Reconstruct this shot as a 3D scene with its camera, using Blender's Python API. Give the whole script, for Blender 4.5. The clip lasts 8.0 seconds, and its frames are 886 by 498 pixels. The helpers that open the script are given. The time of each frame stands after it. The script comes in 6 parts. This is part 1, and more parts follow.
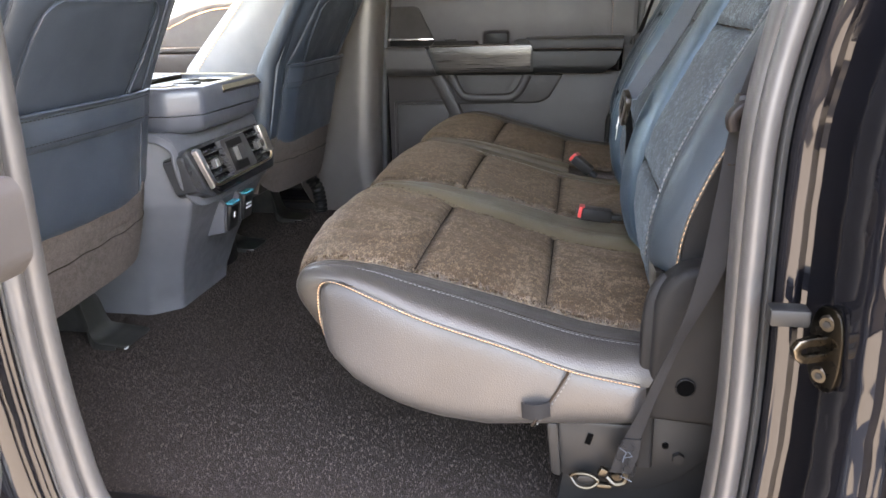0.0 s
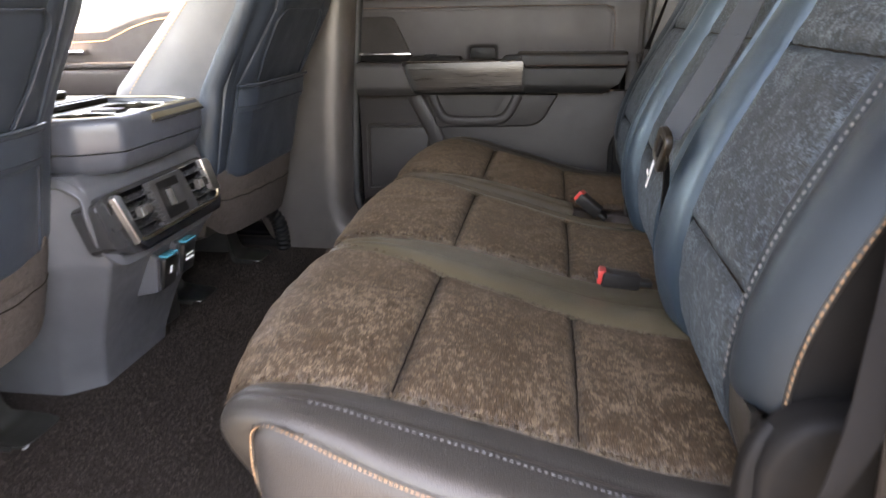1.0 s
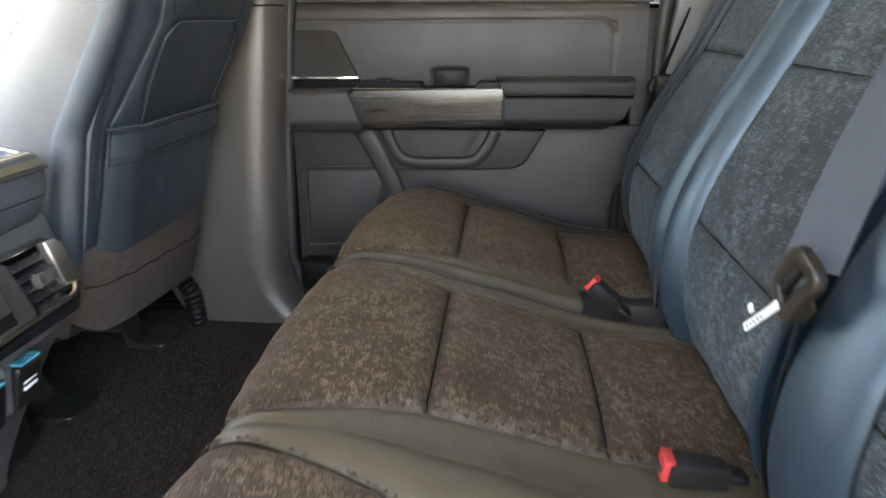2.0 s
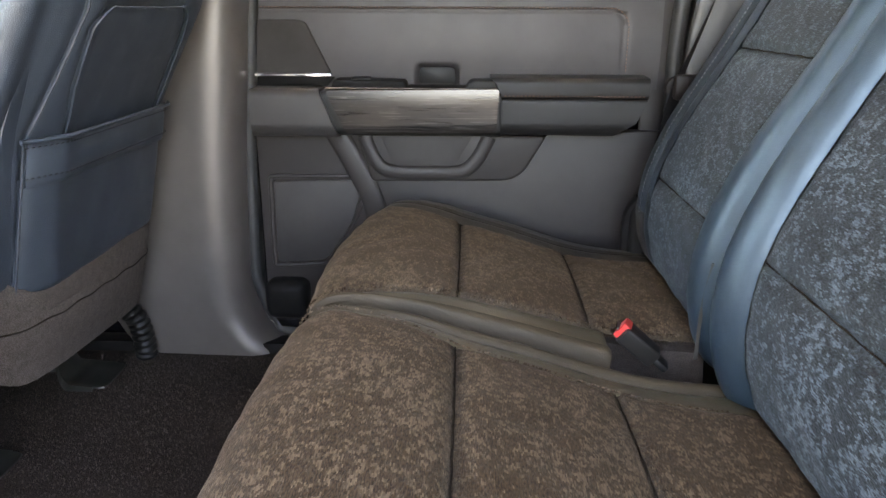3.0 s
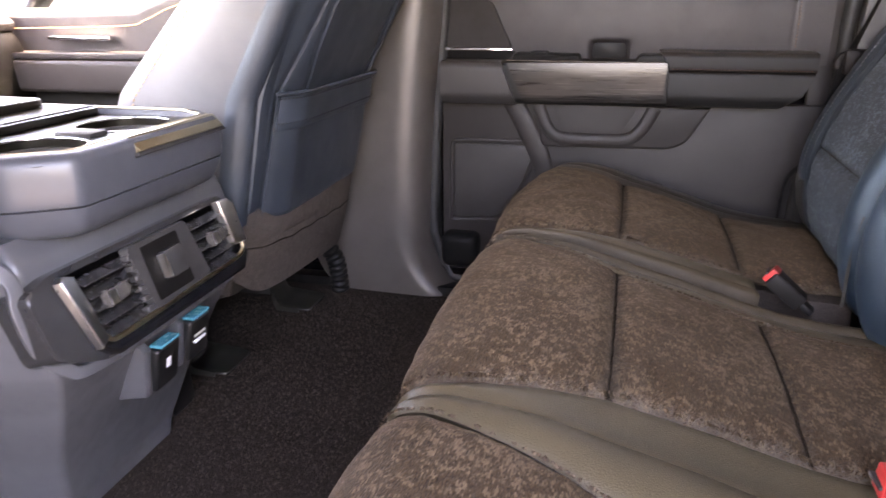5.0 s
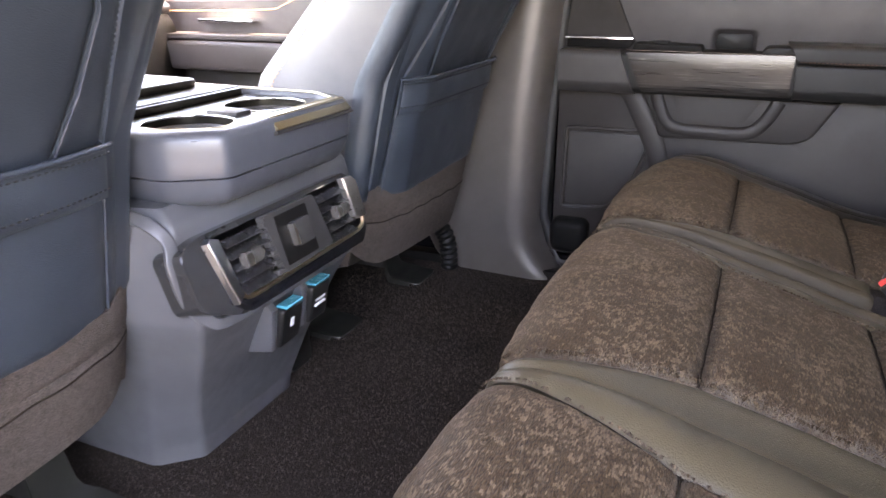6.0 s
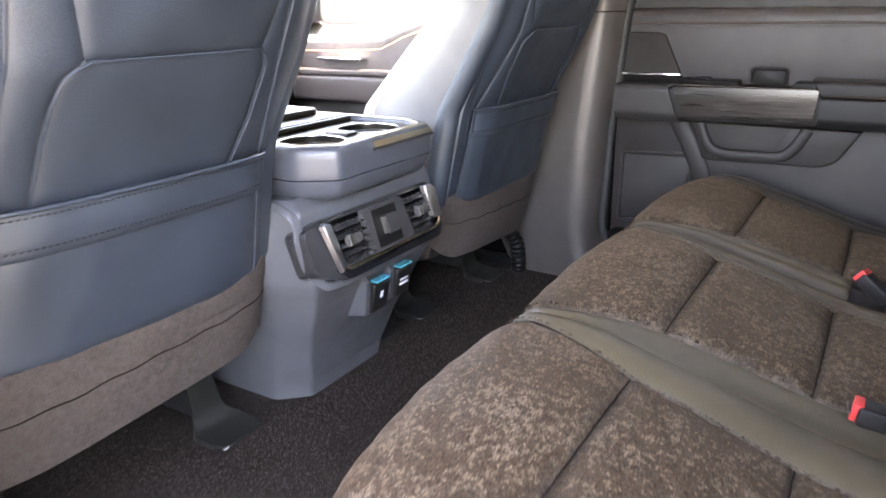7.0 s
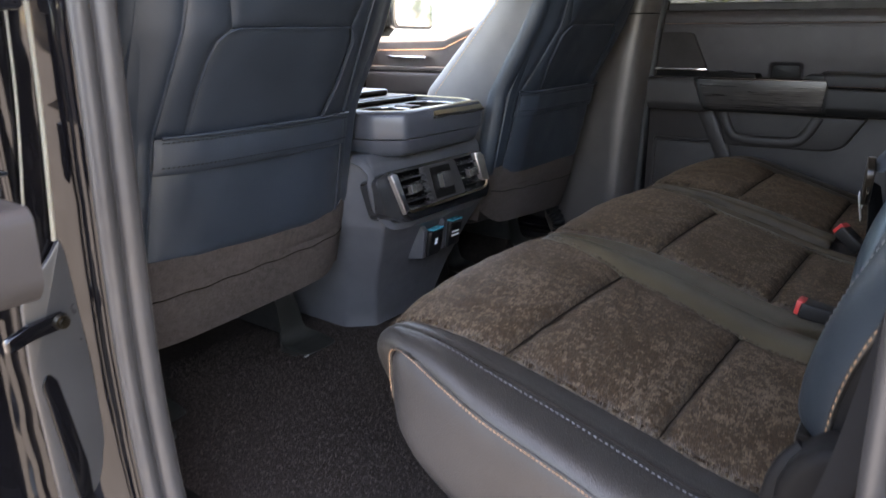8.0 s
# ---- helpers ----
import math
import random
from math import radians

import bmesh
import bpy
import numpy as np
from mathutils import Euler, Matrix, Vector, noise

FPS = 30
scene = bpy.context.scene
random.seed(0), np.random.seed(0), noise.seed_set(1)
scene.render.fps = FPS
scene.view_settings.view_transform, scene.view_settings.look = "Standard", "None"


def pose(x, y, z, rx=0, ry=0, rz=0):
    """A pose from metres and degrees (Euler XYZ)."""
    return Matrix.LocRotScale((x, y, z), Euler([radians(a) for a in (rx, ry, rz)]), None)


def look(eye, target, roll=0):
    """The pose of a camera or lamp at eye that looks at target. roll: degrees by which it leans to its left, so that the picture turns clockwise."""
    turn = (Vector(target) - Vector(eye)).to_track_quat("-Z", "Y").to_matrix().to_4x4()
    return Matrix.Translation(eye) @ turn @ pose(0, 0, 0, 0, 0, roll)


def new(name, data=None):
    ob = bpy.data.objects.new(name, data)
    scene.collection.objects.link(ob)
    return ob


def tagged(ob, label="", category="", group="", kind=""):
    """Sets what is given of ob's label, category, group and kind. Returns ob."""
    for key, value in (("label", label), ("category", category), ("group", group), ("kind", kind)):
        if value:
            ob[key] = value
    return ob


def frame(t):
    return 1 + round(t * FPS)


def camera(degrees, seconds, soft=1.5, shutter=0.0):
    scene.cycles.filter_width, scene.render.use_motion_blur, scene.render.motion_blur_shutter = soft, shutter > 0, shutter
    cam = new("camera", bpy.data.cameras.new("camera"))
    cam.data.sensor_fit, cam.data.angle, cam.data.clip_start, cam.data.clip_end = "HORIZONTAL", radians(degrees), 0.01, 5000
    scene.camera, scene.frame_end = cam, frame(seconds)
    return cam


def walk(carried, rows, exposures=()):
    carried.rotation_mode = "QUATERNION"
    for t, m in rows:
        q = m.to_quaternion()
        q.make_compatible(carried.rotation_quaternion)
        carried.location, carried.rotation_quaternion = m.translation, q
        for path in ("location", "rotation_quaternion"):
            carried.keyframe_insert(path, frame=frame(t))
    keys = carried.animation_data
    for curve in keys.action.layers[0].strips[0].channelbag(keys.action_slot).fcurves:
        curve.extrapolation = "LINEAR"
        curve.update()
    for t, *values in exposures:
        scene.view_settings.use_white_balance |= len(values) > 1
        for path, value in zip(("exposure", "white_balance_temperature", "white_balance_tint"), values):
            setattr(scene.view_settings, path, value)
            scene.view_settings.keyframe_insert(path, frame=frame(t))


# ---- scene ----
cam = camera(63.3, 8.0, shutter=0.35)
PATH = [
    (0, (0.198, 0.05, 0.628), (-0.154, 1.91, -0.018), -1.3),
    (0.5, (0.171, 0.146, 0.616), (-0.155, 2.013, -0.024), -1.2),
    (1, (0.134, 0.333, 0.631), (-0.151, 2.211, 0.005), -1.0),
    (1.5, (0.115, 0.528, 0.653), (-0.114, 2.417, 0.036), -0.7),
    (2, (0.065, 0.764, 0.645), (-0.097, 2.661, 0.032), -0.4),
    (2.2, (0.04, 0.84, 0.645), (-0.086, 2.737, 0.023), 0.0),
    (3.3, (0.007, 0.958, 0.642), (-0.053, 2.853, 0.005), 0.2),
    (3.5, (0.01, 0.952, 0.642), (-0.063, 2.846, 0.003), 0.4),
    (4, (0.015, 0.905, 0.641), (-0.15, 2.789, -0.01), 0.2),
    (4.5, (0.006, 0.834, 0.634), (-0.309, 2.695, -0.026), -0.0),
    (5, (-0.005, 0.783, 0.628), (-0.472, 2.611, -0.034), -0.3),
    (5.2, (-0.008, 0.775, 0.627), (-0.536, 2.584, -0.044), -0.2),
    (6.3, (0.045, 0.694, 0.656), (-0.786, 2.372, -0.045), -0.3),
    (6.5, (0.082, 0.647, 0.665), (-0.804, 2.304, -0.018), -0.5),
    (7, (0.192, 0.511, 0.688), (-0.806, 2.122, 0.048), -0.9),
    (7.5, (0.296, 0.385, 0.682), (-0.785, 1.955, 0.076), -0.9),
    (8, (0.369, 0.283, 0.644), (-0.772, 1.815, 0.050), -0.5),
]
EXPOSURES = [(0.0, 5.85, 9900, 21), (0.5, 5.73, 10300, 23), (1.0, 5.60, 10800, 25), (1.5, 5.75, 10700, 24), (2.0, 5.85, 9900, 19), (3.5, 6.30, 9600, 24), (4.0, 6.3, 9900, 28), (4.5, 6.19, 10100, 33), (5.2, 5.98, 10200, 36), (6.5, 6.16, 9300, 26), (7.2, 6.18, 9200, 26), (7.6, 5.6, 9000, 24), (8.0, 4.6, 8800, 22)]
walk(cam, [(t, look(eye, target, roll)) for t, eye, target, roll in PATH], EXPOSURES)

# ---- world and sun ----
world = bpy.data.worlds.new("sky")
scene.world = world
world.use_nodes = True
wn = world.node_tree
sky = wn.nodes.new("ShaderNodeTexSky")
sky.sky_type = "NISHITA"
sky.sun_disc = False
sky.ozone_density = 2.0
sky.sun_elevation = radians(71)
sky.sun_rotation = radians(63)
wn.links.new(sky.outputs[0], wn.nodes["Background"].inputs[0])
wn.nodes["Background"].inputs[1].default_value = 0.13
sun = new("sun", bpy.data.lights.new("sun", "SUN"))
sun.data.energy = 5.0
sun.data.angle = radians(0.5)
sun.data.color = (1.0, 0.95, 0.87)
sun.matrix_world = look((0, 0, 0), (-0.30, -0.15, -1.0))


# ---- materials ----
def shader(name, base, rough=0.5, metal=0.0, spec=0.5, coat=0.0):
    m = bpy.data.materials.new(name)
    m.use_nodes = True
    b = m.node_tree.nodes["Principled BSDF"]
    b.inputs["Base Color"].default_value = (*base, 1)
    b.inputs["Roughness"].default_value = rough
    b.inputs["Metallic"].default_value = metal
    b.inputs["Specular IOR Level"].default_value = spec
    b.inputs["Coat Weight"].default_value = coat
    b.inputs["Coat Roughness"].default_value = 0.06
    return m, m.node_tree, b


def coords(nt, scale=(1, 1, 1)):
    tc = nt.nodes.new("ShaderNodeTexCoord")
    mp = nt.nodes.new("ShaderNodeMapping")
    mp.inputs["Scale"].default_value = scale
    nt.links.new(tc.outputs["Object"], mp.inputs[0])
    return mp.outputs[0]


def noise_tex(nt, vec, scale, detail=3.0, rough=0.55, dist=0.0):
    n = nt.nodes.new("ShaderNodeTexNoise")
    n.inputs["Scale"].default_value = scale
    n.inputs["Detail"].default_value = detail
    n.inputs["Roughness"].default_value = rough
    n.inputs["Distortion"].default_value = dist
    nt.links.new(vec, n.inputs["Vector"])
    return n.outputs["Fac"]


def voronoi(nt, vec, scale, feature="DISTANCE_TO_EDGE"):
    n = nt.nodes.new("ShaderNodeTexVoronoi")
    n.feature = feature
    n.inputs["Scale"].default_value = scale
    nt.links.new(vec, n.inputs["Vector"])
    return n.outputs["Distance"]


def ramp(nt, fac, stops):
    r = nt.nodes.new("ShaderNodeValToRGB")
    e = r.color_ramp.elements
    while len(e) < len(stops):
        e.new(0.5)
    for k, (p, c) in enumerate(stops):
        e[k].position = p
        e[k].color = (*c, 1) if len(c) == 3 else c
    nt.links.new(fac, r.inputs[0])
    return r.outputs[0]


def grey(v):
    return (v, v, v)


def math_node(nt, op, a, b):
    n = nt.nodes.new("ShaderNodeMath")
    n.operation = op
    for k, v in enumerate((a, b)):
        if isinstance(v, (int, float)):
            n.inputs[k].default_value = v
        else:
            nt.links.new(v, n.inputs[k])
    return n.outputs[0]


def mix_col(nt, fac, a, b):
    n = nt.nodes.new("ShaderNodeMix")
    n.data_type = "RGBA"
    for sock, v in ((n.inputs[0], fac), (n.inputs[6], a), (n.inputs[7], b)):
        if isinstance(v, tuple):
            sock.default_value = (*v, 1)
        elif isinstance(v, (int, float)):
            sock.default_value = v
        else:
            nt.links.new(v, sock)
    return n.outputs[2]


def bump(nt, b, height, strength, dist):
    n = nt.nodes.new("ShaderNodeBump")
    n.inputs["Strength"].default_value = strength
    n.inputs["Distance"].default_value = dist
    nt.links.new(height, n.inputs["Height"])
    nt.links.new(n.outputs[0], b.inputs["Normal"])


def leather(name, base, rough=0.42, grain=340, wear=0.2, spec=0.7, fold=0.5, relief=0.45, tint=(1, 1, 1)):
    m, nt, b = shader(name, base, rough, spec=spec)
    # tint puts the colour of the reflected light into the leather's sheen
    b.inputs["Specular Tint"].default_value = (*tint, 1)
    v = coords(nt)
    big = noise_tex(nt, v, 9, 4)
    lo = tuple(c * (1 - wear) for c in base)
    hi = tuple(c * (1 + wear) for c in base)
    nt.links.new(ramp(nt, big, [(0.3, lo), (0.7, hi)]), b.inputs["Base Color"])
    cells = voronoi(nt, v, grain)
    fine = noise_tex(nt, v, grain * 2.2, 2)
    folds = noise_tex(nt, v, 26, 3)
    h = math_node(nt, "ADD", math_node(nt, "MULTIPLY", cells, 0.8), math_node(nt, "MULTIPLY", fine, 0.3))
    h = math_node(nt, "ADD", h, math_node(nt, "MULTIPLY", folds, fold))
    bump(nt, b, h, relief, 0.0012)
    r = ramp(nt, noise_tex(nt, v, 30, 4), [(0.3, grey(rough - 0.04)), (0.7, grey(rough + 0.05))])
    nt.links.new(r, b.inputs["Roughness"])
    return m


def moulded(name, base, rough=0.5, grain=700, spec=0.55, relief=0.14, rvary=0.08):
    m, nt, b = shader(name, base, rough, spec=spec)
    v = coords(nt)
    lo = tuple(c * 0.85 for c in base)
    hi = tuple(c * 1.15 for c in base)
    nt.links.new(ramp(nt, noise_tex(nt, v, 12, 5), [(0.3, lo), (0.7, hi)]), b.inputs["Base Color"])
    h = math_node(nt, "ADD", voronoi(nt, v, grain), math_node(nt, "MULTIPLY", noise_tex(nt, v, grain, 2), 0.5))
    bump(nt, b, h, relief, 0.0005)
    nt.links.new(ramp(nt, noise_tex(nt, v, 45, 5), [(0.3, grey(rough - rvary)), (0.72, grey(rough + rvary))]), b.inputs["Roughness"])
    return m


def vec_math(nt, op, a, b):
    n = nt.nodes.new("ShaderNodeVectorMath")
    n.operation = op
    for k, v in enumerate((a, b)):
        if isinstance(v, tuple):
            n.inputs[k].default_value = v
        else:
            nt.links.new(v, n.inputs[k])
    return n.outputs[0]


def white(nt, vec):
    n = nt.nodes.new("ShaderNodeTexWhiteNoise")
    nt.links.new(vec, n.inputs["Vector"])
    return n.outputs["Value"]


def woven(name, base, fleck, amount=0.5, rough=0.7, spec=0.3, patch=88, sheen=0.06):
    """Jacquard cloth: clusters of short pale thread floats, laid crosswise in staggered rows, over a dark ground."""
    m, nt, b = shader(name, base, rough, spec=spec)
    v = coords(nt)
    row = vec_math(nt, "SNAP", v, (0.0012, 50.0, 0.0012))
    shift = nt.nodes.new("ShaderNodeCombineXYZ")
    nt.links.new(math_node(nt, "MULTIPLY", white(nt, row), 0.0038), shift.inputs[1])
    cell = vec_math(nt, "SNAP", vec_math(nt, "ADD", v, shift.outputs[0]), (0.0012, 0.0038, 0.0012))
    speck = white(nt, cell)
    blob = noise_tex(nt, cell, patch, 2.6, 0.6, 0.4)
    big = noise_tex(nt, v, 12, 3)
    long_threads = coords(nt, (1.0, 0.22, 1.0))
    thread = ramp(nt, noise_tex(nt, long_threads, 620, 1.5, 0.5), [(0.3, grey(0.0)), (0.7, grey(1.0))])
    fine = ramp(nt, noise_tex(nt, long_threads, 950, 1.0, 0.5), [(0.3, grey(0.0)), (0.7, grey(1.0))])
    f = math_node(nt, "ADD", blob, math_node(nt, "MULTIPLY", math_node(nt, "SUBTRACT", speck, 0.5), 0.20))
    f = math_node(nt, "ADD", f, math_node(nt, "MULTIPLY", math_node(nt, "SUBTRACT", big, 0.5), 0.40))
    mask = ramp(nt, f, [(amount, grey(0.0)), (amount + 0.07, grey(1.0))])
    ground = mix_col(nt, fine, tuple(c * 0.35 for c in base), tuple(c * 1.7 for c in base))
    pale = mix_col(nt, thread, tuple(c * 0.55 for c in fleck), tuple(c * 1.35 for c in fleck))
    nt.links.new(mix_col(nt, mask, ground, pale), b.inputs["Base Color"])
    h = math_node(nt, "ADD", fine, math_node(nt, "MULTIPLY", mask, 0.6))
    h = math_node(nt, "ADD", h, math_node(nt, "MULTIPLY", noise_tex(nt, v, 60, 3), 0.5))
    bump(nt, b, h, 0.5, 0.0010)
    b.inputs["Sheen Weight"].default_value = sheen
    b.inputs["Sheen Roughness"].default_value = 0.4
    b.inputs["Sheen Tint"].default_value = (*(min(1, c * 9) for c in fleck), 1)
    return m


def carpet(name, lo, hi, scale=650):
    m, nt, b = shader(name, lo, 0.95, spec=0.15)
    v = coords(nt)
    tuft = noise_tex(nt, v, scale, 2.5, 0.7)
    clump = noise_tex(nt, v, 90, 4)
    broad = noise_tex(nt, v, 5, 3)
    f = math_node(nt, "ADD", math_node(nt, "MULTIPLY", tuft, 0.78), math_node(nt, "MULTIPLY", clump, 0.22))
    col = ramp(nt, f, [(0.40, lo), (0.60, hi)])
    col2 = mix_col(nt, ramp(nt, broad, [(0.35, grey(0.0)), (0.7, grey(0.35))]), col, tuple(c * 1.1 for c in hi))
    nt.links.new(col2, b.inputs["Base Color"])
    bump(nt, b, math_node(nt, "ADD", math_node(nt, "MULTIPLY", tuft, 1.6), clump), 1.0, 0.004)
    return m


def webbing(name, base):
    m, nt, b = shader(name, base, 0.76, spec=0.16)
    w = nt.nodes.new("ShaderNodeTexWave")
    w.inputs["Scale"].default_value = 330
    w.bands_direction = "Z"
    w.inputs["Distortion"].default_value = 0.6
    nt.links.new(coords(nt), w.inputs["Vector"])
    nt.links.new(ramp(nt, w.outputs["Fac"], [(0.0, tuple(c * 0.6 for c in base)), (1.0, tuple(c * 1.35 for c in base))]), b.inputs["Base Color"])
    bump(nt, b, w.outputs["Fac"], 0.5, 0.0006)
    return m


def simple(name, base, rough, metal=0.0, scale=40, vary=0.12, coat=0.0, rvary=0.06, spec=0.5):
    m, nt, b = shader(name, base, rough, metal, spec, coat)
    v = coords(nt)
    n = noise_tex(nt, v, scale, 4)
    nt.links.new(ramp(nt, n, [(0.3, tuple(c * (1 - vary) for c in base)), (0.7, tuple(min(1, c * (1 + vary)) for c in base))]), b.inputs["Base Color"])
    nt.links.new(ramp(nt, noise_tex(nt, v, scale * 3, 3), [(0.3, grey(max(0.02, rough - rvary))), (0.7, grey(rough + rvary))]), b.inputs["Roughness"])
    return m


# warm tint takes the sky's blue out of this leather's painted sheen
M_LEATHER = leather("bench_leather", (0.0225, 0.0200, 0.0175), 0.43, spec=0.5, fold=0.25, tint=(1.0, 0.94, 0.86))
# blue sky light is put into the bolsters' base colour and sheen
M_BOLSTER_SKYLIT = leather("skylit_bolster_leather", (0.0085, 0.0185, 0.0275), 0.42, 760, spec=0.78, fold=0.0, relief=0.22, tint=(0.70, 0.90, 1.0))
# the same leather toned darker, for the shade on the outer bolsters
M_BOLSTER_SHADED = leather("shaded_bolster_leather", (0.0110, 0.0160, 0.0205), 0.44, 760, spec=0.42, fold=0.0, relief=0.22, tint=(0.80, 0.93, 1.0))
# side and valley leather get the same warmed sheen
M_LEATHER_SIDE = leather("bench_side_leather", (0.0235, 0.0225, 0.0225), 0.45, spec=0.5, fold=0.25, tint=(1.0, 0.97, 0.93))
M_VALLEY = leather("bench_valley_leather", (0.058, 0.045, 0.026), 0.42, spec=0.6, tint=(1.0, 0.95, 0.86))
# a little blue sky light is put into this sheen
M_SEAT_BACK = leather("front_seat_leather", (0.0230, 0.0305, 0.0405), 0.42, 520, spec=0.85, fold=0.3, tint=(0.86, 0.95, 1.0))
M_PIPING = simple("seat_piping", (0.028, 0.037, 0.049), 0.40, vary=0.05, rvary=0.02)
M_SEAT_GREY = leather("front_seat_side_leather", (0.088, 0.088, 0.091), 0.46, 520, spec=0.5)
M_CLOTH = woven("cushion_cloth", (0.0340, 0.0195, 0.0100), (0.106, 0.073, 0.046), 0.53, 0.64, 0.24, 122)
# the cushion's cloth again, with blue sky light put into its colours
M_CLOTH_SKYLIT = woven("skylit_backrest_cloth", (0.0088, 0.0125, 0.0150), (0.062, 0.085, 0.099), 0.54, 0.66, 0.4, 125)
M_CARPET = carpet("floor_carpet", (0.0125, 0.0092, 0.0076), (0.041, 0.031, 0.026), 560)
M_SKIRT = carpet("seat_skirt_carpet", (0.050, 0.041, 0.036), (0.150, 0.122, 0.108), 700)
M_TRIM = moulded("grey_trim", (0.078, 0.068, 0.062), 0.36, 1100, spec=0.7, relief=0.02, rvary=0.012)
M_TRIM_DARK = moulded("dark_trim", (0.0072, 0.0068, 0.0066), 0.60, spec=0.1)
M_DOOR_SOFT = moulded("door_soft_trim", (0.041, 0.037, 0.038), 0.50, 500, spec=0.35)
M_DOOR_HARD = moulded("door_hard_trim", (0.026, 0.0222, 0.0212), 0.50, 600, spec=0.28)
M_CONSOLE = moulded("console_plastic", (0.076, 0.078, 0.084), 0.38)
M_BLACK = moulded("satin_black", (0.006, 0.006, 0.006), 0.52, spec=0.22)
M_GLOSS = simple("piano_black", (0.008, 0.008, 0.009), 0.12, coat=0.6)
M_PAINT = simple("black_paint", (0.004, 0.004, 0.005), 0.05, scale=6, rvary=0.02, spec=0.42)
M_RUBBER = moulded("seal_rubber", (0.036, 0.0345, 0.034), 0.48, 900, spec=0.5)
M_RUBBER_DARK = moulded("dark_rubber", (0.015, 0.015, 0.015), 0.6, 900)
M_CHROME = simple("chrome", (0.82, 0.82, 0.83), 0.12, 1.0, rvary=0.03)
M_SATIN = simple("satin_nickel", (0.46, 0.39, 0.26), 0.34, 1.0, vary=0.03, rvary=0.01)
M_ZINC = simple("zinc_steel", (0.055, 0.048, 0.038), 0.36, 1.0)
M_RED = simple("red_button", (0.48, 0.035, 0.03), 0.35)
M_ORANGE = simple("tan_thread", (0.38, 0.21, 0.11), 0.7, scale=300, vary=0.25)
M_THREAD_BROWN = simple("brown_thread", (0.17, 0.085, 0.055), 0.7, scale=300, vary=0.25)
M_LINE = simple("bright_moulding", (0.80, 0.78, 0.74), 0.30, 1.0, rvary=0.03)
M_ARM_PAD = leather("armrest_leather", (0.0115, 0.0108, 0.0108), 0.48, 520, spec=0.32, fold=0.2)
M_THREAD = simple("grey_thread", (0.085, 0.085, 0.085), 0.6, scale=300, vary=0.3)
# near black that paints the shade inside holes, slots and vent recesses
M_HOLE_SHADE = moulded("hole_shade", (0.0015, 0.0015, 0.0015), 0.95, spec=0.0)
M_SEAT_STITCH = simple("blue_grey_thread", (0.060, 0.080, 0.105), 0.6, scale=300, vary=0.3)
M_SEAT_THREAD = simple("seat_thread", (0.010, 0.011, 0.013), 0.7, scale=300, vary=0.3)
# dark thread colour with the shade of the seam grooves painted in
M_SEAM = moulded("seam_shade_thread", (0.018, 0.0125, 0.009), 0.9, spec=0.1)
M_BELT = webbing("belt_webbing", (0.009, 0.0085, 0.0085))
# the black webbing again, with sky light put into a blue grey
M_BELT_GREY = webbing("skylit_belt_webbing", (0.052, 0.060, 0.068))
M_LABEL = simple("white_label", (0.75, 0.75, 0.74), 0.5)
M_TEAL_GLINT = simple("teal_glint", (0.02, 0.30, 0.38), 0.25)
M_HEAD = moulded("headliner", (0.22, 0.21, 0.20), 0.9, 400)


def trim_metal():
    """Dark brushed trim with lengthwise streaks."""
    m, nt, b = shader("brushed_trim", (0.05, 0.045, 0.04), 0.28, 0.35)
    v = coords(nt, (1.2, 20, 40))
    n = noise_tex(nt, v, 7, 3, 0.6, 0.6)
    nt.links.new(ramp(nt, n, [(0.35, (0.018, 0.0155, 0.014)), (0.65, (0.030, 0.026, 0.024))]), b.inputs["Base Color"])
    nt.links.new(ramp(nt, n, [(0.3, grey(0.19)), (0.7, grey(0.30))]), b.inputs["Roughness"])
    return m


M_BRUSHED = trim_metal()


def glass(name, tint):
    m, nt, b = shader(name, tint, 0.0)
    b.inputs["Transmission Weight"].default_value = 1.0
    b.inputs["IOR"].default_value = 1.1
    return m


M_GLASS = glass("window_glass", (0.93, 0.97, 0.95))
M_PRIVACY = glass("privacy_glass", (0.075, 0.075, 0.068))


def pavement():
    m, nt, b = shader("pavement", (0.3, 0.3, 0.29), 0.85)
    v = coords(nt)
    n = math_node(nt, "ADD", math_node(nt, "MULTIPLY", noise_tex(nt, v, 1.2, 5), 0.6), math_node(nt, "MULTIPLY", noise_tex(nt, v, 60, 4), 0.4))
    nt.links.new(ramp(nt, n, [(0.3, (0.050, 0.051, 0.053)), (0.7, (0.080, 0.082, 0.085))]), b.inputs["Base Color"])
    bump(nt, b, n, 0.4, 0.01)
    return m


M_PAVE = pavement()
M_WALL = simple("pale_render", (0.72, 0.70, 0.63), 0.8, scale=3, vary=0.08)
M_LEAF = simple("hedge_leaf", (0.05, 0.085, 0.03), 0.6, scale=8, vary=0.4)
M_BARK = simple("bark", (0.12, 0.09, 0.07), 0.8)


# ---- mesh helpers ----
PLACING = [None]  # a change of place for all that is linked next


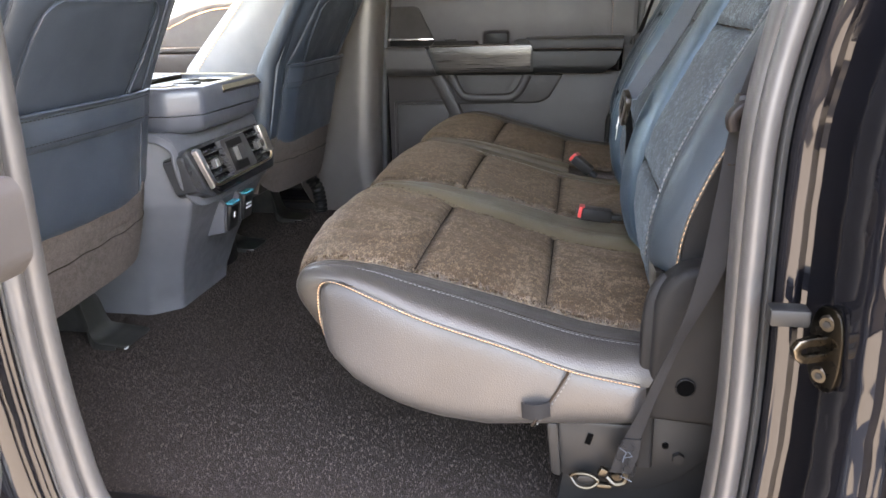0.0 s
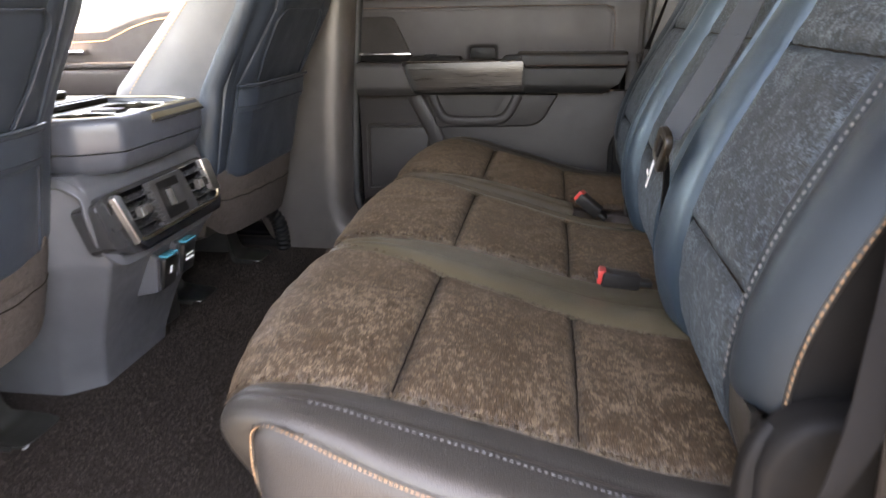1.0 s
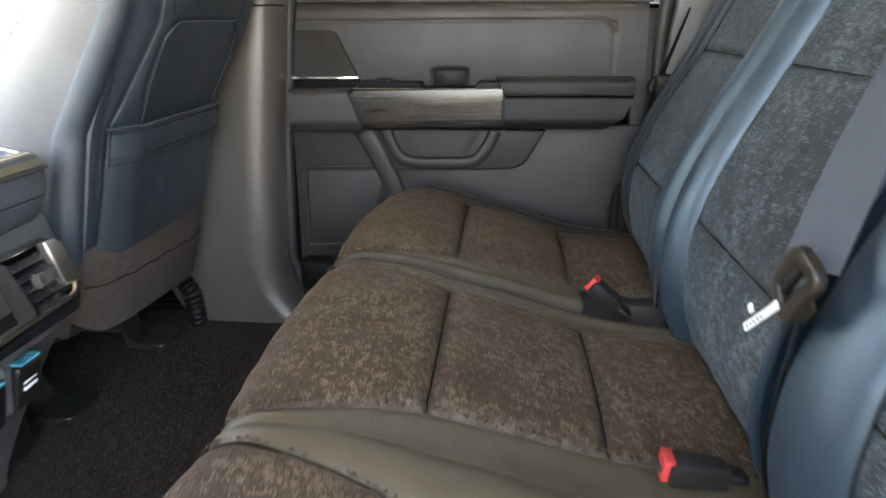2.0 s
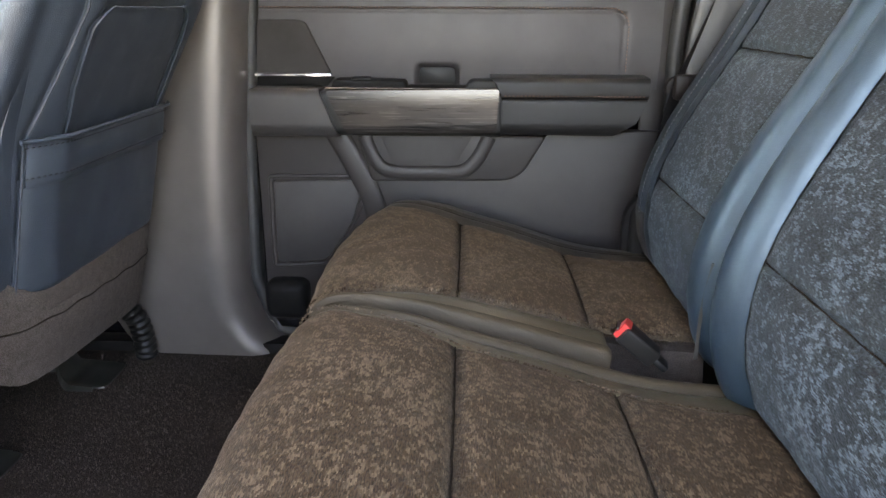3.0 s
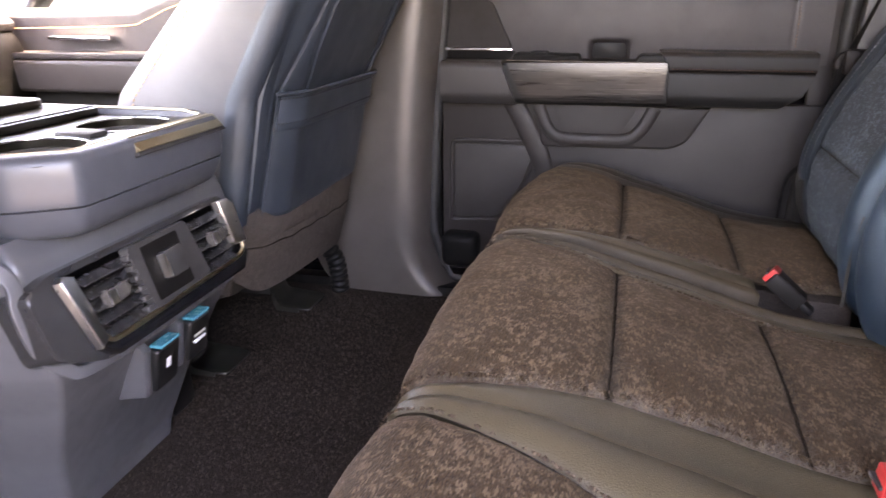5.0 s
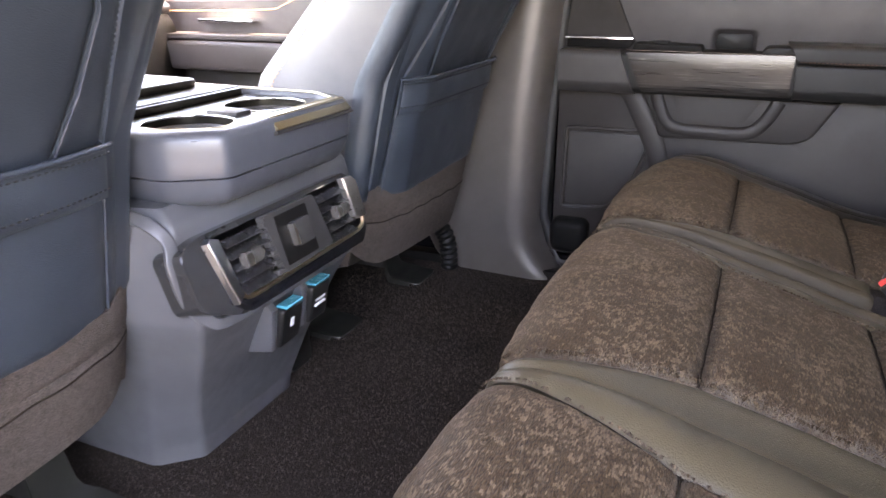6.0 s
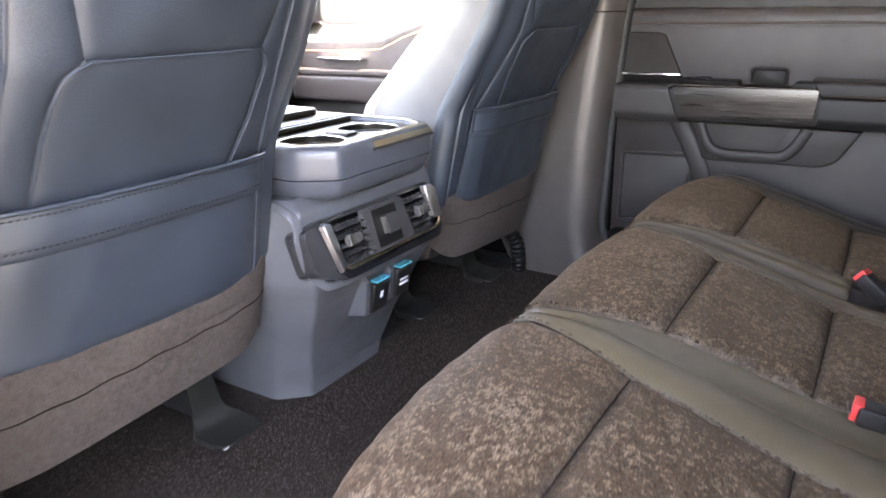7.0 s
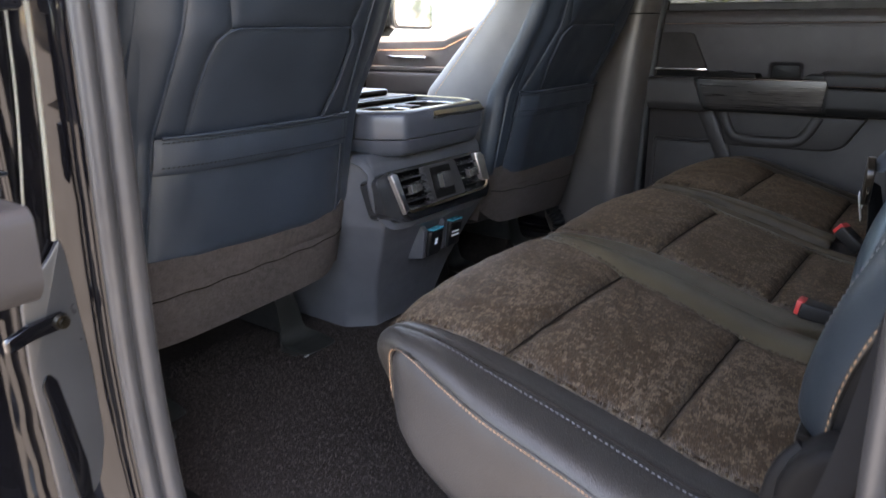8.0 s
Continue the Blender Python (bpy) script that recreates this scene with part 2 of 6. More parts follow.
def link_mesh(name, verts, faces, mat, parent=None, label="", smooth=True, sharp=40):
    if PLACING[0] is not None:
        verts = PLACING[0](np.array([tuple(v) for v in verts], float))
    me = bpy.data.meshes.new(name)
    me.from_pydata([tuple(map(float, v)) for v in verts], [], [tuple(int(i) for i in f) for f in faces])
    me.validate()
    if smooth:
        me.polygons.foreach_set("use_smooth", [len(p.vertices) <= 4 for p in me.polygons])
        me.set_sharp_from_angle(angle=radians(sharp))
    me.materials.append(mat)
    ob = new(name, me)
    if parent is not None:
        ob.parent = parent
        ob.matrix_parent_inverse = parent.matrix_basis.inverted()
    if label:
        tagged(ob, label)
    return ob


def part(name, bm, mat, parent, label="", smooth=True, sharp=35):
    """Link a bmesh as one mesh under a thing or a part."""
    bmesh.ops.recalc_face_normals(bm, faces=bm.faces[:])
    verts = [v.co.copy() for v in bm.verts]
    bm.verts.index_update()
    faces = [[v.index for v in f.verts] for f in bm.faces]
    bm.free()
    return link_mesh(name, verts, faces, mat, parent, label, smooth, sharp)


def thing(name, base, label, category, group="", kind=""):
    """An empty at the thing's base, which parents its parts."""
    e = new(name)
    e.empty_display_size = 0.05
    e.matrix_basis = Matrix.Translation(base)
    return tagged(e, label, category, group, kind)


def grid(P, th=0.0, wrap_v=False):
    """Vertices and faces of a grid of points (nu, nv, 3); th > 0 makes a closed shell of that thickness behind it."""
    nu, nv = P.shape[:2]
    du = np.gradient(P, axis=0)
    dv = np.gradient(P, axis=1)
    N = np.cross(du, dv)
    N /= np.maximum(np.linalg.norm(N, axis=2, keepdims=True), 1e-9)
    verts = P.reshape(-1, 3)
    idx = np.arange(nu * nv).reshape(nu, nv)
    q = np.stack([idx[:-1, :-1], idx[1:, :-1], idx[1:, 1:], idx[:-1, 1:]], -1).reshape(-1, 4)
    faces = q.tolist()
    if wrap_v:
        faces += np.stack([idx[:-1, -1], idx[1:, -1], idx[1:, 0], idx[:-1, 0]], -1).tolist()
    if th > 0:
        back = (P - N * th).reshape(-1, 3)
        o = nu * nv
        verts = np.concatenate([verts, back])
        faces += (q[:, ::-1] + o).tolist()
        rim = list(idx[:, 0]) + list(idx[-1, 1:]) + list(idx[-2::-1, -1]) + list(idx[0, -2:0:-1])
        for a, b in zip(rim, rim[1:] + rim[:1]):
            faces.append([b, a, a + o, b + o])
    return verts, faces


def shell(name, P, mat, parent, th=0.008, label="", sharp=50):
    v, f = grid(P, th)
    return link_mesh(name, v, f, mat, parent, label, True, sharp)


def spline(pts, n):
    """Catmull-Rom through the points, n samples even in arc length."""
    p = np.array(pts, float)
    q = np.concatenate([[2 * p[0] - p[1]], p, [2 * p[-1] - p[-2]]])
    out = []
    for i in range(1, len(q) - 2):
        t = np.linspace(0, 1, 24, endpoint=False)[:, None]
        a, b, c, d = q[i - 1], q[i], q[i + 1], q[i + 2]
        out.append(0.5 * (2 * b + (c - a) * t + (2 * a - 5 * b + 4 * c - d) * t ** 2 + (3 * b - a - 3 * c + d) * t ** 3))
    out = np.concatenate(out + [p[-1:]])
    s = np.concatenate([[0], np.cumsum(np.linalg.norm(np.diff(out, axis=0), axis=1))])
    u = np.linspace(0, s[-1], n)
    return np.stack([np.interp(u, s, out[:, k]) for k in range(out.shape[1])], 1)


def frames_along(path, closed=False, up=(0, 0, 1)):
    d = np.gradient(path, axis=0)
    if closed:
        d = np.roll(path, -1, 0) - np.roll(path, 1, 0)
    d /= np.maximum(np.linalg.norm(d, axis=1, keepdims=True), 1e-9)
    ref = np.array(up, float)
    r = np.cross(d, ref)
    bad = np.linalg.norm(r, axis=1) < 1e-3
    r[bad] = np.cross(d[bad], (1, 0, 0))
    r /= np.linalg.norm(r, axis=1, keepdims=True)
    u = np.cross(r, d)
    return r, u


def sweep(name, path, prof, mat, parent, closed=False, up=(0, 0, 1), label="", sharp=40):
    """Sweep a closed profile (pairs: sideways, up) along the path."""
    path = np.array(path, float)
    r, u = frames_along(path, closed, up)
    prof = np.array(prof, float)
    P = path[:, None] + r[:, None] * prof[None, :, :1] + u[:, None] * prof[None, :, 1:]
    n, k = P.shape[:2]
    idx = np.arange(n * k).reshape(n, k)
    nxt = np.roll(idx, -1, 1)
    a, b = (idx, np.roll(idx, -1, 0)) if closed else (idx[:-1], idx[1:])
    c, d = (nxt, np.roll(nxt, -1, 0)) if closed else (nxt[:-1], nxt[1:])
    faces = np.stack([a, b, d, c], -1).reshape(-1, 4).tolist()
    if not closed:
        faces += [idx[0].tolist(), idx[-1][::-1].tolist()]
    return link_mesh(name, P.reshape(-1, 3), faces, mat, parent, label, True, sharp)


def circle(r, n=8, squash=1.0):
    return [(r * math.cos(2 * math.pi * k / n), squash * r * math.sin(2 * math.pi * k / n)) for k in range(n)]


def tube(name, path, r, mat, parent, closed=False, n=8, label=""):
    return sweep(name, path, circle(r, n), mat, parent, closed, label=label, sharp=60)


def stitches(name, path, mat, parent, length=0.006, gap=0.0025, r=0.0009, lift=0.0006, away=(0, 0, 1), label="", slant=0.0):
    """A row of short raised thread stitches along a path, one mesh."""
    p = np.array(path, float)
    s = np.concatenate([[0], np.cumsum(np.linalg.norm(np.diff(p, axis=0), axis=1))])
    verts, faces = [], []
    away = np.array(away, float)
    x = 0.0
    while x + length < s[-1]:
        a = np.array([np.interp(x, s, p[:, k]) for k in range(3)])
        b = np.array([np.interp(x + length, s, p[:, k]) for k in range(3)])
        d = (b - a) / max(np.linalg.norm(b - a), 1e-9)
        side = np.cross(d, away)
        side /= max(np.linalg.norm(side), 1e-9)
        nn = np.cross(side, d)
        a2, b2 = a + side * slant * length, b - side * slant * length
        mid = (a2 + b2) / 2
        o = len(verts)
        for c, rad in ((a2, 0.35), (mid - d * length * 0.25, 1.0), (mid + d * length * 0.25, 1.0), (b2, 0.35)):
            for sx, sn in ((-1, 0), (0, 1), (1, 0), (0, -1)):
                verts.append(c + side * sx * r * rad + nn * (sn * r * rad + lift))
        for k in range(3):
            for j in range(4):
                faces.append([o + 4 * k + j, o + 4 * k + (j + 1) % 4, o + 4 * k + 4 + (j + 1) % 4, o + 4 * k + 4 + j])
        faces += [[o + 3, o + 2, o + 1, o], [o + 12, o + 13, o + 14, o + 15]]
        x += length + gap
    return link_mesh(name, verts, faces, mat, parent, label)


def box(name, lo, hi, mat, parent=None, bevel=0.004, segs=2, label="", turn=None):
    """A box with rounded edges between two corners, turned about its centre."""
    lo, hi = Vector(lo), Vector(hi)
    bm = bmesh.new()
    bmesh.ops.create_cube(bm, size=1.0)
    size = hi - lo
    for v in bm.verts:
        v.co = Vector((v.co.x * size.x, v.co.y * size.y, v.co.z * size.z))
    if bevel > 0:
        bmesh.ops.bevel(bm, geom=bm.edges[:], offset=min(bevel, 0.45 * min(size)), segments=segs, profile=0.5, affect="EDGES")
    m = Matrix.Translation((lo + hi) / 2)
    if turn is not None:
        m = m @ turn
    bmesh.ops.transform(bm, matrix=m, verts=bm.verts[:])
    return part(name, bm, mat, parent, label)


def slab(name, outline, axis, a, b, mat, parent=None, bevel=0.003, segs=2, label="", fn=None):
    """A polygon outline (pairs in the two other axes) extruded along an axis from a to b, edges rounded."""
    kept = []
    for p in outline:
        if not kept or math.dist(p, kept[-1]) > 1.02 * bevel:
            kept.append(p)
    while len(kept) > 3 and math.dist(kept[0], kept[-1]) <= 1.02 * bevel:
        kept.pop()
    outline = kept if bevel > 0 else outline
    bm = bmesh.new()
    def at(p, c):
        return {"x": (c, p[0], p[1]), "y": (p[0], c, p[1]), "z": (p[0], p[1], c)}[axis]
    v1 = [bm.verts.new(at(p, a)) for p in outline]
    v2 = [bm.verts.new(at(p, b)) for p in outline]
    n = len(outline)
    caps = [bm.faces.new(v1), bm.faces.new(v2[::-1])]
    for i in range(n):
        bm.faces.new((v1[i], v2[i], v2[(i + 1) % n], v1[(i + 1) % n]))
    bmesh.ops.recalc_face_normals(bm, faces=bm.faces[:])
    if bevel > 0:
        es = [e for f in caps for e in f.edges]
        bmesh.ops.bevel(bm, geom=es, offset=bevel, segments=segs, profile=0.5, affect="EDGES")
    if fn:
        for v in bm.verts:
            v.co = Vector(fn(*v.co))
    return part(name, bm, mat, parent, label, sharp=30)


def rounded(pts, r, n=5):
    """Round the corners of a polygon; r is one radius or one for each corner."""
    out = []
    m = len(pts)
    rs = r if isinstance(r, (list, tuple)) else [r] * m
    for i in range(m):
        p, a, b = np.array(pts[i], float), np.array(pts[i - 1], float), np.array(pts[(i + 1) % m], float)
        k = min(rs[i], 0.45 * np.linalg.norm(a - p), 0.45 * np.linalg.norm(b - p))
        if k < 1e-5:
            out.append(tuple(p))
            continue
        s, e = p + (a - p) / np.linalg.norm(a - p) * k, p + (b - p) / np.linalg.norm(b - p) * k
        for t in np.linspace(0, 1, n):
            out.append(tuple((1 - t) ** 2 * s + 2 * t * (1 - t) * p + t * t * e))
    return out


CY = 1.495  # the cab's centre line


def flip(P):
    Q = np.array(P, float).copy()
    Q[..., 1] = 2 * CY - Q[..., 1]
    return Q

# ---- the cab's shell ----
FLOOR = 0.0
M_PILE = simple("carpet_tufts", (0.044, 0.031, 0.024), 0.9, scale=500, vary=0.75)


def plain(name, lo, hi, mat, label="", bevel=0.004, kind="structure"):
    ob = box(name, lo, hi, mat, None, bevel, 2, label)
    return tagged(ob, kind=kind)


def carpet_floor():
    xs, ys = np.linspace(-1.75, 0.62, 120), np.linspace(0.735, 2.26, 90)
    X, Y = np.meshgrid(xs, ys, indexing="ij")
    Z = FLOOR + 0.004 * np.sin(X * 5.1 + 1) * np.sin(Y * 4.3) - 0.002
    Z += 0.02 * np.exp(-((Y - CY) / 0.22) ** 2) * (X < -0.9)
    v, f = grid(np.stack([X, Y, Z], -1), 0.02)
    ob = tagged(link_mesh("floor", v, f, M_CARPET), "dark brown black cut pile carpet of the cab floor", kind="structure")
    # loose tufts of the pile in the rear foot well
    rng = np.random.default_rng(11)
    n = 70000
    px, py = rng.uniform(-0.86, 0.30, n), rng.uniform(0.745, 2.20, n)
    pz = FLOOR + 0.004 * np.sin(px * 5.1 + 1) * np.sin(py * 4.3) - 0.002
    a = rng.uniform(0, 2 * np.pi, n)
    p = np.stack([px, py, pz], 1)
    w = np.stack([np.cos(a), np.sin(a), 0 * a], 1) * 0.0009
    tip = p + np.stack([rng.normal(0, 0.0018, n), rng.normal(0, 0.0018, n), rng.uniform(0.002, 0.0048, n)], 1)
    V = np.stack([p - w, p + w, tip], 1).reshape(-1, 3)
    pile = link_mesh("pile", V, np.arange(3 * n).reshape(-1, 3), M_PILE, ob, "", False)
    tagged(pile, kind="stuff")


carpet_floor()
plain("cab_underbody", (-1.9, 0.64, -0.16), (0.75, 2.35, -0.03), M_PAINT)
plain("rocker_far", (-1.9, 2.278, -0.16), (0.75, 2.36, 0.048), M_PAINT)
plain("rocker_near", (-1.9, 0.64, -0.16), (0.75, 0.712, -0.032), M_PAINT)
plain("pillar_body_far", (-0.62, 2.302, -0.10), (-0.402, 2.335, 1.16), M_RUBBER_DARK)
plain("ceiling", (-1.35, 0.68, 1.14), (0.70, 2.31, 1.17), M_HEAD, "grey cloth headliner")
plain("cab_roof", (-1.40, 0.66, 1.175), (0.74, 2.33, 1.20), M_PAINT)
plain("wall_rear", (0.62, 0.70, -0.03), (0.66, 2.29, 0.74), M_TRIM_DARK, "dark plastic trim of the cab's rear wall")
plain("side_far_rear", (0.40, 2.296, -0.10), (0.68, 2.334, 1.17), M_RUBBER_DARK)
plain("side_near_rear", (0.52, 0.664, -0.10), (0.68, 0.70, 1.17), M_RUBBER_DARK)
plain("wall_rear_header", (0.60, 0.70, 1.05), (0.64, 2.29, 1.14), M_HEAD)
plain("wall_front", (-1.80, 0.70, -0.03), (-1.74, 2.29, 0.55), M_TRIM_DARK)
tagged(box("window_rear", (0.625, 0.70, 0.74), (0.632, 2.29, 1.05), M_PRIVACY, None, 0.001), "tinted rear window of the cab", kind="structure")


def windscreen():
    P = np.array([[(-1.85, y, 0.56), (-1.36, y, 1.15)] for y in (0.72, 2.27)], float)
    v, f = grid(P, 0.006)
    ob = tagged(link_mesh("windscreen", v, f, M_GLASS), "sloping laminated glass windscreen", kind="structure")
    ob.visible_shadow = False


windscreen()


def dashboard():
    d = thing("dashboard", (-1.55, CY, 0.2), "dark moulded dashboard under the windscreen", "dashboard")
    out = rounded([(-1.80, 0.30), (-1.50, 0.26), (-1.40, 0.36), (-1.42, 0.54), (-1.50, 0.60), (-1.80, 0.58)], 0.04)
    slab("body", out, "y", 0.72, 2.27, M_TRIM_DARK, d, 0.01)
    slab("pad", rounded([(-1.52, 0.598), (-1.44, 0.552), (-1.43, 0.575), (-1.50, 0.625), (-1.80, 0.61), (-1.80, 0.598)], 0.01), "y", 0.72, 2.27, M_LEATHER, d, 0.004)


dashboard()


# ---- pillars ----
def pillar_b(name, flipped):
    """Trim of the pillar between the doors: a lower piece that flares into the sill and an upper piece."""
    p = thing(name, (-0.5, 2 * CY - 2.24 if flipped else 2.24, 0.0), "satin grey plastic trim of the door pillar, flared at its foot", "pillar trim", kind="structure")
    zs = np.linspace(-0.01, 0.668, 50)
    def section(z):
        xr = np.interp(z, [0.0, 0.03, 0.07, 0.13, 0.36, 0.65, 1.15], [-0.375, -0.405, -0.432, -0.446, -0.436, -0.408, -0.34])
        xl = xr - np.interp(z, [0, 0.65, 1.15], [0.26, 0.16, 0.14])
        pts = [(xl - 0.02, 2.27), (xl, 2.235), (xl + 0.03, 2.212), (xr - 0.05, 2.204), (xr - 0.015, 2.207), (xr + 0.006, 2.216), (xr + 0.018, 2.232), (xr + 0.026, 2.26), (xr + 0.03, 2.30)]
        return spline(pts, 40)
    def make(nm, zz, mat):
        P = np.stack([np.concatenate([section(z), np.full((40, 1), z)], 1) for z in zz])
        if flipped:
            P = flip(P)[:, ::-1]
            P[..., 1] = np.maximum(P[..., 1] - 0.054, 0.702 + 0.004 * (P[..., 0] < -0.5))
        shell(nm, P[:, ::-1], mat, p, 0.004)
    make("lower_trim", zs, M_TRIM)
    make("upper_trim", np.linspace(0.672, 1.15, 30), M_TRIM)


pillar_b("pillar_trim_far", False)
pillar_b("pillar_trim_near", True)


# ---- the near door opening ----
def loop_path(pts, r, n):
    p = np.array(rounded(pts, r, 8))
    p = np.concatenate([p, p[:1]])
    s = np.concatenate([[0], np.cumsum(np.linalg.norm(np.diff(p, axis=0), axis=1))])
    u = np.linspace(0, s[-1], n, endpoint=False)
    return np.stack([np.interp(u, s, p[:, k]) for k in range(2)], 1)


OPENING = loop_path([(-0.365, 1.12), (-0.385, 0.50), (-0.395, 0.25), (-0.365, -0.03), (0.335, -0.03), (0.352, 0.20), (0.345, 0.40), (0.342, 0.54), (0.375, 0.70), (0.44, 0.95), (0.43, 1.12)],
                    [0.08, 0.5, 0.2, 0.16, 0.16, 0.1, 0.1, 0.1, 0.15, 0.1, 0.08], 320)


def ring(name, section, mat, parent, th=0.002, sharp=40, wave=0.0):
    """Sweep an open section (outward offset, y) round the door opening."""
    d = np.roll(OPENING, -1, 0) - np.roll(OPENING, 1, 0)
    d /= np.linalg.norm(d, axis=1, keepdims=True)
    nrm = np.stack([d[:, 1], -d[:, 0]], 1)
    c = OPENING.mean(0)
    if ((OPENING - c) * nrm).sum() < 0:
        nrm = -nrm
    sec = spline(section, 4 * len(section))
    k = len(sec)
    P = np.zeros((len(OPENING), k, 3))
    P[..., 0] = OPENING[:, None, 0] + nrm[:, None, 0] * sec[None, :, 0]
    P[..., 2] = OPENING[:, None, 1] + nrm[:, None, 1] * sec[None, :, 0]
    P[..., 1] = sec[None, :, 1]
    # the trim is shallow along the front pillar
    front = np.clip((0.05 - OPENING[:, 0]) / 0.35, 0, 1)[:, None]
    deep = np.clip(P[..., 1] - 0.712, 0, 1)
    P[..., 1] -= front * deep * 0.80
    # the inner lips lie deeper along the lower rear pillar
    rear = (np.clip((OPENING[:, 0] - 0.10) / 0.2, 0, 1) * np.clip((0.78 - OPENING[:, 1]) / 0.2, 0, 1))[:, None]
    sunk = rear * np.clip((P[..., 1] - 0.655) / 0.045, 0, 1)
    P[..., 1] += 0.040 * sunk
    P[..., 0] += 0.015 * sunk
    if wave:
        i = np.arange(len(OPENING))[:, None] / len(OPENING) * 2 * np.pi
        j = np.linspace(0, 1, k)[None]
        P[..., 1] += wave * (np.sin(31 * i + 5 * j) + 0.7 * np.sin(53 * i - 9 * j + 1) + 0.5 * np.sin(97 * i + 14 * j)) * j
        P[..., 0] += wave * (np.sin(41 * i - 7 * j + 2) + 0.6 * np.sin(71 * i + 6 * j) + 0.4 * np.sin(131 * i + 11 * j)) * j
    n = len(OPENING)
    idx = np.arange(n * k).reshape(n, k)
    a, b = idx, np.roll(idx, -1, 0)
    f = np.stack([a[:, :-1], b[:, :-1], b[:, 1:], a[:, 1:]], -1).reshape(-1, 4).tolist()
    return link_mesh(name, P.reshape(-1, 3), f, mat, parent, "", True, sharp)


def door_opening():
    t = thing("door_frame_near", (0.0, 0.66, -0.03), "glossy black painted door opening with a grey rubber seal all round", "door frame", kind="structure")
    ring("jamb", [(0.006, 0.70), (0.012, 0.689), (0.024, 0.687), (0.030, 0.676), (0.044, 0.673), (0.050, 0.680), (0.058, 0.677), (0.066, 0.664), (0.071, 0.648), (0.075, 0.628), (0.080, 0.612), (0.090, 0.602), (0.098, 0.606), (0.106, 0.598), (0.110, 0.580), (0.118, 0.566), (0.136, 0.560), (0.150, 0.567), (0.170, 0.560), (0.190, 0.552), (0.30, 0.545)], M_PAINT, t, wave=0.0016)
    s = ring("seal", [(0.004, 0.722), (-0.010, 0.714), (-0.013, 0.702), (-0.008, 0.692), (0.000, 0.690), (-0.004, 0.685), (-0.004, 0.676), (0.004, 0.670), (0.014, 0.674), (0.018, 0.686)], M_RUBBER, t)
    tagged(s, "ribbed grey rubber door seal")
    ring("inner_trim", [(0.004, 0.722), (-0.002, 0.735), (0.002, 0.752), (0.018, 0.772), (0.045, 0.785)], M_TRIM, t)
    ring("seal_lip", [(0.016, 0.683), (0.020, 0.676), (0.026, 0.680)], M_RUBBER_DARK, t)


door_opening()


M_STRIKER = simple("plated_steel", (0.085, 0.072, 0.056), 0.24, 1.0)
M_BRONZE = simple("dark_plated_steel", (0.022, 0.019, 0.015), 0.30, 1.0)


def striker():
    t = thing("door_striker", (0.428, 0.645, 0.30), "zinc plated steel door striker loop screwed to the black jamb", "striker")
    turn = Matrix.Translation((0.412, 0.645, 0.0)) @ Matrix.Rotation(radians(24), 4, "Z") @ Matrix.Translation((-0.412, -0.645, 0.0))
    PLACING[0] = lambda P: np.array([turn @ Vector(p) for p in P])
    out = rounded([(0.632, 0.307), (0.654, 0.307), (0.663, 0.328), (0.664, 0.362), (0.656, 0.383), (0.634, 0.383), (0.627, 0.362), (0.626, 0.328)], 0.010)
    slab("plate", out, "x", 0.410, 0.414, M_BRONZE, t, 0.0015)
    slab("backing_plate", [(p[0] + 0.002, p[1] - 0.001) for p in out], "x", 0.4145, 0.418, M_BRONZE, t, 0.001)
    pts = [(0.413, 0.646, 0.3535), (0.394, 0.646, 0.3535), (0.386, 0.646, 0.3525), (0.383, 0.646, 0.349), (0.385, 0.646, 0.343), (0.390, 0.646, 0.3385), (0.396, 0.646, 0.3380), (0.413, 0.646, 0.3380)]
    sweep("loop", pts, rounded([(-0.0040, -0.0032), (0.0040, -0.0032), (0.0040, 0.0032), (-0.0040, 0.0032)], 0.0016, 4), M_STRIKER, t, up=(0, 1, 0))
    for z in (0.321, 0.369):
        bm = bmesh.new()
        bmesh.ops.create_cone(bm, cap_ends=True, segments=20, radius1=0.0078, radius2=0.0060, depth=0.003, matrix=turn @ pose(0.4087, 0.645, z, 0, -90, 0))
        scr = part("screw", bm, M_ZINC, t)
        bm = bmesh.new()
        bmesh.ops.create_cone(bm, cap_ends=True, segments=6, radius1=0.0032, radius2=0.0032, depth=0.001, matrix=turn @ pose(0.4068, 0.645, z, 0, -90, 0))
        part("socket", bm, M_BLACK, scr)
    PLACING[0] = None
    tagged(box("door_bumper", (0.366, 0.648, 0.361), (0.399, 0.668, 0.377), M_BLACK, None, 0.003), "small black rubber bumper on the painted jamb", "bumper")


striker()


# grey that paints the even reflection seen in the black pillar
M_PILLAR_SHEEN = simple("pillar_sheen_grey", (0.040, 0.041, 0.042), 0.30, scale=14, rvary=0.03)
# cream that paints bright reflections along the pillar's edges
M_REFLECTION = simple("cream_reflection", (0.24, 0.23, 0.18), 0.45)


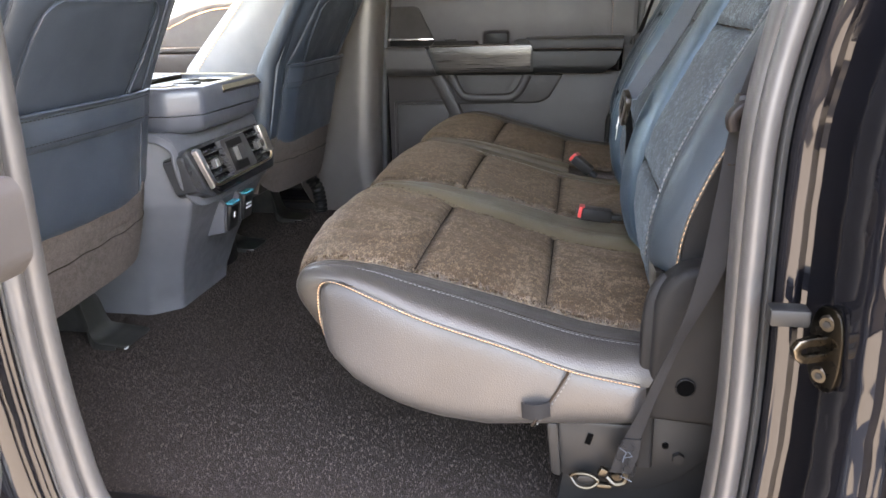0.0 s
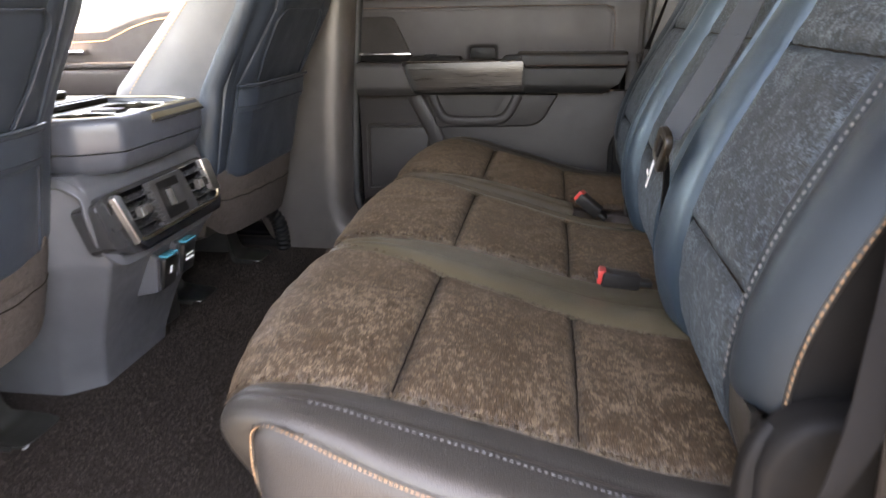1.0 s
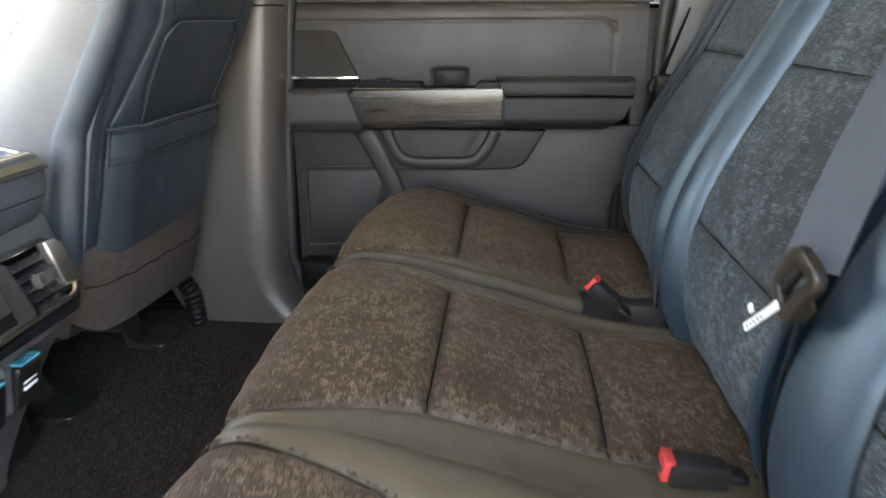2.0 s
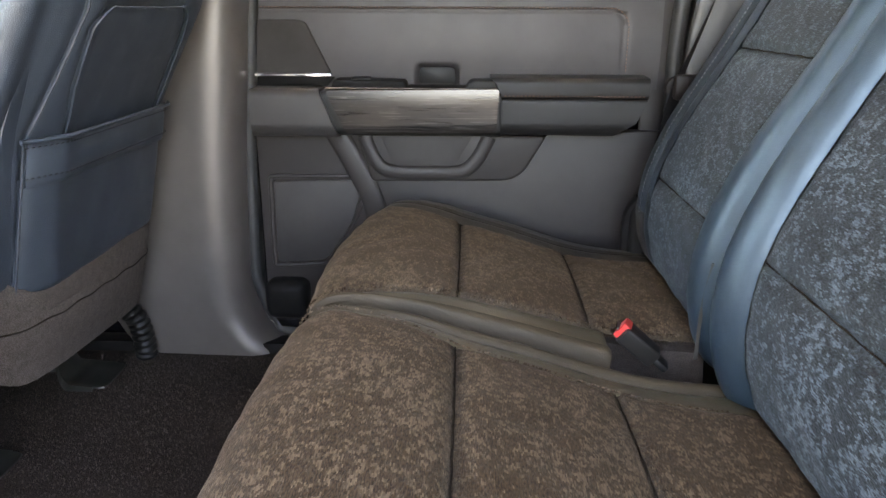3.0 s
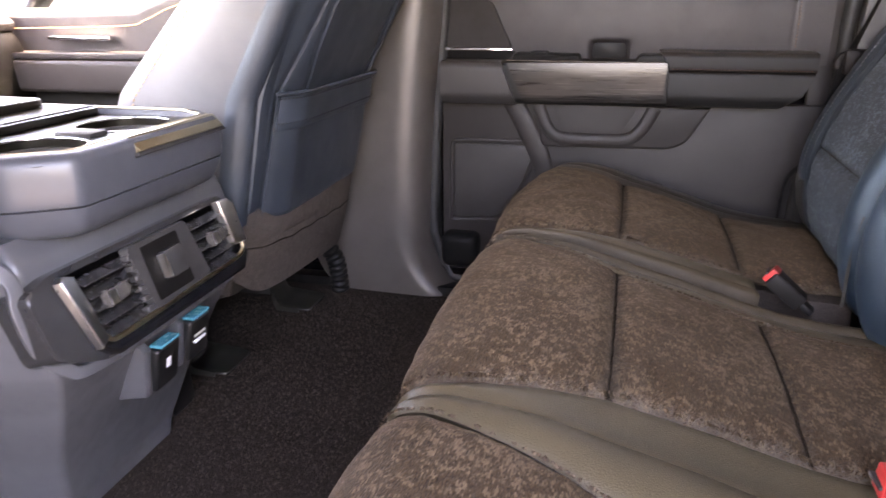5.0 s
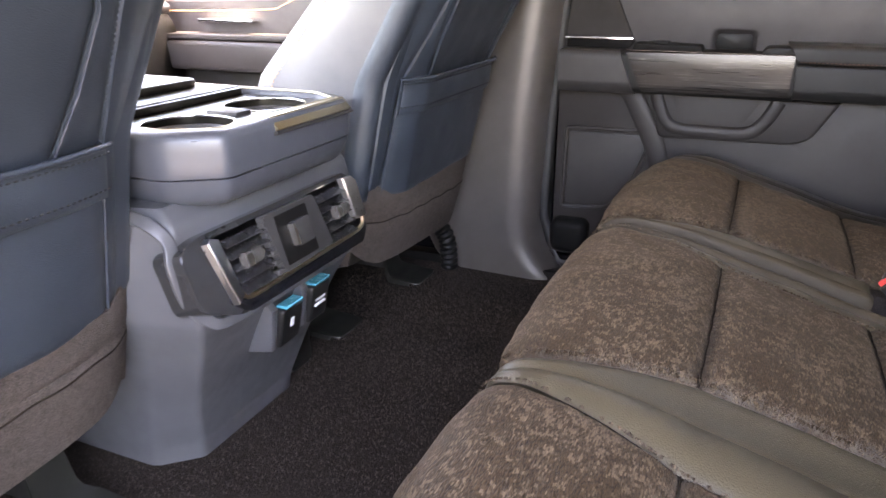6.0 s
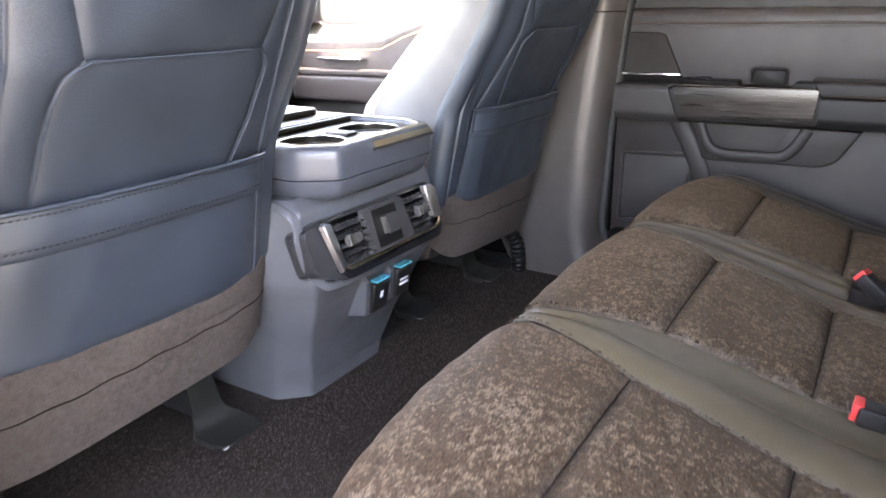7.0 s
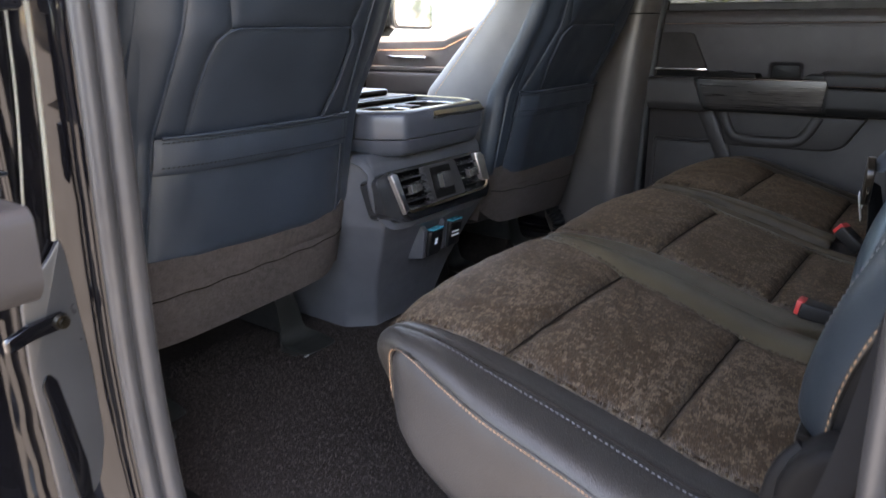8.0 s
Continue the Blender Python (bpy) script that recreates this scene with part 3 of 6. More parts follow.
def hinge_pillar():
    t = thing("pillar_near", (-0.453, 0.63, 0.0), "black painted door pillar with painted-on pale reflections and a check strap", "pillar", kind="structure")
    # plate for that painted reflection, outlined to fit the camera's view
    out = rounded([(0.606, -0.02), (0.668, -0.02), (0.666, 0.25), (0.657, 0.40), (0.652, 0.418), (0.640, 0.400), (0.620, 0.378), (0.600, 0.352), (0.596, 0.26)], 0.006)
    slab("pillar_sheen_plate", out, "x", -0.458, -0.450, M_PILLAR_SHEEN, t, 0.003)
    # raised black plate painting the shade of a pressed dent
    dent = rounded([(0.604, 0.250), (0.612, 0.264), (0.622, 0.252), (0.640, 0.13), (0.640, 0.06), (0.626, 0.05), (0.618, 0.12)], 0.006)
    slab("dimple_shade", dent, "x", -0.4505, -0.4475, M_PAINT, t, 0.002, 3)
    # two thin cream tubes stand in for reflected light
    for y0, z0, y1, z1, r in ((0.659, 0.672, 0.645, 0.416, 0.0026), (0.638, 0.672, 0.617, 0.440, 0.0014)):
        tube("reflection_line", spline([(-0.4475, y0, z0), (-0.4475, y0 - 0.3 * (y0 - y1), z0 + 0.45 * (z1 - z0)), (-0.4475, y1, z1)], 24), r, M_REFLECTION, t, n=8)
    s = thing("check_strap", (-0.447, 0.631, 0.325), "black steel check strap between the door and its pillar", "check strap")
    slab("arm", rounded([(0.640, 0.334), (0.640, 0.316), (0.600, 0.312), (0.572, 0.304), (0.572, 0.320), (0.600, 0.330)], 0.005), "x", -0.448, -0.436, M_PAINT, s, 0.002)
    for y, r in ((0.632, 0.0095), (0.632, 0.0055)):
        bm = bmesh.new()
        bmesh.ops.create_cone(bm, cap_ends=True, segments=18, radius1=r, radius2=r * 0.85, depth=0.006, matrix=pose(-0.433 if r > 0.006 else -0.429, y, 0.325, 0, 90, 0))
        part("washer" if r > 0.006 else "bolt", bm, M_ZINC, s)


hinge_pillar()
for nm, y0, y1 in (("sill_near", 0.715, 0.775), ("sill_far", 2.215, 2.275)):
    ob = slab(nm, rounded([(y0, -0.03), (y1, -0.03), (y1, 0.012), (y0, 0.020)], 0.008), "x", -1.7, 0.60, M_TRIM_DARK, None, 0.004)
    tagged(ob, "dark plastic sill trim along the carpet", kind="structure")


# ---- rear doors ----
def rear_door(name, label, cut=-0.388, edge=-0.45):
    """The inner side of a rear door, as closed on the far side."""
    d = thing(name, (0.0, 2.31, 0.05), label, "door", kind="structure")
    if PLACING[0] is not None:
        d.matrix_basis = Matrix.Translation(PLACING[0](np.array([[0.0, 2.31, 0.05]]))[0])
    # outer skin and window frame
    slab("skin", rounded([(edge, 0.0), (0.42, 0.0), (0.46, 0.30), (0.44, 0.672), (edge, 0.672)], 0.03), "y", 2.337, 2.38, M_PAINT, d, 0.01)
    for nm, o in (("frame_front", [(-0.44, 0.66), (-0.375, 0.66), (-0.335, 1.12), (-0.375, 1.14)]), ("frame_rear", [(0.37, 0.66), (0.42, 0.66), (0.47, 1.14), (0.43, 1.12)]), ("frame_top", [(-0.36, 1.09), (0.45, 1.09), (0.46, 1.14), (-0.37, 1.14)])):
        slab(nm, rounded(o, 0.008), "y", 2.312, 2.345, M_GLOSS, d, 0.003)
    g = slab("pane", rounded([(-0.385, 0.66), (0.40, 0.66), (0.45, 1.10), (-0.345, 1.10)], 0.01), "y", 2.332, 2.336, M_PRIVACY, d, 0.0, label="dark privacy glass")
    sweep("belt_strip", [(-0.365, 2.322, 0.688), (0.36, 2.322, 0.684)], rounded([(-0.012, -0.012), (0.012, -0.012), (0.010, 0.008), (-0.008, 0.010)], 0.003), M_RUBBER_DARK, d)
    # upper padded panel
    us = np.linspace(0, 1, 170)
    vs = np.linspace(0, 1, 60)
    U, V = np.meshgrid(us, vs, indexing="ij")
    X = -0.388 + U * 0.738
    Z = 0.503 + V * 0.177
    Y = 2.300 - 0.006 * np.sin(np.pi * np.clip(V * 1.15, 0, 1)) + 0.024 * np.clip((V - 0.86) / 0.14, 0, 1) ** 2
    g1 = np.exp(-np.abs(Z - 0.640) / 0.0022) * (X < 0.27)
    g2 = np.exp(-np.abs(X - 0.287) / 0.0022) * (Z < 0.61)
    cr = np.hypot(X - 0.257, Z - 0.610)
    g3 = np.exp(-np.abs(cr - 0.030) / 0.0022) * (X > 0.257) * (Z > 0.610)
    Y = Y + 0.004 * np.maximum(np.maximum(g1, g2), g3) + 0.003 * ((Z < 0.638) & (X < 0.285))
    cup = np.clip((0.042 - np.abs(X + 0.049)) / 0.012, 0, 1) * np.clip((0.549 - Z) / 0.012, 0, 1)
    Y = Y + 0.017 * cup * cup * (3 - 2 * cup)
    shell("upper_panel", np.stack([X, Y, Z], -1), M_DOOR_SOFT, d, 0.006)
    a = np.linspace(0, np.pi / 2, 10)
    line = [(x, 2.2955, 0.6435) for x in np.linspace(-0.385, 0.257, 40)] + [(0.257 + 0.0335 * math.sin(k), 2.2955, 0.610 + 0.0335 * math.cos(k)) for k in a] + [(0.2905, 2.2965, z) for z in np.linspace(0.61, 0.53, 10)]
    stitches("stitching", line, M_THREAD_BROWN, d, 0.0050, 0.0016, 0.0006, 0.0014, (0, -1, 0), "tan stitching")
    # corner insert with its bright strip
    slab("corner_insert", rounded([(-0.384, 0.529), (-0.242, 0.529), (-0.285, 0.618), (-0.300, 0.622), (-0.384, 0.622)], [0.002, 0.004, 0.015, 0.012, 0.002]), "y", 2.288, 2.302, M_SKIRT_DARK, d, 0.002)
    box("bright_strip", (-0.388, 2.282, 0.5235), (-0.241, 2.300, 0.5285), M_CHROME, d, 0.001)
    # grab tray at the front of the armrest
    slab("tray", rounded([(-0.380, 0.506), (-0.250, 0.506), (-0.235, 0.523), (-0.380, 0.523)], 0.003), "y", 2.290, 2.300, M_TRIM_DARK, d, 0.001)
    def arm(nm, prof, left, right, mat, n=40):
        """A length of armrest: a section (y, z) between two slanted ends."""
        sec = np.array(rounded(prof, 0.008, 6))
        xl = np.interp(sec[:, 1], *left)
        xr = np.interp(sec[:, 1], *right)
        u = np.linspace(0, 1, n)[:, None]
        P = np.stack([xl + (xr - xl) * u, np.broadcast_to(sec[:, 0], (n, len(sec))), np.broadcast_to(sec[:, 1], (n, len(sec)))], -1)
        v, f = grid(P, 0, True)
        k = len(sec)
        f += [list(range(k)), [(n - 1) * k + j for j in range(k)][::-1]]
        return link_mesh(nm, v, f, mat, d, "", True, 35)
    arm("armrest_front", [(2.298, 0.506), (2.232, 0.506), (2.225, 0.496), (2.226, 0.440), (2.242, 0.421), (2.298, 0.421)], ([0.42, 0.51], [-0.378, -0.378]), ([0.42, 0.51], [-0.222, -0.257]), M_TRIM_WARM)
    arm("inner_rail", [(2.298, 0.502), (2.236, 0.502), (2.236, 0.432), (2.248, 0.423), (2.298, 0.423)], ([0.42, 0.51], [-0.225, -0.260]), ([0.42, 0.51], [0.068, 0.068]), M_BLACK)
    zz = np.linspace(0, 1, 24)
    xx = np.linspace(0, 1, 50)
    A, B = np.meshgrid(xx, zz, indexing="ij")
    XL = -0.206 + (-0.242 + 0.206) * B
    XR = 0.058 + 0.004 * B
    ZZ = (0.430 + 0.004 * A) + B * (0.507 - 0.432)
    YY = 2.221 + 0.012 * np.clip(B - 0.6, 0, 1) ** 2 + 0.060 * np.clip(0.22 - B, 0, 1) ** 2
    shell("bright_trim", np.stack([XL + (XR - XL) * A, YY, ZZ], -1), M_BRUSHED, d, 0.006, "dark brushed metallic trim bar")
    sweep("trim_edge", [(-0.243, 2.231, 0.5085), (0.064, 2.231, 0.5085)], circle(0.0016, 8), M_CHROME, d)
    arm("armrest_pad", [(2.298, 0.494), (2.224, 0.494), (2.224, 0.445), (2.238, 0.428), (2.298, 0.426)], ([0.42, 0.53], [0.066, 0.066]), ([0.426, 0.46, 0.50], [0.262, 0.312, 0.320]), M_ARM_PAD)
    arm("armrest_cushion", [(2.298, 0.530), (2.228, 0.529), (2.222, 0.522), (2.222, 0.495), (2.298, 0.495)], ([0.495, 0.51, 0.53], [0.066, 0.064, 0.046]), ([0.49, 0.53], [0.320, 0.320]), M_ARM_PAD)
    stitches("pad_stitching", [(0.070, 2.2232, 0.4985), (0.316, 2.2232, 0.4985)], M_THREAD_BROWN, d, 0.005, 0.002, 0.0007, 0.0006, (0, -1, 0), "tan stitching")
    # switch panel, and a black slab painting the shade in the pull cup
    slab("switch_panel", rounded([(-0.235, 0.508), (-0.100, 0.508), (-0.105, 0.520), (-0.230, 0.522)], 0.004), "y", 2.240, 2.296, M_TRIM_DARK, d, 0.002)
    box("window_switch", (-0.200, 2.252, 0.519), (-0.165, 2.275, 0.526), M_BLACK, d, 0.003)
    slab("pull_cup_shade", rounded([(-0.084, 0.511), (-0.014, 0.511), (-0.018, 0.540), (-0.080, 0.540)], 0.008), "y", 2.3065, 2.3105, M_BLACK, d, 0.0015)
    slab("cup_ledge", rounded([(-0.108, 0.500), (0.010, 0.500), (0.010, 0.510), (-0.108, 0.510)], 0.003), "y", 2.240, 2.294, M_TRIM_DARK, d, 0.002)
    slab("cup_cover", rounded([(0.0, 0.505), (0.070, 0.505), (0.066, 0.522), (0.012, 0.522)], 0.006), "y", 2.240, 2.296, M_BLACK, d, 0.003)
    # lower hard panel
    slab("edge_panel", rounded([(0.325, 0.06), (0.384, 0.06), (0.382, 0.60), (0.376, 0.66), (0.325, 0.66)], 0.006), "y", 2.300, 2.312, M_DOOR_HARD, d, 0.003)
    slab("lower_panel", rounded([(cut, 0.05), (0.37, 0.05), (0.372, 0.43), (cut, 0.43)], 0.01), "y", 2.285, 2.310, M_DOOR_HARD, d, 0.004)
    slab("pocket_panel", rounded([(-0.196, 0.425), (-0.172, 0.333), (0.082, 0.337), (0.112, 0.350), (0.155, 0.425)], [0.004, 0.01, 0.02, 0.03, 0.004]), "y", 2.270, 2.290, M_DOOR_HARD, d, 0.006, 3)
    P = spline([(-0.182, 2.268, 0.42), (-0.160, 2.266, 0.372), (-0.130, 2.266, 0.354), (-0.05, 2.266, 0.352), (0.000, 2.266, 0.356), (0.026, 2.266, 0.378), (0.048, 2.268, 0.42)], 60)
    sweep("pocket_rim", P, circle(0.013, 12, 0.5), M_DOOR_HARD, d, up=(0, 1, 0))
    A, B = np.meshgrid(np.linspace(0, 1, 20), np.linspace(0, 1, 10), indexing="ij")
    X = (-0.132 - 0.022 * B) + (0.120 + 0.054 * B) * A
    shell("pocket_insert", np.stack([X, 2.2665 + 0.002 * (2 * A - 1) ** 8, 0.372 + 0.053 * B], -1), M_DOOR_HARD, d, 0.004)
    sweep("strut", spline([(-0.236, 2.279, 0.425), (-0.205, 2.276, 0.37), (-0.172, 2.277, 0.30), (-0.150, 2.280, 0.20)], 40), circle(0.021, 14, 0.28), M_DOOR_HARD, d, up=(0, 1, 0))
    # speaker with a raised frame
    dx = cut + 0.388
    so = rounded([(-0.368 + dx, 0.158), (-0.262 + dx, 0.165), (-0.206 + dx, 0.250), (-0.186 + dx, 0.318), (-0.200 + dx, 0.340), (-0.366 + dx, 0.337)], [0.008, 0.02, 0.02, 0.012, 0.012, 0.008])
    loop = np.array([(p[0], 2.284, p[1]) for p in so])
    sweep("speaker_frame", loop, circle(0.0048, 8), M_DOOR_HARD, d, closed=True, up=(0, 1, 0))
    si = [(-0.278 + dx + (p[0] + 0.278 - dx) * 0.92, 0.25 + (p[1] - 0.25) * 0.91) for p in so]
    slab("speaker_grille", si, "y", 2.281, 2.288, M_GRILLE, d, 0.002)
    box("door_pocket_foot", (-0.386 + dx, 2.245, 0.055), (-0.30 + dx, 2.30, 0.135), M_TRIM_DARK, d, 0.02, 4)
    return d


M_TRIM_WARM = moulded("door_warm_trim", (0.034, 0.031, 0.030), 0.46, spec=0.4)
M_GRILLE = moulded("speaker_mesh", (0.030, 0.027, 0.026), 0.6, 900, spec=0.3)
M_SKIRT_DARK = moulded("door_insert", (0.034, 0.0305, 0.029), 0.8, 350, spec=0.2)
rear_door("door_far_rear", "closed rear door with padded dark grey trim and armrest")
HX, HY = -0.42, 0.58


def swung(P):
    """Mirror to the near side and swing open about the hinge by a right angle."""
    Q = flip(P)
    a, b = Q[:, 0] - HX, Q[:, 1] - HY
    R = Q.copy()
    R[:, 0], R[:, 1] = HX + b, HY - a
    return R


PLACING[0] = swung
rear_door("door_near_rear", "rear door swung wide open with grey trim and armrest", -0.29, -0.375)
PLACING[0] = None


def far_seals():
    t = thing("door_seal_far", (-0.39, 2.29, 0.0), "black rubber seal round the closed far door", "door seal", kind="structure")
    zs = np.linspace(1.1, 0.10, 40)
    xr = np.interp(zs, [0.0, 0.13, 0.36, 0.65, 1.15], [-0.362, -0.412, -0.404, -0.380, -0.31])
    P = np.stack([xr, np.full(40, 2.290), zs], 1)
    P = np.concatenate([P, spline([(-0.400, 2.29, 0.10), (-0.375, 2.29, 0.04), (-0.32, 2.285, 0.015), (0.1, 2.285, 0.01), (0.40, 2.285, 0.01)], 50)[1:]])
    sweep("front_seal", P, circle(0.013, 10), M_RUBBER_DARK, t, up=(0, 1, 0))
    sweep("rear_seal", spline([(0.40, 2.285, 0.02), (0.385, 2.285, 0.3), (0.375, 2.285, 0.62), (0.42, 2.285, 0.90), (0.45, 2.285, 1.1)], 40), circle(0.014, 10), M_RUBBER_DARK, t, up=(0, 1, 0))


far_seals()


# ---- front doors ----
def front_door(name, label, flipped):
    PLACING[0] = (lambda P: flip(P)) if flipped else None
    d = thing(name, (-1.1, 2 * CY - 2.32 if flipped else 2.32, 0.02), label, "door", kind="structure")
    top = [(-0.46, 0.690), (-0.90, 0.675), (-1.02, 0.655), (-1.10, 0.625), (-1.18, 0.612), (-1.70, 0.602)]
    slab("skin", [(-0.46, 0.02), *top, (-1.72, 0.02)], "y", 2.335, 2.38, M_PAINT, d, 0.006)
    sill = spline(top, 80)
    U = np.linspace(0, 1, 30)
    P = np.stack([np.stack([sill[:, 0], 2.30 + 0.035 * np.clip((u - 0.8) / 0.2, 0, 1) ** 2 + 0 * sill[:, 0], 0.50 + (sill[:, 1] - 0.50) * u], 1) for u in U], 1)
    shell("upper_panel", P[::-1], M_DOOR_SOFT, d, 0.012)
    st = sill.copy()
    stitches("stitching", np.stack([st[:, 0], np.full(80, 2.298), st[:, 1] - 0.045], 1), M_ORANGE, d, 0.007, 0.003, 0.0012, 0.001, (0, -1, 0), "tan stitching")
    slab("armrest", rounded([(-1.62, 0.42), (-0.55, 0.42), (-0.55, 0.500), (-1.62, 0.492)], 0.02), "y", 2.22, 2.31, M_DOOR_HARD, d, 0.012, 3)
    slab("armrest_top", rounded([(-1.60, 0.494), (-0.56, 0.501), (-0.56, 0.515), (-1.60, 0.508)], 0.006), "y", 2.226, 2.30, M_DOOR_HARD, d, 0.004)
    box("pull_handle", (-1.35, 2.270, 0.536), (-1.18, 2.296, 0.546), M_CHROME, d, 0.004)
    slab("lower_panel", rounded([(-1.70, 0.04), (-0.47, 0.04), (-0.47, 0.44), (-1.70, 0.44)], 0.02), "y", 2.29, 2.325, M_DOOR_HARD, d, 0.006)
    g = slab("pane", [(-0.44, 0.67), (-1.74, 0.58), (-1.40, 1.12), (-0.36, 1.12)], "y", 2.350, 2.354, M_GLASS, d, 0.0)
    g.visible_shadow = False
    slab("frame_top", [(-1.45, 1.10), (-0.36, 1.10), (-0.36, 1.14), (-1.42, 1.14)], "y", 2.318, 2.36, M_GLOSS, d, 0.004)
    sweep("pillar_a", [(-1.86, 2.31, 0.56), (-1.38, 2.31, 1.14)], rounded([(-0.03, -0.03), (0.03, -0.03), (0.03, 0.03), (-0.03, 0.03)], 0.012), M_TRIM, d)
    PLACING[0] = None
    return d


front_door("door_far_front", "closed front door with dark trim and tan stitching", False)
front_door("door_near_front", "closed front door with dark trim and window", True)


def side_mirror():
    t = thing("side_mirror", (-1.50, 2.50, 0.60), "door mirror with a pale housing outside the front window", "side mirror")
    slab("housing", rounded([(2.452, 0.636), (2.700, 0.630), (2.715, 0.86), (2.462, 0.87)], 0.035), "x", -1.60, -1.475, M_GLOSS, t, 0.02, 3)
    slab("frame", rounded([(2.450, 0.634), (2.702, 0.628), (2.717, 0.862), (2.460, 0.872)], 0.035), "x", -1.478, -1.468, M_RUBBER, t, 0.004)
    slab("mirror_glass", rounded([(2.460, 0.645), (2.692, 0.639), (2.706, 0.852), (2.470, 0.862)], 0.030), "x", -1.470, -1.464, M_CHROME, t, 0.001)
    sweep("arm", [(-1.55, 2.36, 0.55), (-1.55, 2.44, 0.58), (-1.55, 2.52, 0.645)], circle(0.026, 12), M_BLACK, t)


side_mirror()
# ---- rear bench: cushions ----
CUSHION = spline([(0.03, 0.168), (-0.04, 0.185), (-0.085, 0.215), (-0.120, 0.255), (-0.137, 0.290), (-0.128, 0.318), (-0.100, 0.331), (-0.050, 0.325), (0.0, 0.310), (0.08, 0.289), (0.17, 0.263), (0.24, 0.250), (0.33, 0.244)], 600)
BACK = spline([(0.345, 0.225), (0.310, 0.250), (0.293, 0.300), (0.291, 0.350), (0.300, 0.405), (0.322, 0.465), (0.355, 0.530), (0.391, 0.595), (0.425, 0.660), (0.455, 0.720), (0.475, 0.770), (0.500, 0.800), (0.545, 0.808), (0.590, 0.790)], 600)


def along(curve, s):
    """Point and outward normal (both in x, z) of a profile at shares s of its length."""
    k = np.clip(s, 0, 1) * (len(curve) - 1)
    i = np.arange(len(curve))
    d = np.gradient(curve, axis=0)
    d /= np.linalg.norm(d, axis=1, keepdims=True)
    p = np.stack([np.interp(k, i, curve[:, j]) for j in (0, 1)], -1)
    t = np.stack([np.interp(k, i, d[:, j]) for j in (0, 1)], -1)
    return p, np.stack([-t[..., 1], t[..., 0]], -1)


def share(curve, axis, value, start=0.0):
    """The first share past start at which the profile's x (0) or z (1) reaches a value."""
    i0 = int(start * (len(curve) - 1))
    c = curve[i0:, axis] - value
    j = int(np.argmax(c >= 0))
    return (i0 + j) / (len(curve) - 1)


S_NOSE = float(np.argmin(CUSHION[:, 0])) / 599
S_M1 = share(CUSHION, 0, 0.0, S_NOSE)
S_M2 = share(CUSHION, 0, 0.17, S_NOSE)
S_CREST = share(CUSHION, 0, -0.10, S_NOSE)
LEN_C = np.linalg.norm(np.diff(CUSHION, axis=0), axis=1).sum()
LEN_B = np.linalg.norm(np.diff(BACK, axis=0), axis=1).sum()


def panel(name, curve, length, s0, s1, yl, yr, mat, parent, nu=60, nv=50, depth=0.008, soft=0.011, height=None, flipped=False, th=0.010, label="", crumple=0.0012):
    """A padded panel on a profile between two seams and two edges, pulled down along its border."""
    U, V = np.meshgrid(np.linspace(0, 1, nu), np.linspace(0, 1, nv), indexing="ij")
    U = U + 0.09 * np.sin(2 * np.pi * U) / (-2 * np.pi) * 4 * 0.5
    V = V + 0.09 * np.sin(2 * np.pi * V) / (-2 * np.pi) * 4 * 0.5
    S = s0 + (s1 - s0) * U
    a, b = yl(S), yr(S)
    Y = a + (b - a) * V
    du = np.minimum(U, 1 - U) * abs(s1 - s0) * length
    dv = np.minimum(V, 1 - V) * np.abs(b - a)
    h = -depth * np.maximum(np.exp(-du / soft), np.exp(-dv / soft))
    if height is not None:
        h = h + height(S, Y, V)
    if mat is M_CLOTH:
        h = h - 0.0014 * (0.5 + 0.5 * np.sin(Y * 430 + 3 * np.sin(Y * 90))) * np.exp(-du / 0.012) - 0.0012 * (0.5 + 0.5 * np.sin(S * 260)) * np.exp(-dv / 0.010)
    h = h + crumple * np.sin(S * 61 + 3 * np.sin(Y * 23)) * np.sin(Y * 47 + 2 * np.sin(S * 31))
    p, n = along(curve, S)
    if curve is CUSHION:
        p = p.copy()
        p[..., 0] += bow(S, Y)
    P = np.stack([p[..., 0] + n[..., 0] * h, Y, p[..., 1] + n[..., 1] * h], -1)
    if flipped:
        P = flip(P)[:, ::-1]
    ob = shell(name, P, mat, parent, th, label)
    if mat is M_CLOTH or mat is M_CLOTH_SKYLIT:
        nap(P, M_NAP if mat is M_CLOTH else M_NAP_BACK, ob)
    return ob


M_NAP = simple("cushion_nap", (0.052, 0.037, 0.024), 0.8, scale=60, vary=0.5)
# the backrest's fibres take the same painted sky blue
M_NAP_BACK = simple("backrest_nap", (0.034, 0.046, 0.054), 0.8, scale=60, vary=0.5)
NAP_SEED = [3]


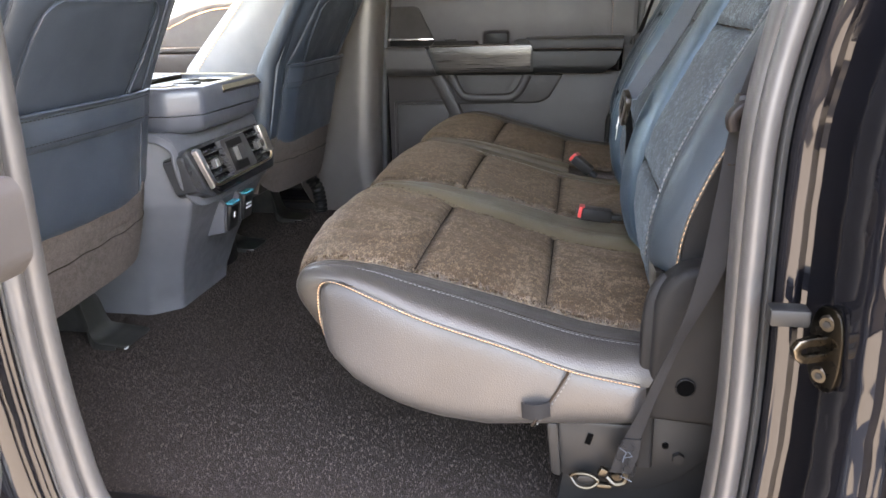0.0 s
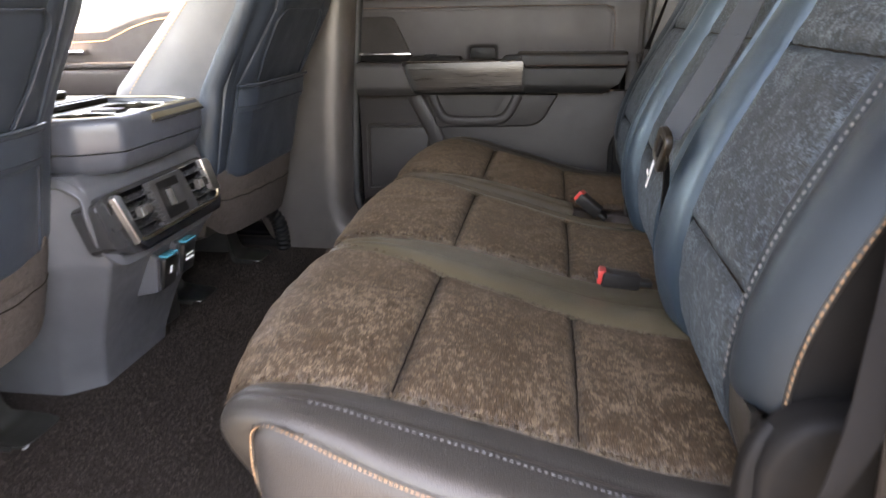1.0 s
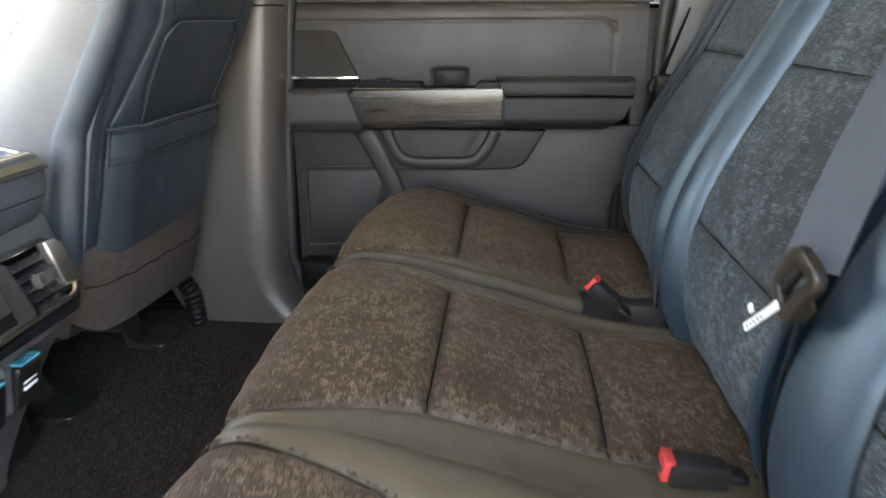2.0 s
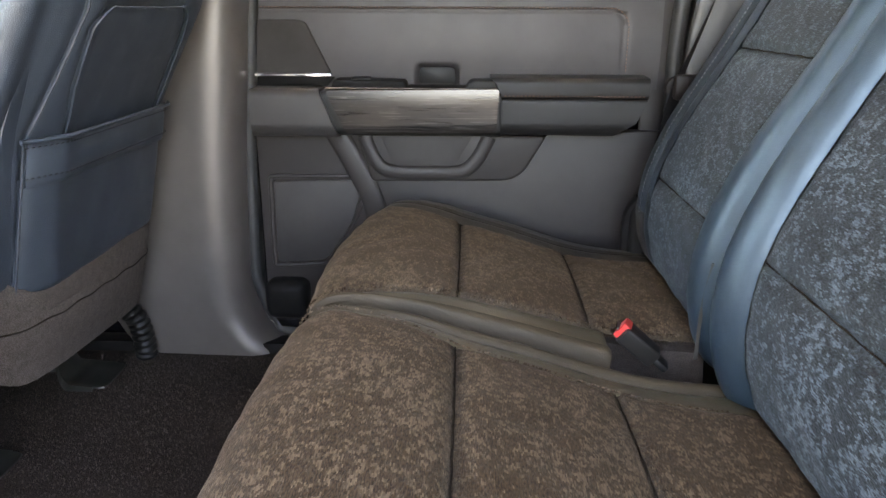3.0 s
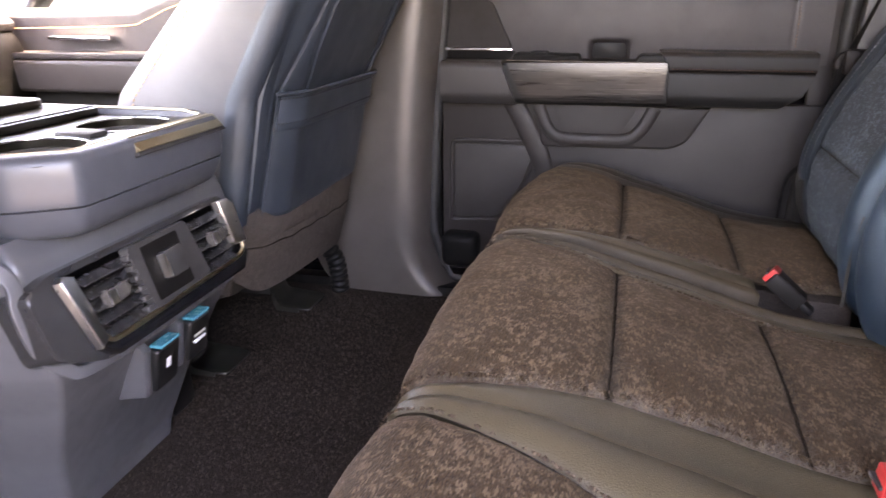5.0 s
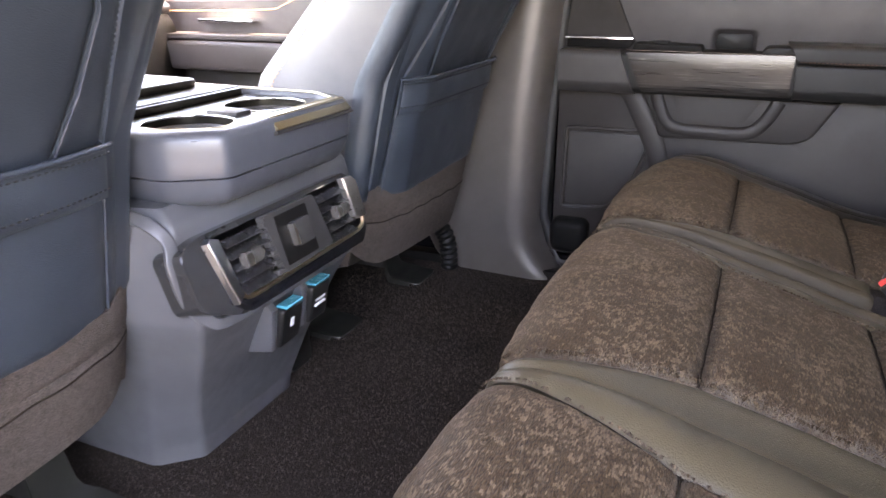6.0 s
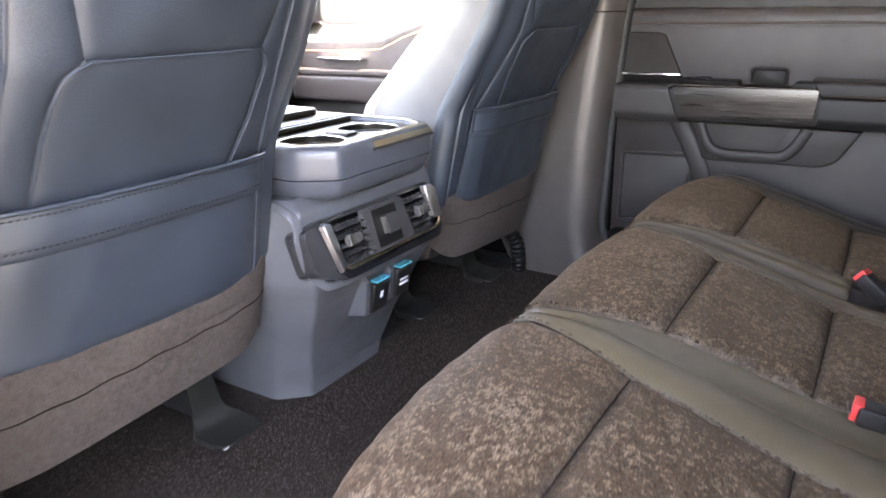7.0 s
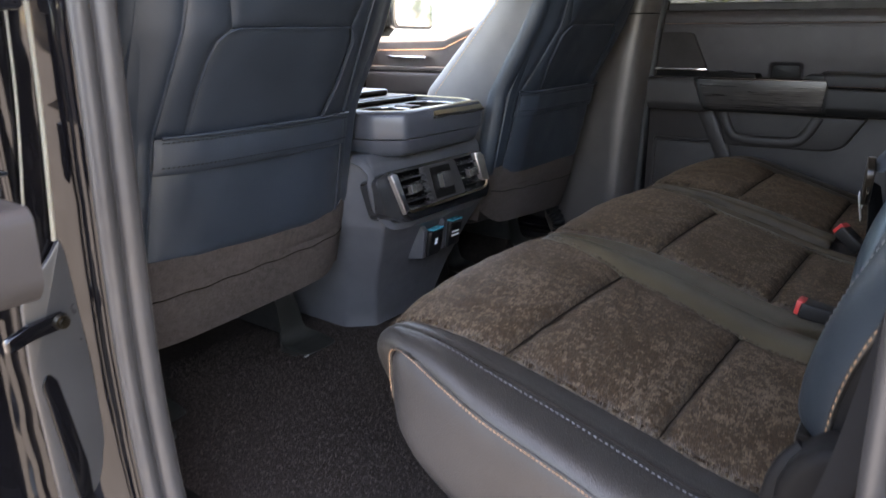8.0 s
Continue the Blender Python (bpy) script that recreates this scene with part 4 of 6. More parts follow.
def nap(P, mat, parent):
    """Short loose fibres on a cloth panel, thickest along its border."""
    NAP_SEED[0] += 1
    rng = np.random.default_rng(NAP_SEED[0])
    nu, nv = P.shape[:2]
    du, dv = np.gradient(P, axis=0), np.gradient(P, axis=1)
    N = np.cross(du, dv)
    N /= np.maximum(np.linalg.norm(N, axis=2, keepdims=True), 1e-9)
    size = np.linalg.norm(P[0, 0] - P[-1, 0]) * np.linalg.norm(P[0, 0] - P[0, -1])
    n, m = int(26000 * size), int(1500 * (np.linalg.norm(P[0, 0] - P[-1, 0]) + np.linalg.norm(P[0, 0] - P[0, -1])))
    a, b = rng.random(n + 2 * m), rng.random(n + 2 * m)
    near = rng.random(2 * m) ** 2 * 0.035
    b[n:n + m] = np.where(rng.random(m) < 0.5, near[:m], 1 - near[:m])
    a[n + m:] = np.where(rng.random(m) < 0.5, near[m:], 1 - near[m:])
    i, j = np.minimum((a * (nu - 1)).astype(int), nu - 1), np.minimum((b * (nv - 1)).astype(int), nv - 1)
    fi, fj = (a * (nu - 1) - i)[:, None], (b * (nv - 1) - j)[:, None]
    i2, j2 = np.minimum(i + 1, nu - 1), np.minimum(j + 1, nv - 1)
    p = (P[i, j] * (1 - fi) + P[i2, j] * fi) * (1 - fj) + (P[i, j2] * (1 - fi) + P[i2, j2] * fi) * fj
    nn = N[i, j]
    side = np.array([0.0, 1.0, 0.0]) + rng.normal(0, 0.45, (n + 2 * m, 3))
    side[n:] = rng.normal(0, 1, (2 * m, 3))
    side -= nn * (side * nn).sum(1, keepdims=True)
    side /= np.linalg.norm(side, axis=1, keepdims=True)
    across = np.cross(nn, side)
    length = rng.uniform(0.0025, 0.0065, (n + 2 * m, 1))
    length[n:] *= 1.8
    w = np.full((n + 2 * m, 1), 0.00040)
    w[n:] = 0.00055
    base = p + nn * 0.0002
    tip = p + side * length + nn * rng.uniform(0.0004, 0.0014, (n + 2 * m, 1))
    V = np.stack([base - across * w, base + across * w, tip], 1).reshape(-1, 3)
    F = np.arange(len(V)).reshape(-1, 3)
    ob = link_mesh("nap", V, F, mat, parent, "", False)
    tagged(ob, kind="stuff")


def bow(S, Y):
    """The front edge runs further forward between the outer ends of the bench."""
    w = np.clip((S_M1 - S) / (S_M1 - S_NOSE), 0, 1)
    w = w * w * (3 - 2 * w)
    e = np.clip((np.abs(Y - CY) - 0.30) / 0.36, 0, 1.2)
    return -w * (0.046 - 0.040 * e ** 2)


def line_on(curve, s, y, h=0.0):
    s = np.asarray(s, float)
    p, n = along(curve, s)
    if curve is CUSHION:
        p = p.copy()
        p[:, 0] += bow(s, np.broadcast_to(y, s.shape))
    return np.stack([p[:, 0] + n[:, 0] * h, np.broadcast_to(y, s.shape), p[:, 1] + n[:, 1] * h], -1)


def keyed(ss, yy):
    return lambda S: np.interp(S, ss, yy)


EDGE_STOPS = [0.0, S_NOSE, S_CREST, S_M1, S_M2, 1.0]
OUT_EDGE = keyed(EDGE_STOPS, [0.866, 0.860, 0.866, 0.888, 0.900, 0.882])
IN_EDGE = keyed(EDGE_STOPS, [1.268, 1.262, 1.250, 1.206, 1.192, 1.178])
CREASE = keyed(EDGE_STOPS, [1.280, 1.280, 1.280, 1.278, 1.277, 1.275])
MID_L = keyed(EDGE_STOPS, [1.296, 1.300, 1.302, 1.340, 1.349, 1.360])
MID_R = keyed(EDGE_STOPS, [1.700, 1.697, 1.692, 1.645, 1.634, 1.624])
SPLIT = 1.712


def crown(lo, hi, amount):
    c, w = (lo + hi) / 2, (hi - lo) / 2
    return lambda S, Y, V: amount * (1 - ((Y - c) / w) ** 2)


def valley(S, Y, V):
    """Leather between two seats dips towards the back."""
    k = np.clip((S - S_CREST) / (S_M1 - S_CREST), 0, 1)
    return -0.004 - 0.006 * k * np.sin(np.pi * V)


def ridge(S, Y, V):
    """The near half of that leather swells like a roll beside its seam."""
    k = np.clip((S - S_CREST) / (S_M1 - S_CREST), 0, 1)
    return -0.003 + 0.006 * k * np.sin(np.pi * V)


OUT_LINE = spline([(-0.096, 0.834, 0.212), (-0.104, 0.825, 0.255), (-0.104, 0.822, 0.292), (-0.097, 0.818, 0.311), (-0.075, 0.812, 0.316), (-0.02, 0.801, 0.299), (0.038, 0.794, 0.280), (0.131, 0.793, 0.253), (0.204, 0.793, 0.229), (0.290, 0.800, 0.210)], 200)


def outer_side(parent, flipped):
    """Rolled leather edge, side face, carpet strap and the contrast stitching on the outer side of the bench."""
    n = 120
    s = np.linspace(0.02, 1.0, n)
    I = line_on(CUSHION, s, OUT_EDGE(s) + 0.002, -0.008)
    kc = 0.31
    k = np.where(s < S_CREST, kc * (s - 0.02) / (S_CREST - 0.02), kc + (1 - kc) * (s - S_CREST) / (1 - S_CREST))
    O = np.stack([np.interp(k, np.linspace(0, 1, 200), OUT_LINE[:, j]) for j in range(3)], 1)
    p, nn = along(CUSHION, s)
    p = p.copy()
    p[:, 0] += bow(s, OUT_EDGE(s))
    C = np.stack([p[:, 0] + nn[:, 0] * 0.004, O[:, 1] + 0.010, p[:, 1] + nn[:, 1] * 0.006], 1)
    C[:, 0] = np.where(s > S_CREST, 0.5 * (C[:, 0] + O[:, 0]), C[:, 0])
    t = np.linspace(0, 1, 22)[None, :, None]
    P = (1 - t) ** 2 * O[:, None] + 2 * t * (1 - t) * C[:, None] + t * t * I[:, None]
    dip = 0.003 * np.exp(-((t[..., 0] - 16 / 21) / 0.03) ** 2)
    P[..., 2] -= dip
    side = []
    xs = np.linspace(0, 1, 90)
    zs = np.linspace(0, 1, 26)
    A, B = np.meshgrid(xs, zs, indexing="ij")
    X = -0.104 + A * 0.392
    top = np.interp(X, [-0.104, -0.101, -0.096, -0.086, -0.072, -0.02, 0.038, 0.131, 0.204, 0.29], [0.288, 0.302, 0.311, 0.316, 0.3155, 0.299, 0.280, 0.253, 0.229, 0.210])
    bot = np.interp(X, [-0.104, -0.098, -0.085, -0.064, -0.035, -0.008, 0.02, 0.048, 0.104, 0.188, 0.29], [0.228, 0.214, 0.199, 0.181, 0.167, 0.156, 0.148, 0.142, 0.137, 0.145, 0.154])
    Z = bot + (top - bot) * B
    inn = np.minimum(A, 1 - A) * 0.39
    bulge = 0.010 * (1 - np.exp(-np.minimum(inn, np.minimum(B, 1 - B) * (top - bot)) / 0.012))
    Y = 0.803 - bulge + 0.012 * np.exp(-B * (top - bot) / 0.012) + 0.020 * np.clip((0.03 - X) / 0.134, 0, 1) ** 2
    F = np.stack([X, Y, Z], -1)
    if flipped:
        P, F = flip(P)[:, ::-1], flip(F)[:, ::-1]
    shell("rolled_edge", P, M_LEATHER, parent, 0.004, "dark grey grained leather")
    shell("side_face", F, M_LEATHER_SIDE, parent, 0.004, "dark grey grained leather")
    seam = OUT_LINE[8:196] + np.array([0, -0.002, 0])
    cord = OUT_LINE[8:196] + np.array([0, 0.000, 0.0])
    I2 = (P if not flipped else flip(P)[:, ::-1])[s > S_CREST + 0.04, 14]
    groove = (P if not flipped else flip(P)[:, ::-1])[s > S_CREST + 0.02, 16] + np.array([0, 0, 0.0005])
    rear = np.array([(0.200 - 0.012 * (1 - b) ** 1.5 - 0.028 * (1 - b) + 0.004, 0.7925, 0.153 + 0.074 * b) for b in np.linspace(1, 0, 20)])
    if flipped:
        seam, cord, I2, rear, groove = flip(seam), flip(cord), flip(I2), flip(rear), flip(groove)
    w = -1 if not flipped else 1
    tube("piping", cord, 0.0022, M_LEATHER, parent, n=6)
    stitches("side_stitching", seam, M_ORANGE, parent, 0.0034, 0.0010, 0.0006, 0.0016, (0, w, 0.3), "tan contrast stitching")
    stitches("top_stitching", I2, M_THREAD, parent, 0.0040, 0.0020, 0.0006, 0.0006, (0, 0, 1), "grey stitching")
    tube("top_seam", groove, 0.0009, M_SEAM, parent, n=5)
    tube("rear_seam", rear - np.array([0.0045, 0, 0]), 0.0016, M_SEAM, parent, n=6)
    stitches("rear_stitching", rear, M_THREAD, parent, 0.0040, 0.0025, 0.0007, 0.0004, (0, w, 0), "grey stitching")


def under_body(name, y0, y1, parent):
    pts = [tuple(p) for p in CUSHION[::12]]
    nrm = along(CUSHION, np.linspace(0, 1, 600))[1][::12]
    prof = [(p[0] - 0.022 * n[0], p[1] - 0.022 * n[1]) for p, n in zip(pts, nrm)]
    prof += [(0.32, 0.165), (0.18, 0.160), (0.10, 0.155), (0.05, 0.160)]
    slab(name, prof, "y", y0, y1, M_SKIRT, parent, 0.0)


def seam_shade_thread(parent, s, y0, y1, flipped=False):
    """Dark pulled-in thread along a cross seam, its colour holding the groove's shade."""
    y = np.linspace(y0, y1, 60)
    h = -0.0085 + 0.005 * (1 - ((y - (y0 + y1) / 2) / ((y1 - y0) / 2)) ** 2)
    p, n = along(CUSHION, np.full(60, s))
    P = np.stack([p[:, 0] + n[:, 0] * h + 0.0003 * np.sin(y * 160), y, p[:, 1] + n[:, 1] * h], -1)
    if flipped:
        P = flip(P)
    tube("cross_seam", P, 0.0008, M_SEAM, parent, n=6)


def seat_insert(parent, yl, yr, flipped=False):
    lo, hi = float(yl(np.array([S_M1]))[0]), float(yr(np.array([S_M1]))[0])
    c = crown(lo, hi, 0.005)
    g = 0.0012 / LEN_C
    panel("front_cloth", CUSHION, LEN_C, 0.03, S_M1 - g, yl, yr, M_CLOTH, parent, 100, 110, 0.010, 0.008, height=c, flipped=flipped, label="brown grey flecked woven cloth")
    panel("middle_cloth", CUSHION, LEN_C, S_M1 + g, S_M2 - g, yl, yr, M_CLOTH, parent, 80, 110, 0.010, 0.008, height=c, flipped=flipped, label="brown grey flecked woven cloth")
    panel("rear_cloth", CUSHION, LEN_C, S_M2 + g, 0.99, yl, yr, M_CLOTH, parent, 60, 110, 0.010, 0.008, height=c, flipped=flipped, label="brown grey flecked woven cloth")
    for s in (S_M1, S_M2):
        a, b = float(yl(np.array([s]))[0]), float(yr(np.array([s]))[0])
        seam_shade_thread(parent, s, a, b, flipped)


def split_edge(t, inner, edge, flipped, end=0.995):
    """Flat leather band beside the split, and its rolled edge beyond a seam."""
    fold = lambda S: np.minimum(inner(S) + 0.55 * (edge - inner(S)), edge - 0.016)
    fold2 = lambda S: np.maximum(fold(S), inner(S) + 0.003)
    flat = lambda S, Y, V: -0.004 - 0.003 * V
    over = lambda S, Y, V: -0.006 + 0.003 * np.sin(np.pi * np.clip(V * 1.6, 0, 1)) - 0.045 * np.clip((V - 0.6) / 0.4, 0, 1) ** 1.6
    panel("split_leather", CUSHION, LEN_C, 0.02, end, inner, fold2, M_VALLEY, t, 120, 16, 0.005, 0.006, flat, flipped, crumple=0.0003, label="olive grey leather along the split")
    panel("split_roll", CUSHION, LEN_C, 0.02, end, fold2, lambda S: np.full_like(S, edge), M_LEATHER_WARM, t, 120, 20, 0.005, 0.004, over, flipped, crumple=0.0002, label="brown grey rolled leather edge")


M_LEATHER_WARM = leather("rolled_edge_leather", (0.046, 0.034, 0.021), 0.58, spec=0.22)


def fringe(parent, edge, inward, flipped=False, count=260, seed=3):
    """Frayed ends of the cloth that stand out along its seam with the leather."""
    rng = np.random.default_rng(seed)
    s = np.sort(rng.uniform(0.06, 0.94, count))
    wide = rng.uniform(0.0006, 0.0016, count) / LEN_C
    reach = rng.uniform(0.0015, 0.0062, count)
    lean = rng.uniform(-0.003, 0.003, count) / LEN_C
    y = edge(s)
    a = line_on(CUSHION, s - wide, y + inward * 0.0045, -0.0035)
    b = line_on(CUSHION, s + wide, y + inward * 0.0045, -0.0035)
    c = line_on(CUSHION, s, y + inward * 0.0030, -0.0012)
    d = line_on(CUSHION, s + lean, y + inward * 0.0030 - inward * reach, -0.0045)
    P = np.stack([a, b, c, d], 1).reshape(-1, 3)
    if flipped:
        P = flip(P)
    faces = []
    for k in range(0, 4 * count, 4):
        faces += [[k, k + 2, k + 3], [k + 2, k + 1, k + 3], [k + 1, k, k + 3], [k, k + 1, k + 2]]
    link_mesh("frayed_edge", P, faces, M_CLOTH, parent, "frayed cloth ends along the seam")


def bench_wide():
    t = thing("bench_cushion", (0.1, 1.25, 0.15), "two seat bench cushion in flecked brown cloth and dark leather edges", "seat cushion", "rear bench")
    seat_insert(t, OUT_EDGE, IN_EDGE)
    seat_insert(t, MID_L, MID_R)
    for n, (line, inward) in enumerate(((OUT_EDGE, 1), (IN_EDGE, -1), (MID_L, 1), (MID_R, -1))):
        fringe(t, line, inward, seed=3 + n)
    panel("valley_leather", CUSHION, LEN_C, 0.02, 0.995, IN_EDGE, CREASE, M_VALLEY, t, 120, 18, 0.006, 0.008, ridge, crumple=0.0003, label="olive grey leather between the seats")
    panel("valley_leather", CUSHION, LEN_C, 0.02, 0.995, CREASE, MID_L, M_VALLEY, t, 120, 16, 0.006, 0.010, valley, crumple=0.0003, label="olive grey leather between the seats")
    split_edge(t, MID_R, SPLIT - 0.011, False)
    outer_side(t, False)
    under_body("base", 0.872, SPLIT - 0.016, t)
    gs = np.linspace(0.10, 0.97, 160)
    cp = line_on(CUSHION, gs, CREASE(gs), -0.0115)
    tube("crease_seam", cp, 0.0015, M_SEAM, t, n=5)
    # carrying strap on the side face
    P = np.stack([np.linspace(0.148, 0.180, 12), 0.7885 - 0.007 * np.sin(np.linspace(0, np.pi, 12)), np.linspace(0.176, 0.180, 12)], 1)
    sweep("pull_loop", P, rounded([(-0.0010, -0.010), (0.0010, -0.010), (0.0010, 0.010), (-0.0010, 0.010)], 0.0008), M_BELT, t, label="black webbing pull loop")


def bench_single():
    t = thing("bench_cushion", (0.1, 1.95, 0.15), "single seat bench cushion in flecked brown cloth beside the far door", "seat cushion", "rear bench")
    seat_insert(t, OUT_EDGE, IN_EDGE, True)
    fringe(t, IN_EDGE, -1, True, seed=9)
    split_edge(t, IN_EDGE, 2 * CY - SPLIT - 0.011, True, 0.80)
    outer_side(t, True)
    under_body("base", 1.800, 2 * CY - 0.872, t)


bench_wide()
bench_single()


# ---- rear bench: backrests ----
B_LOW = share(BACK, 1, 0.395, 0.05)
B_HEAD = share(BACK, 1, 0.594)
B_TOP = 0.93


def cloth_set(t, yl, yr, flipped=False, lows=B_LOW):
    for nm, a, b, nu in (("lower_cloth", 0.04, lows, 40), ("middle_cloth", lows, B_HEAD, 60), ("head_cloth", B_HEAD, B_TOP, 50)):
        panel(nm, BACK, LEN_B, a + 0.0012 / LEN_B, b - 0.0012 / LEN_B, yl, yr, M_CLOTH_SKYLIT, t, nu, 60, 0.008, 0.008, flipped=flipped, label="grey flecked woven cloth")
    for s in (lows, B_HEAD):
        a, b = float(yl(np.array([s]))[0]), float(yr(np.array([s]))[0])
        P = line_on(BACK, np.full(60, s), np.linspace(a, b, 60), -0.008)
        P[:, 2] += 0.0004 * np.sin(P[:, 1] * 150)
        if flipped:
            P = flip(P)
        tube("cross_seam", P, 0.0010, M_SEAM, t, n=6)


def back_core(t, y0, y1, low=0.24):
    pts = BACK[::12]
    nrm = along(BACK, np.linspace(0, 1, 600))[1][::12]
    prof = [(p[0] - 0.025 * n[0], p[1] - 0.025 * n[1]) for p, n in zip(pts, nrm) if p[1] > low]
    prof += [(0.60, 0.76), (0.47, low + 0.02), (0.38, low + 0.005)]
    slab("core", prof, "y", y0, y1, M_BLACK, t, 0.0)


def outer_backrest(flipped):
    t = thing("backrest", (0.36, 2 * CY - 1.05 if flipped else 1.05, 0.24), "outer rear backrest in grey flecked cloth with leather bolsters", "backrest", "rear bench")
    yl = keyed([0, B_LOW, B_HEAD, 1], [0.935, 0.935, 0.955, 0.965])
    yr = keyed([0, B_LOW, B_HEAD, 1], [1.175, 1.188, 1.210, 1.212])
    cloth_set(t, yl, yr, flipped)
    inner = keyed([0, B_LOW, B_HEAD, 1], [1.282] * 4 if flipped else [1.335, 1.312, 1.300, 1.298])
    def roll(S, Y, V):
        return 0.016 * np.sin(np.pi * V) ** 0.8 - 0.040 * np.clip((V - 0.6) / 0.4, 0, 1) ** 2
    panel("inner_bolster", BACK, LEN_B, 0.03, B_TOP, yr, inner, M_BOLSTER_SKYLIT, t, 120, 30, 0.005, 0.004, roll, flipped=flipped, crumple=0.0003, label="dark grained leather bolster")
    edge = lambda S: np.full_like(S, 0.842)
    mid = keyed([0, B_LOW, B_HEAD, 1], [0.914, 0.914, 0.924, 0.930])
    def soft(S, Y, V):
        return 0.008 * np.sin(np.pi * V) - 0.022 * (1 - V) ** 2
    s0 = share(BACK, 1, 0.332, 0.05)
    panel("outer_border", BACK, LEN_B, 0.03, B_TOP, mid, yl, M_BOLSTER_SHADED, t, 110, 14, 0.004, 0.006, None, flipped=flipped, crumple=0.0003, label="dark grained leather")
    panel("outer_bolster", BACK, LEN_B, s0, B_TOP, edge, mid, M_BOLSTER_SHADED, t, 110, 26, 0.004, 0.006, soft, flipped=flipped, crumple=0.0003, label="dark grained leather bolster")
    low = panel("bolster_foot", BACK, LEN_B, 0.03, s0, lambda S: np.full_like(S, 0.850), mid, M_LEATHER, t, 24, 14, 0.004, 0.006, None, flipped)
    ss = np.linspace(s0, B_TOP, 120)
    g = line_on(BACK, ss, mid(ss) - 0.006, 0.001)
    o = line_on(BACK, ss, edge(ss), -0.025)
    # side wall of the bolster
    zz = np.linspace(0, 1, 80)
    S2 = s0 + (B_TOP - s0) * zz
    a = line_on(BACK, S2, 0.842, -0.027)
    W = np.stack([a + np.array([0.10 * q, 0.010 * q * q, -0.02 * q]) for q in np.linspace(0, 1, 8)], 1)
    if flipped:
        g, o, W = flip(g), flip(o), flip(W)[:, ::-1]
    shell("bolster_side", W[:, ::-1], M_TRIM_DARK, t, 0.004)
    w = 1 if flipped else -1
    tube("piping", o, 0.0026, M_LEATHER, t, n=6)
    stitches("edge_stitching", o, M_ORANGE, t, 0.0048, 0.0020, 0.0007, 0.0021, (-0.6, w, 0), "tan contrast stitching")
    stitches("border_stitching", g, M_THREAD, t, 0.0044, 0.0022, 0.0010, 0.0030, (-1, 0, 0.4), "grey stitching")
    if flipped:
        back_core(t, 1.722, 2 * CY - 0.870)
    else:
        back_core(t, 0.870, 1.268)


def middle_backrest():
    t = thing("backrest", (0.36, CY, 0.24), "middle rear backrest in grey flecked cloth with leather sides", "backrest", "rear bench")
    yl = keyed([0, B_LOW, B_HEAD, 1], [1.356, 1.332, 1.322, 1.320])
    yr = keyed([0, B_LOW, B_HEAD, 1], [1.630, 1.640, 1.652, 1.655])
    cloth_set(t, yl, yr, lows=B_LOW + 0.012)
    def rolr(S, Y, V):
        return 0.018 * np.sin(np.pi * V) ** 0.8 - 0.040 * np.clip((V - 0.65) / 0.35, 0, 1) ** 2
    def roll(S, Y, V):
        return 0.010 * np.sin(np.pi * V) - 0.040 * np.clip((0.35 - V) / 0.35, 0, 1) ** 2
    panel("bolster", BACK, LEN_B, 0.03, B_TOP, keyed([0, B_LOW, B_HEAD, 1], [1.343, 1.320, 1.308, 1.306]), yl, M_BOLSTER_SKYLIT, t, 120, 14, 0.005, 0.004, roll, crumple=0.0003, label="dark grained leather bolster")
    panel("bolster", BACK, LEN_B, 0.03, B_TOP, yr, lambda S: np.full_like(S, 1.706), M_BOLSTER_SKYLIT, t, 120, 30, 0.005, 0.004, rolr, crumple=0.0003, label="dark grained leather bolster")
    back_core(t, 1.35, 1.694)


outer_backrest(False)
middle_backrest()
outer_backrest(True)


# ---- near quarter trim, seat foot and lap belt ----
def quarter_trim(flipped=False):
    PLACING[0] = flip if flipped else None
    yb = 2 * CY - 0.80 if flipped else 0.80
    t = thing("quarter_trim", (0.34, yb, 0.0), "dark moulded plastic side trim beside the bench", "trim panel", kind="structure")
    slab("panel", rounded([(0.288, 0.160), (0.40, 0.160), (0.42, 0.362), (0.315, 0.354), (0.290, 0.320)], [0.006, 0.01, 0.01, 0.03, 0.03]), "y", 0.802, 0.845, M_TRIM_DARK, t, 0.010, 4)
    # the hole is a black disc, its inner shade painted
    bm = bmesh.new()
    bmesh.ops.create_cone(bm, cap_ends=True, segments=24, radius1=0.0095, radius2=0.0095, depth=0.004, matrix=pose(0.330, 0.8005, 0.213, 90, 0, 0))
    part("hole", bm, M_HOLE_SHADE, t)
    tube("hole_rim", [(0.330 + 0.0102 * math.cos(a), 0.8005, 0.213 + 0.0102 * math.sin(a)) for a in np.linspace(0, 2 * math.pi, 24, endpoint=False)], 0.0014, M_TRIM_DARK, t, True, 6)
    P = spline([(0.292, 0.815, 0.10), (0.290, 0.818, 0.20), (0.289, 0.820, 0.28), (0.294, 0.824, 0.315), (0.306, 0.830, 0.332)], 30)
    sweep("cover", P, rounded([(-0.010, -0.010), (0.010, -0.010), (0.010, 0.010), (-0.010, 0.010)], 0.006), M_TRIM_DARK, t, up=(1, 0, 0))
    slab("upper_panel", rounded([(0.36, 0.335), (0.62, 0.335), (0.62, 1.12), (0.46, 1.12), (0.40, 0.80), (0.37, 0.60)], 0.02), "y", 0.775, 0.795, M_RUBBER, t, 0.008)
    box("lower_wall", (0.30, 0.885, 0.0), (0.62, 0.90, 0.165), M_TRIM_DARK, t, 0.01)
    PLACING[0] = None


quarter_trim()
quarter_trim(True)


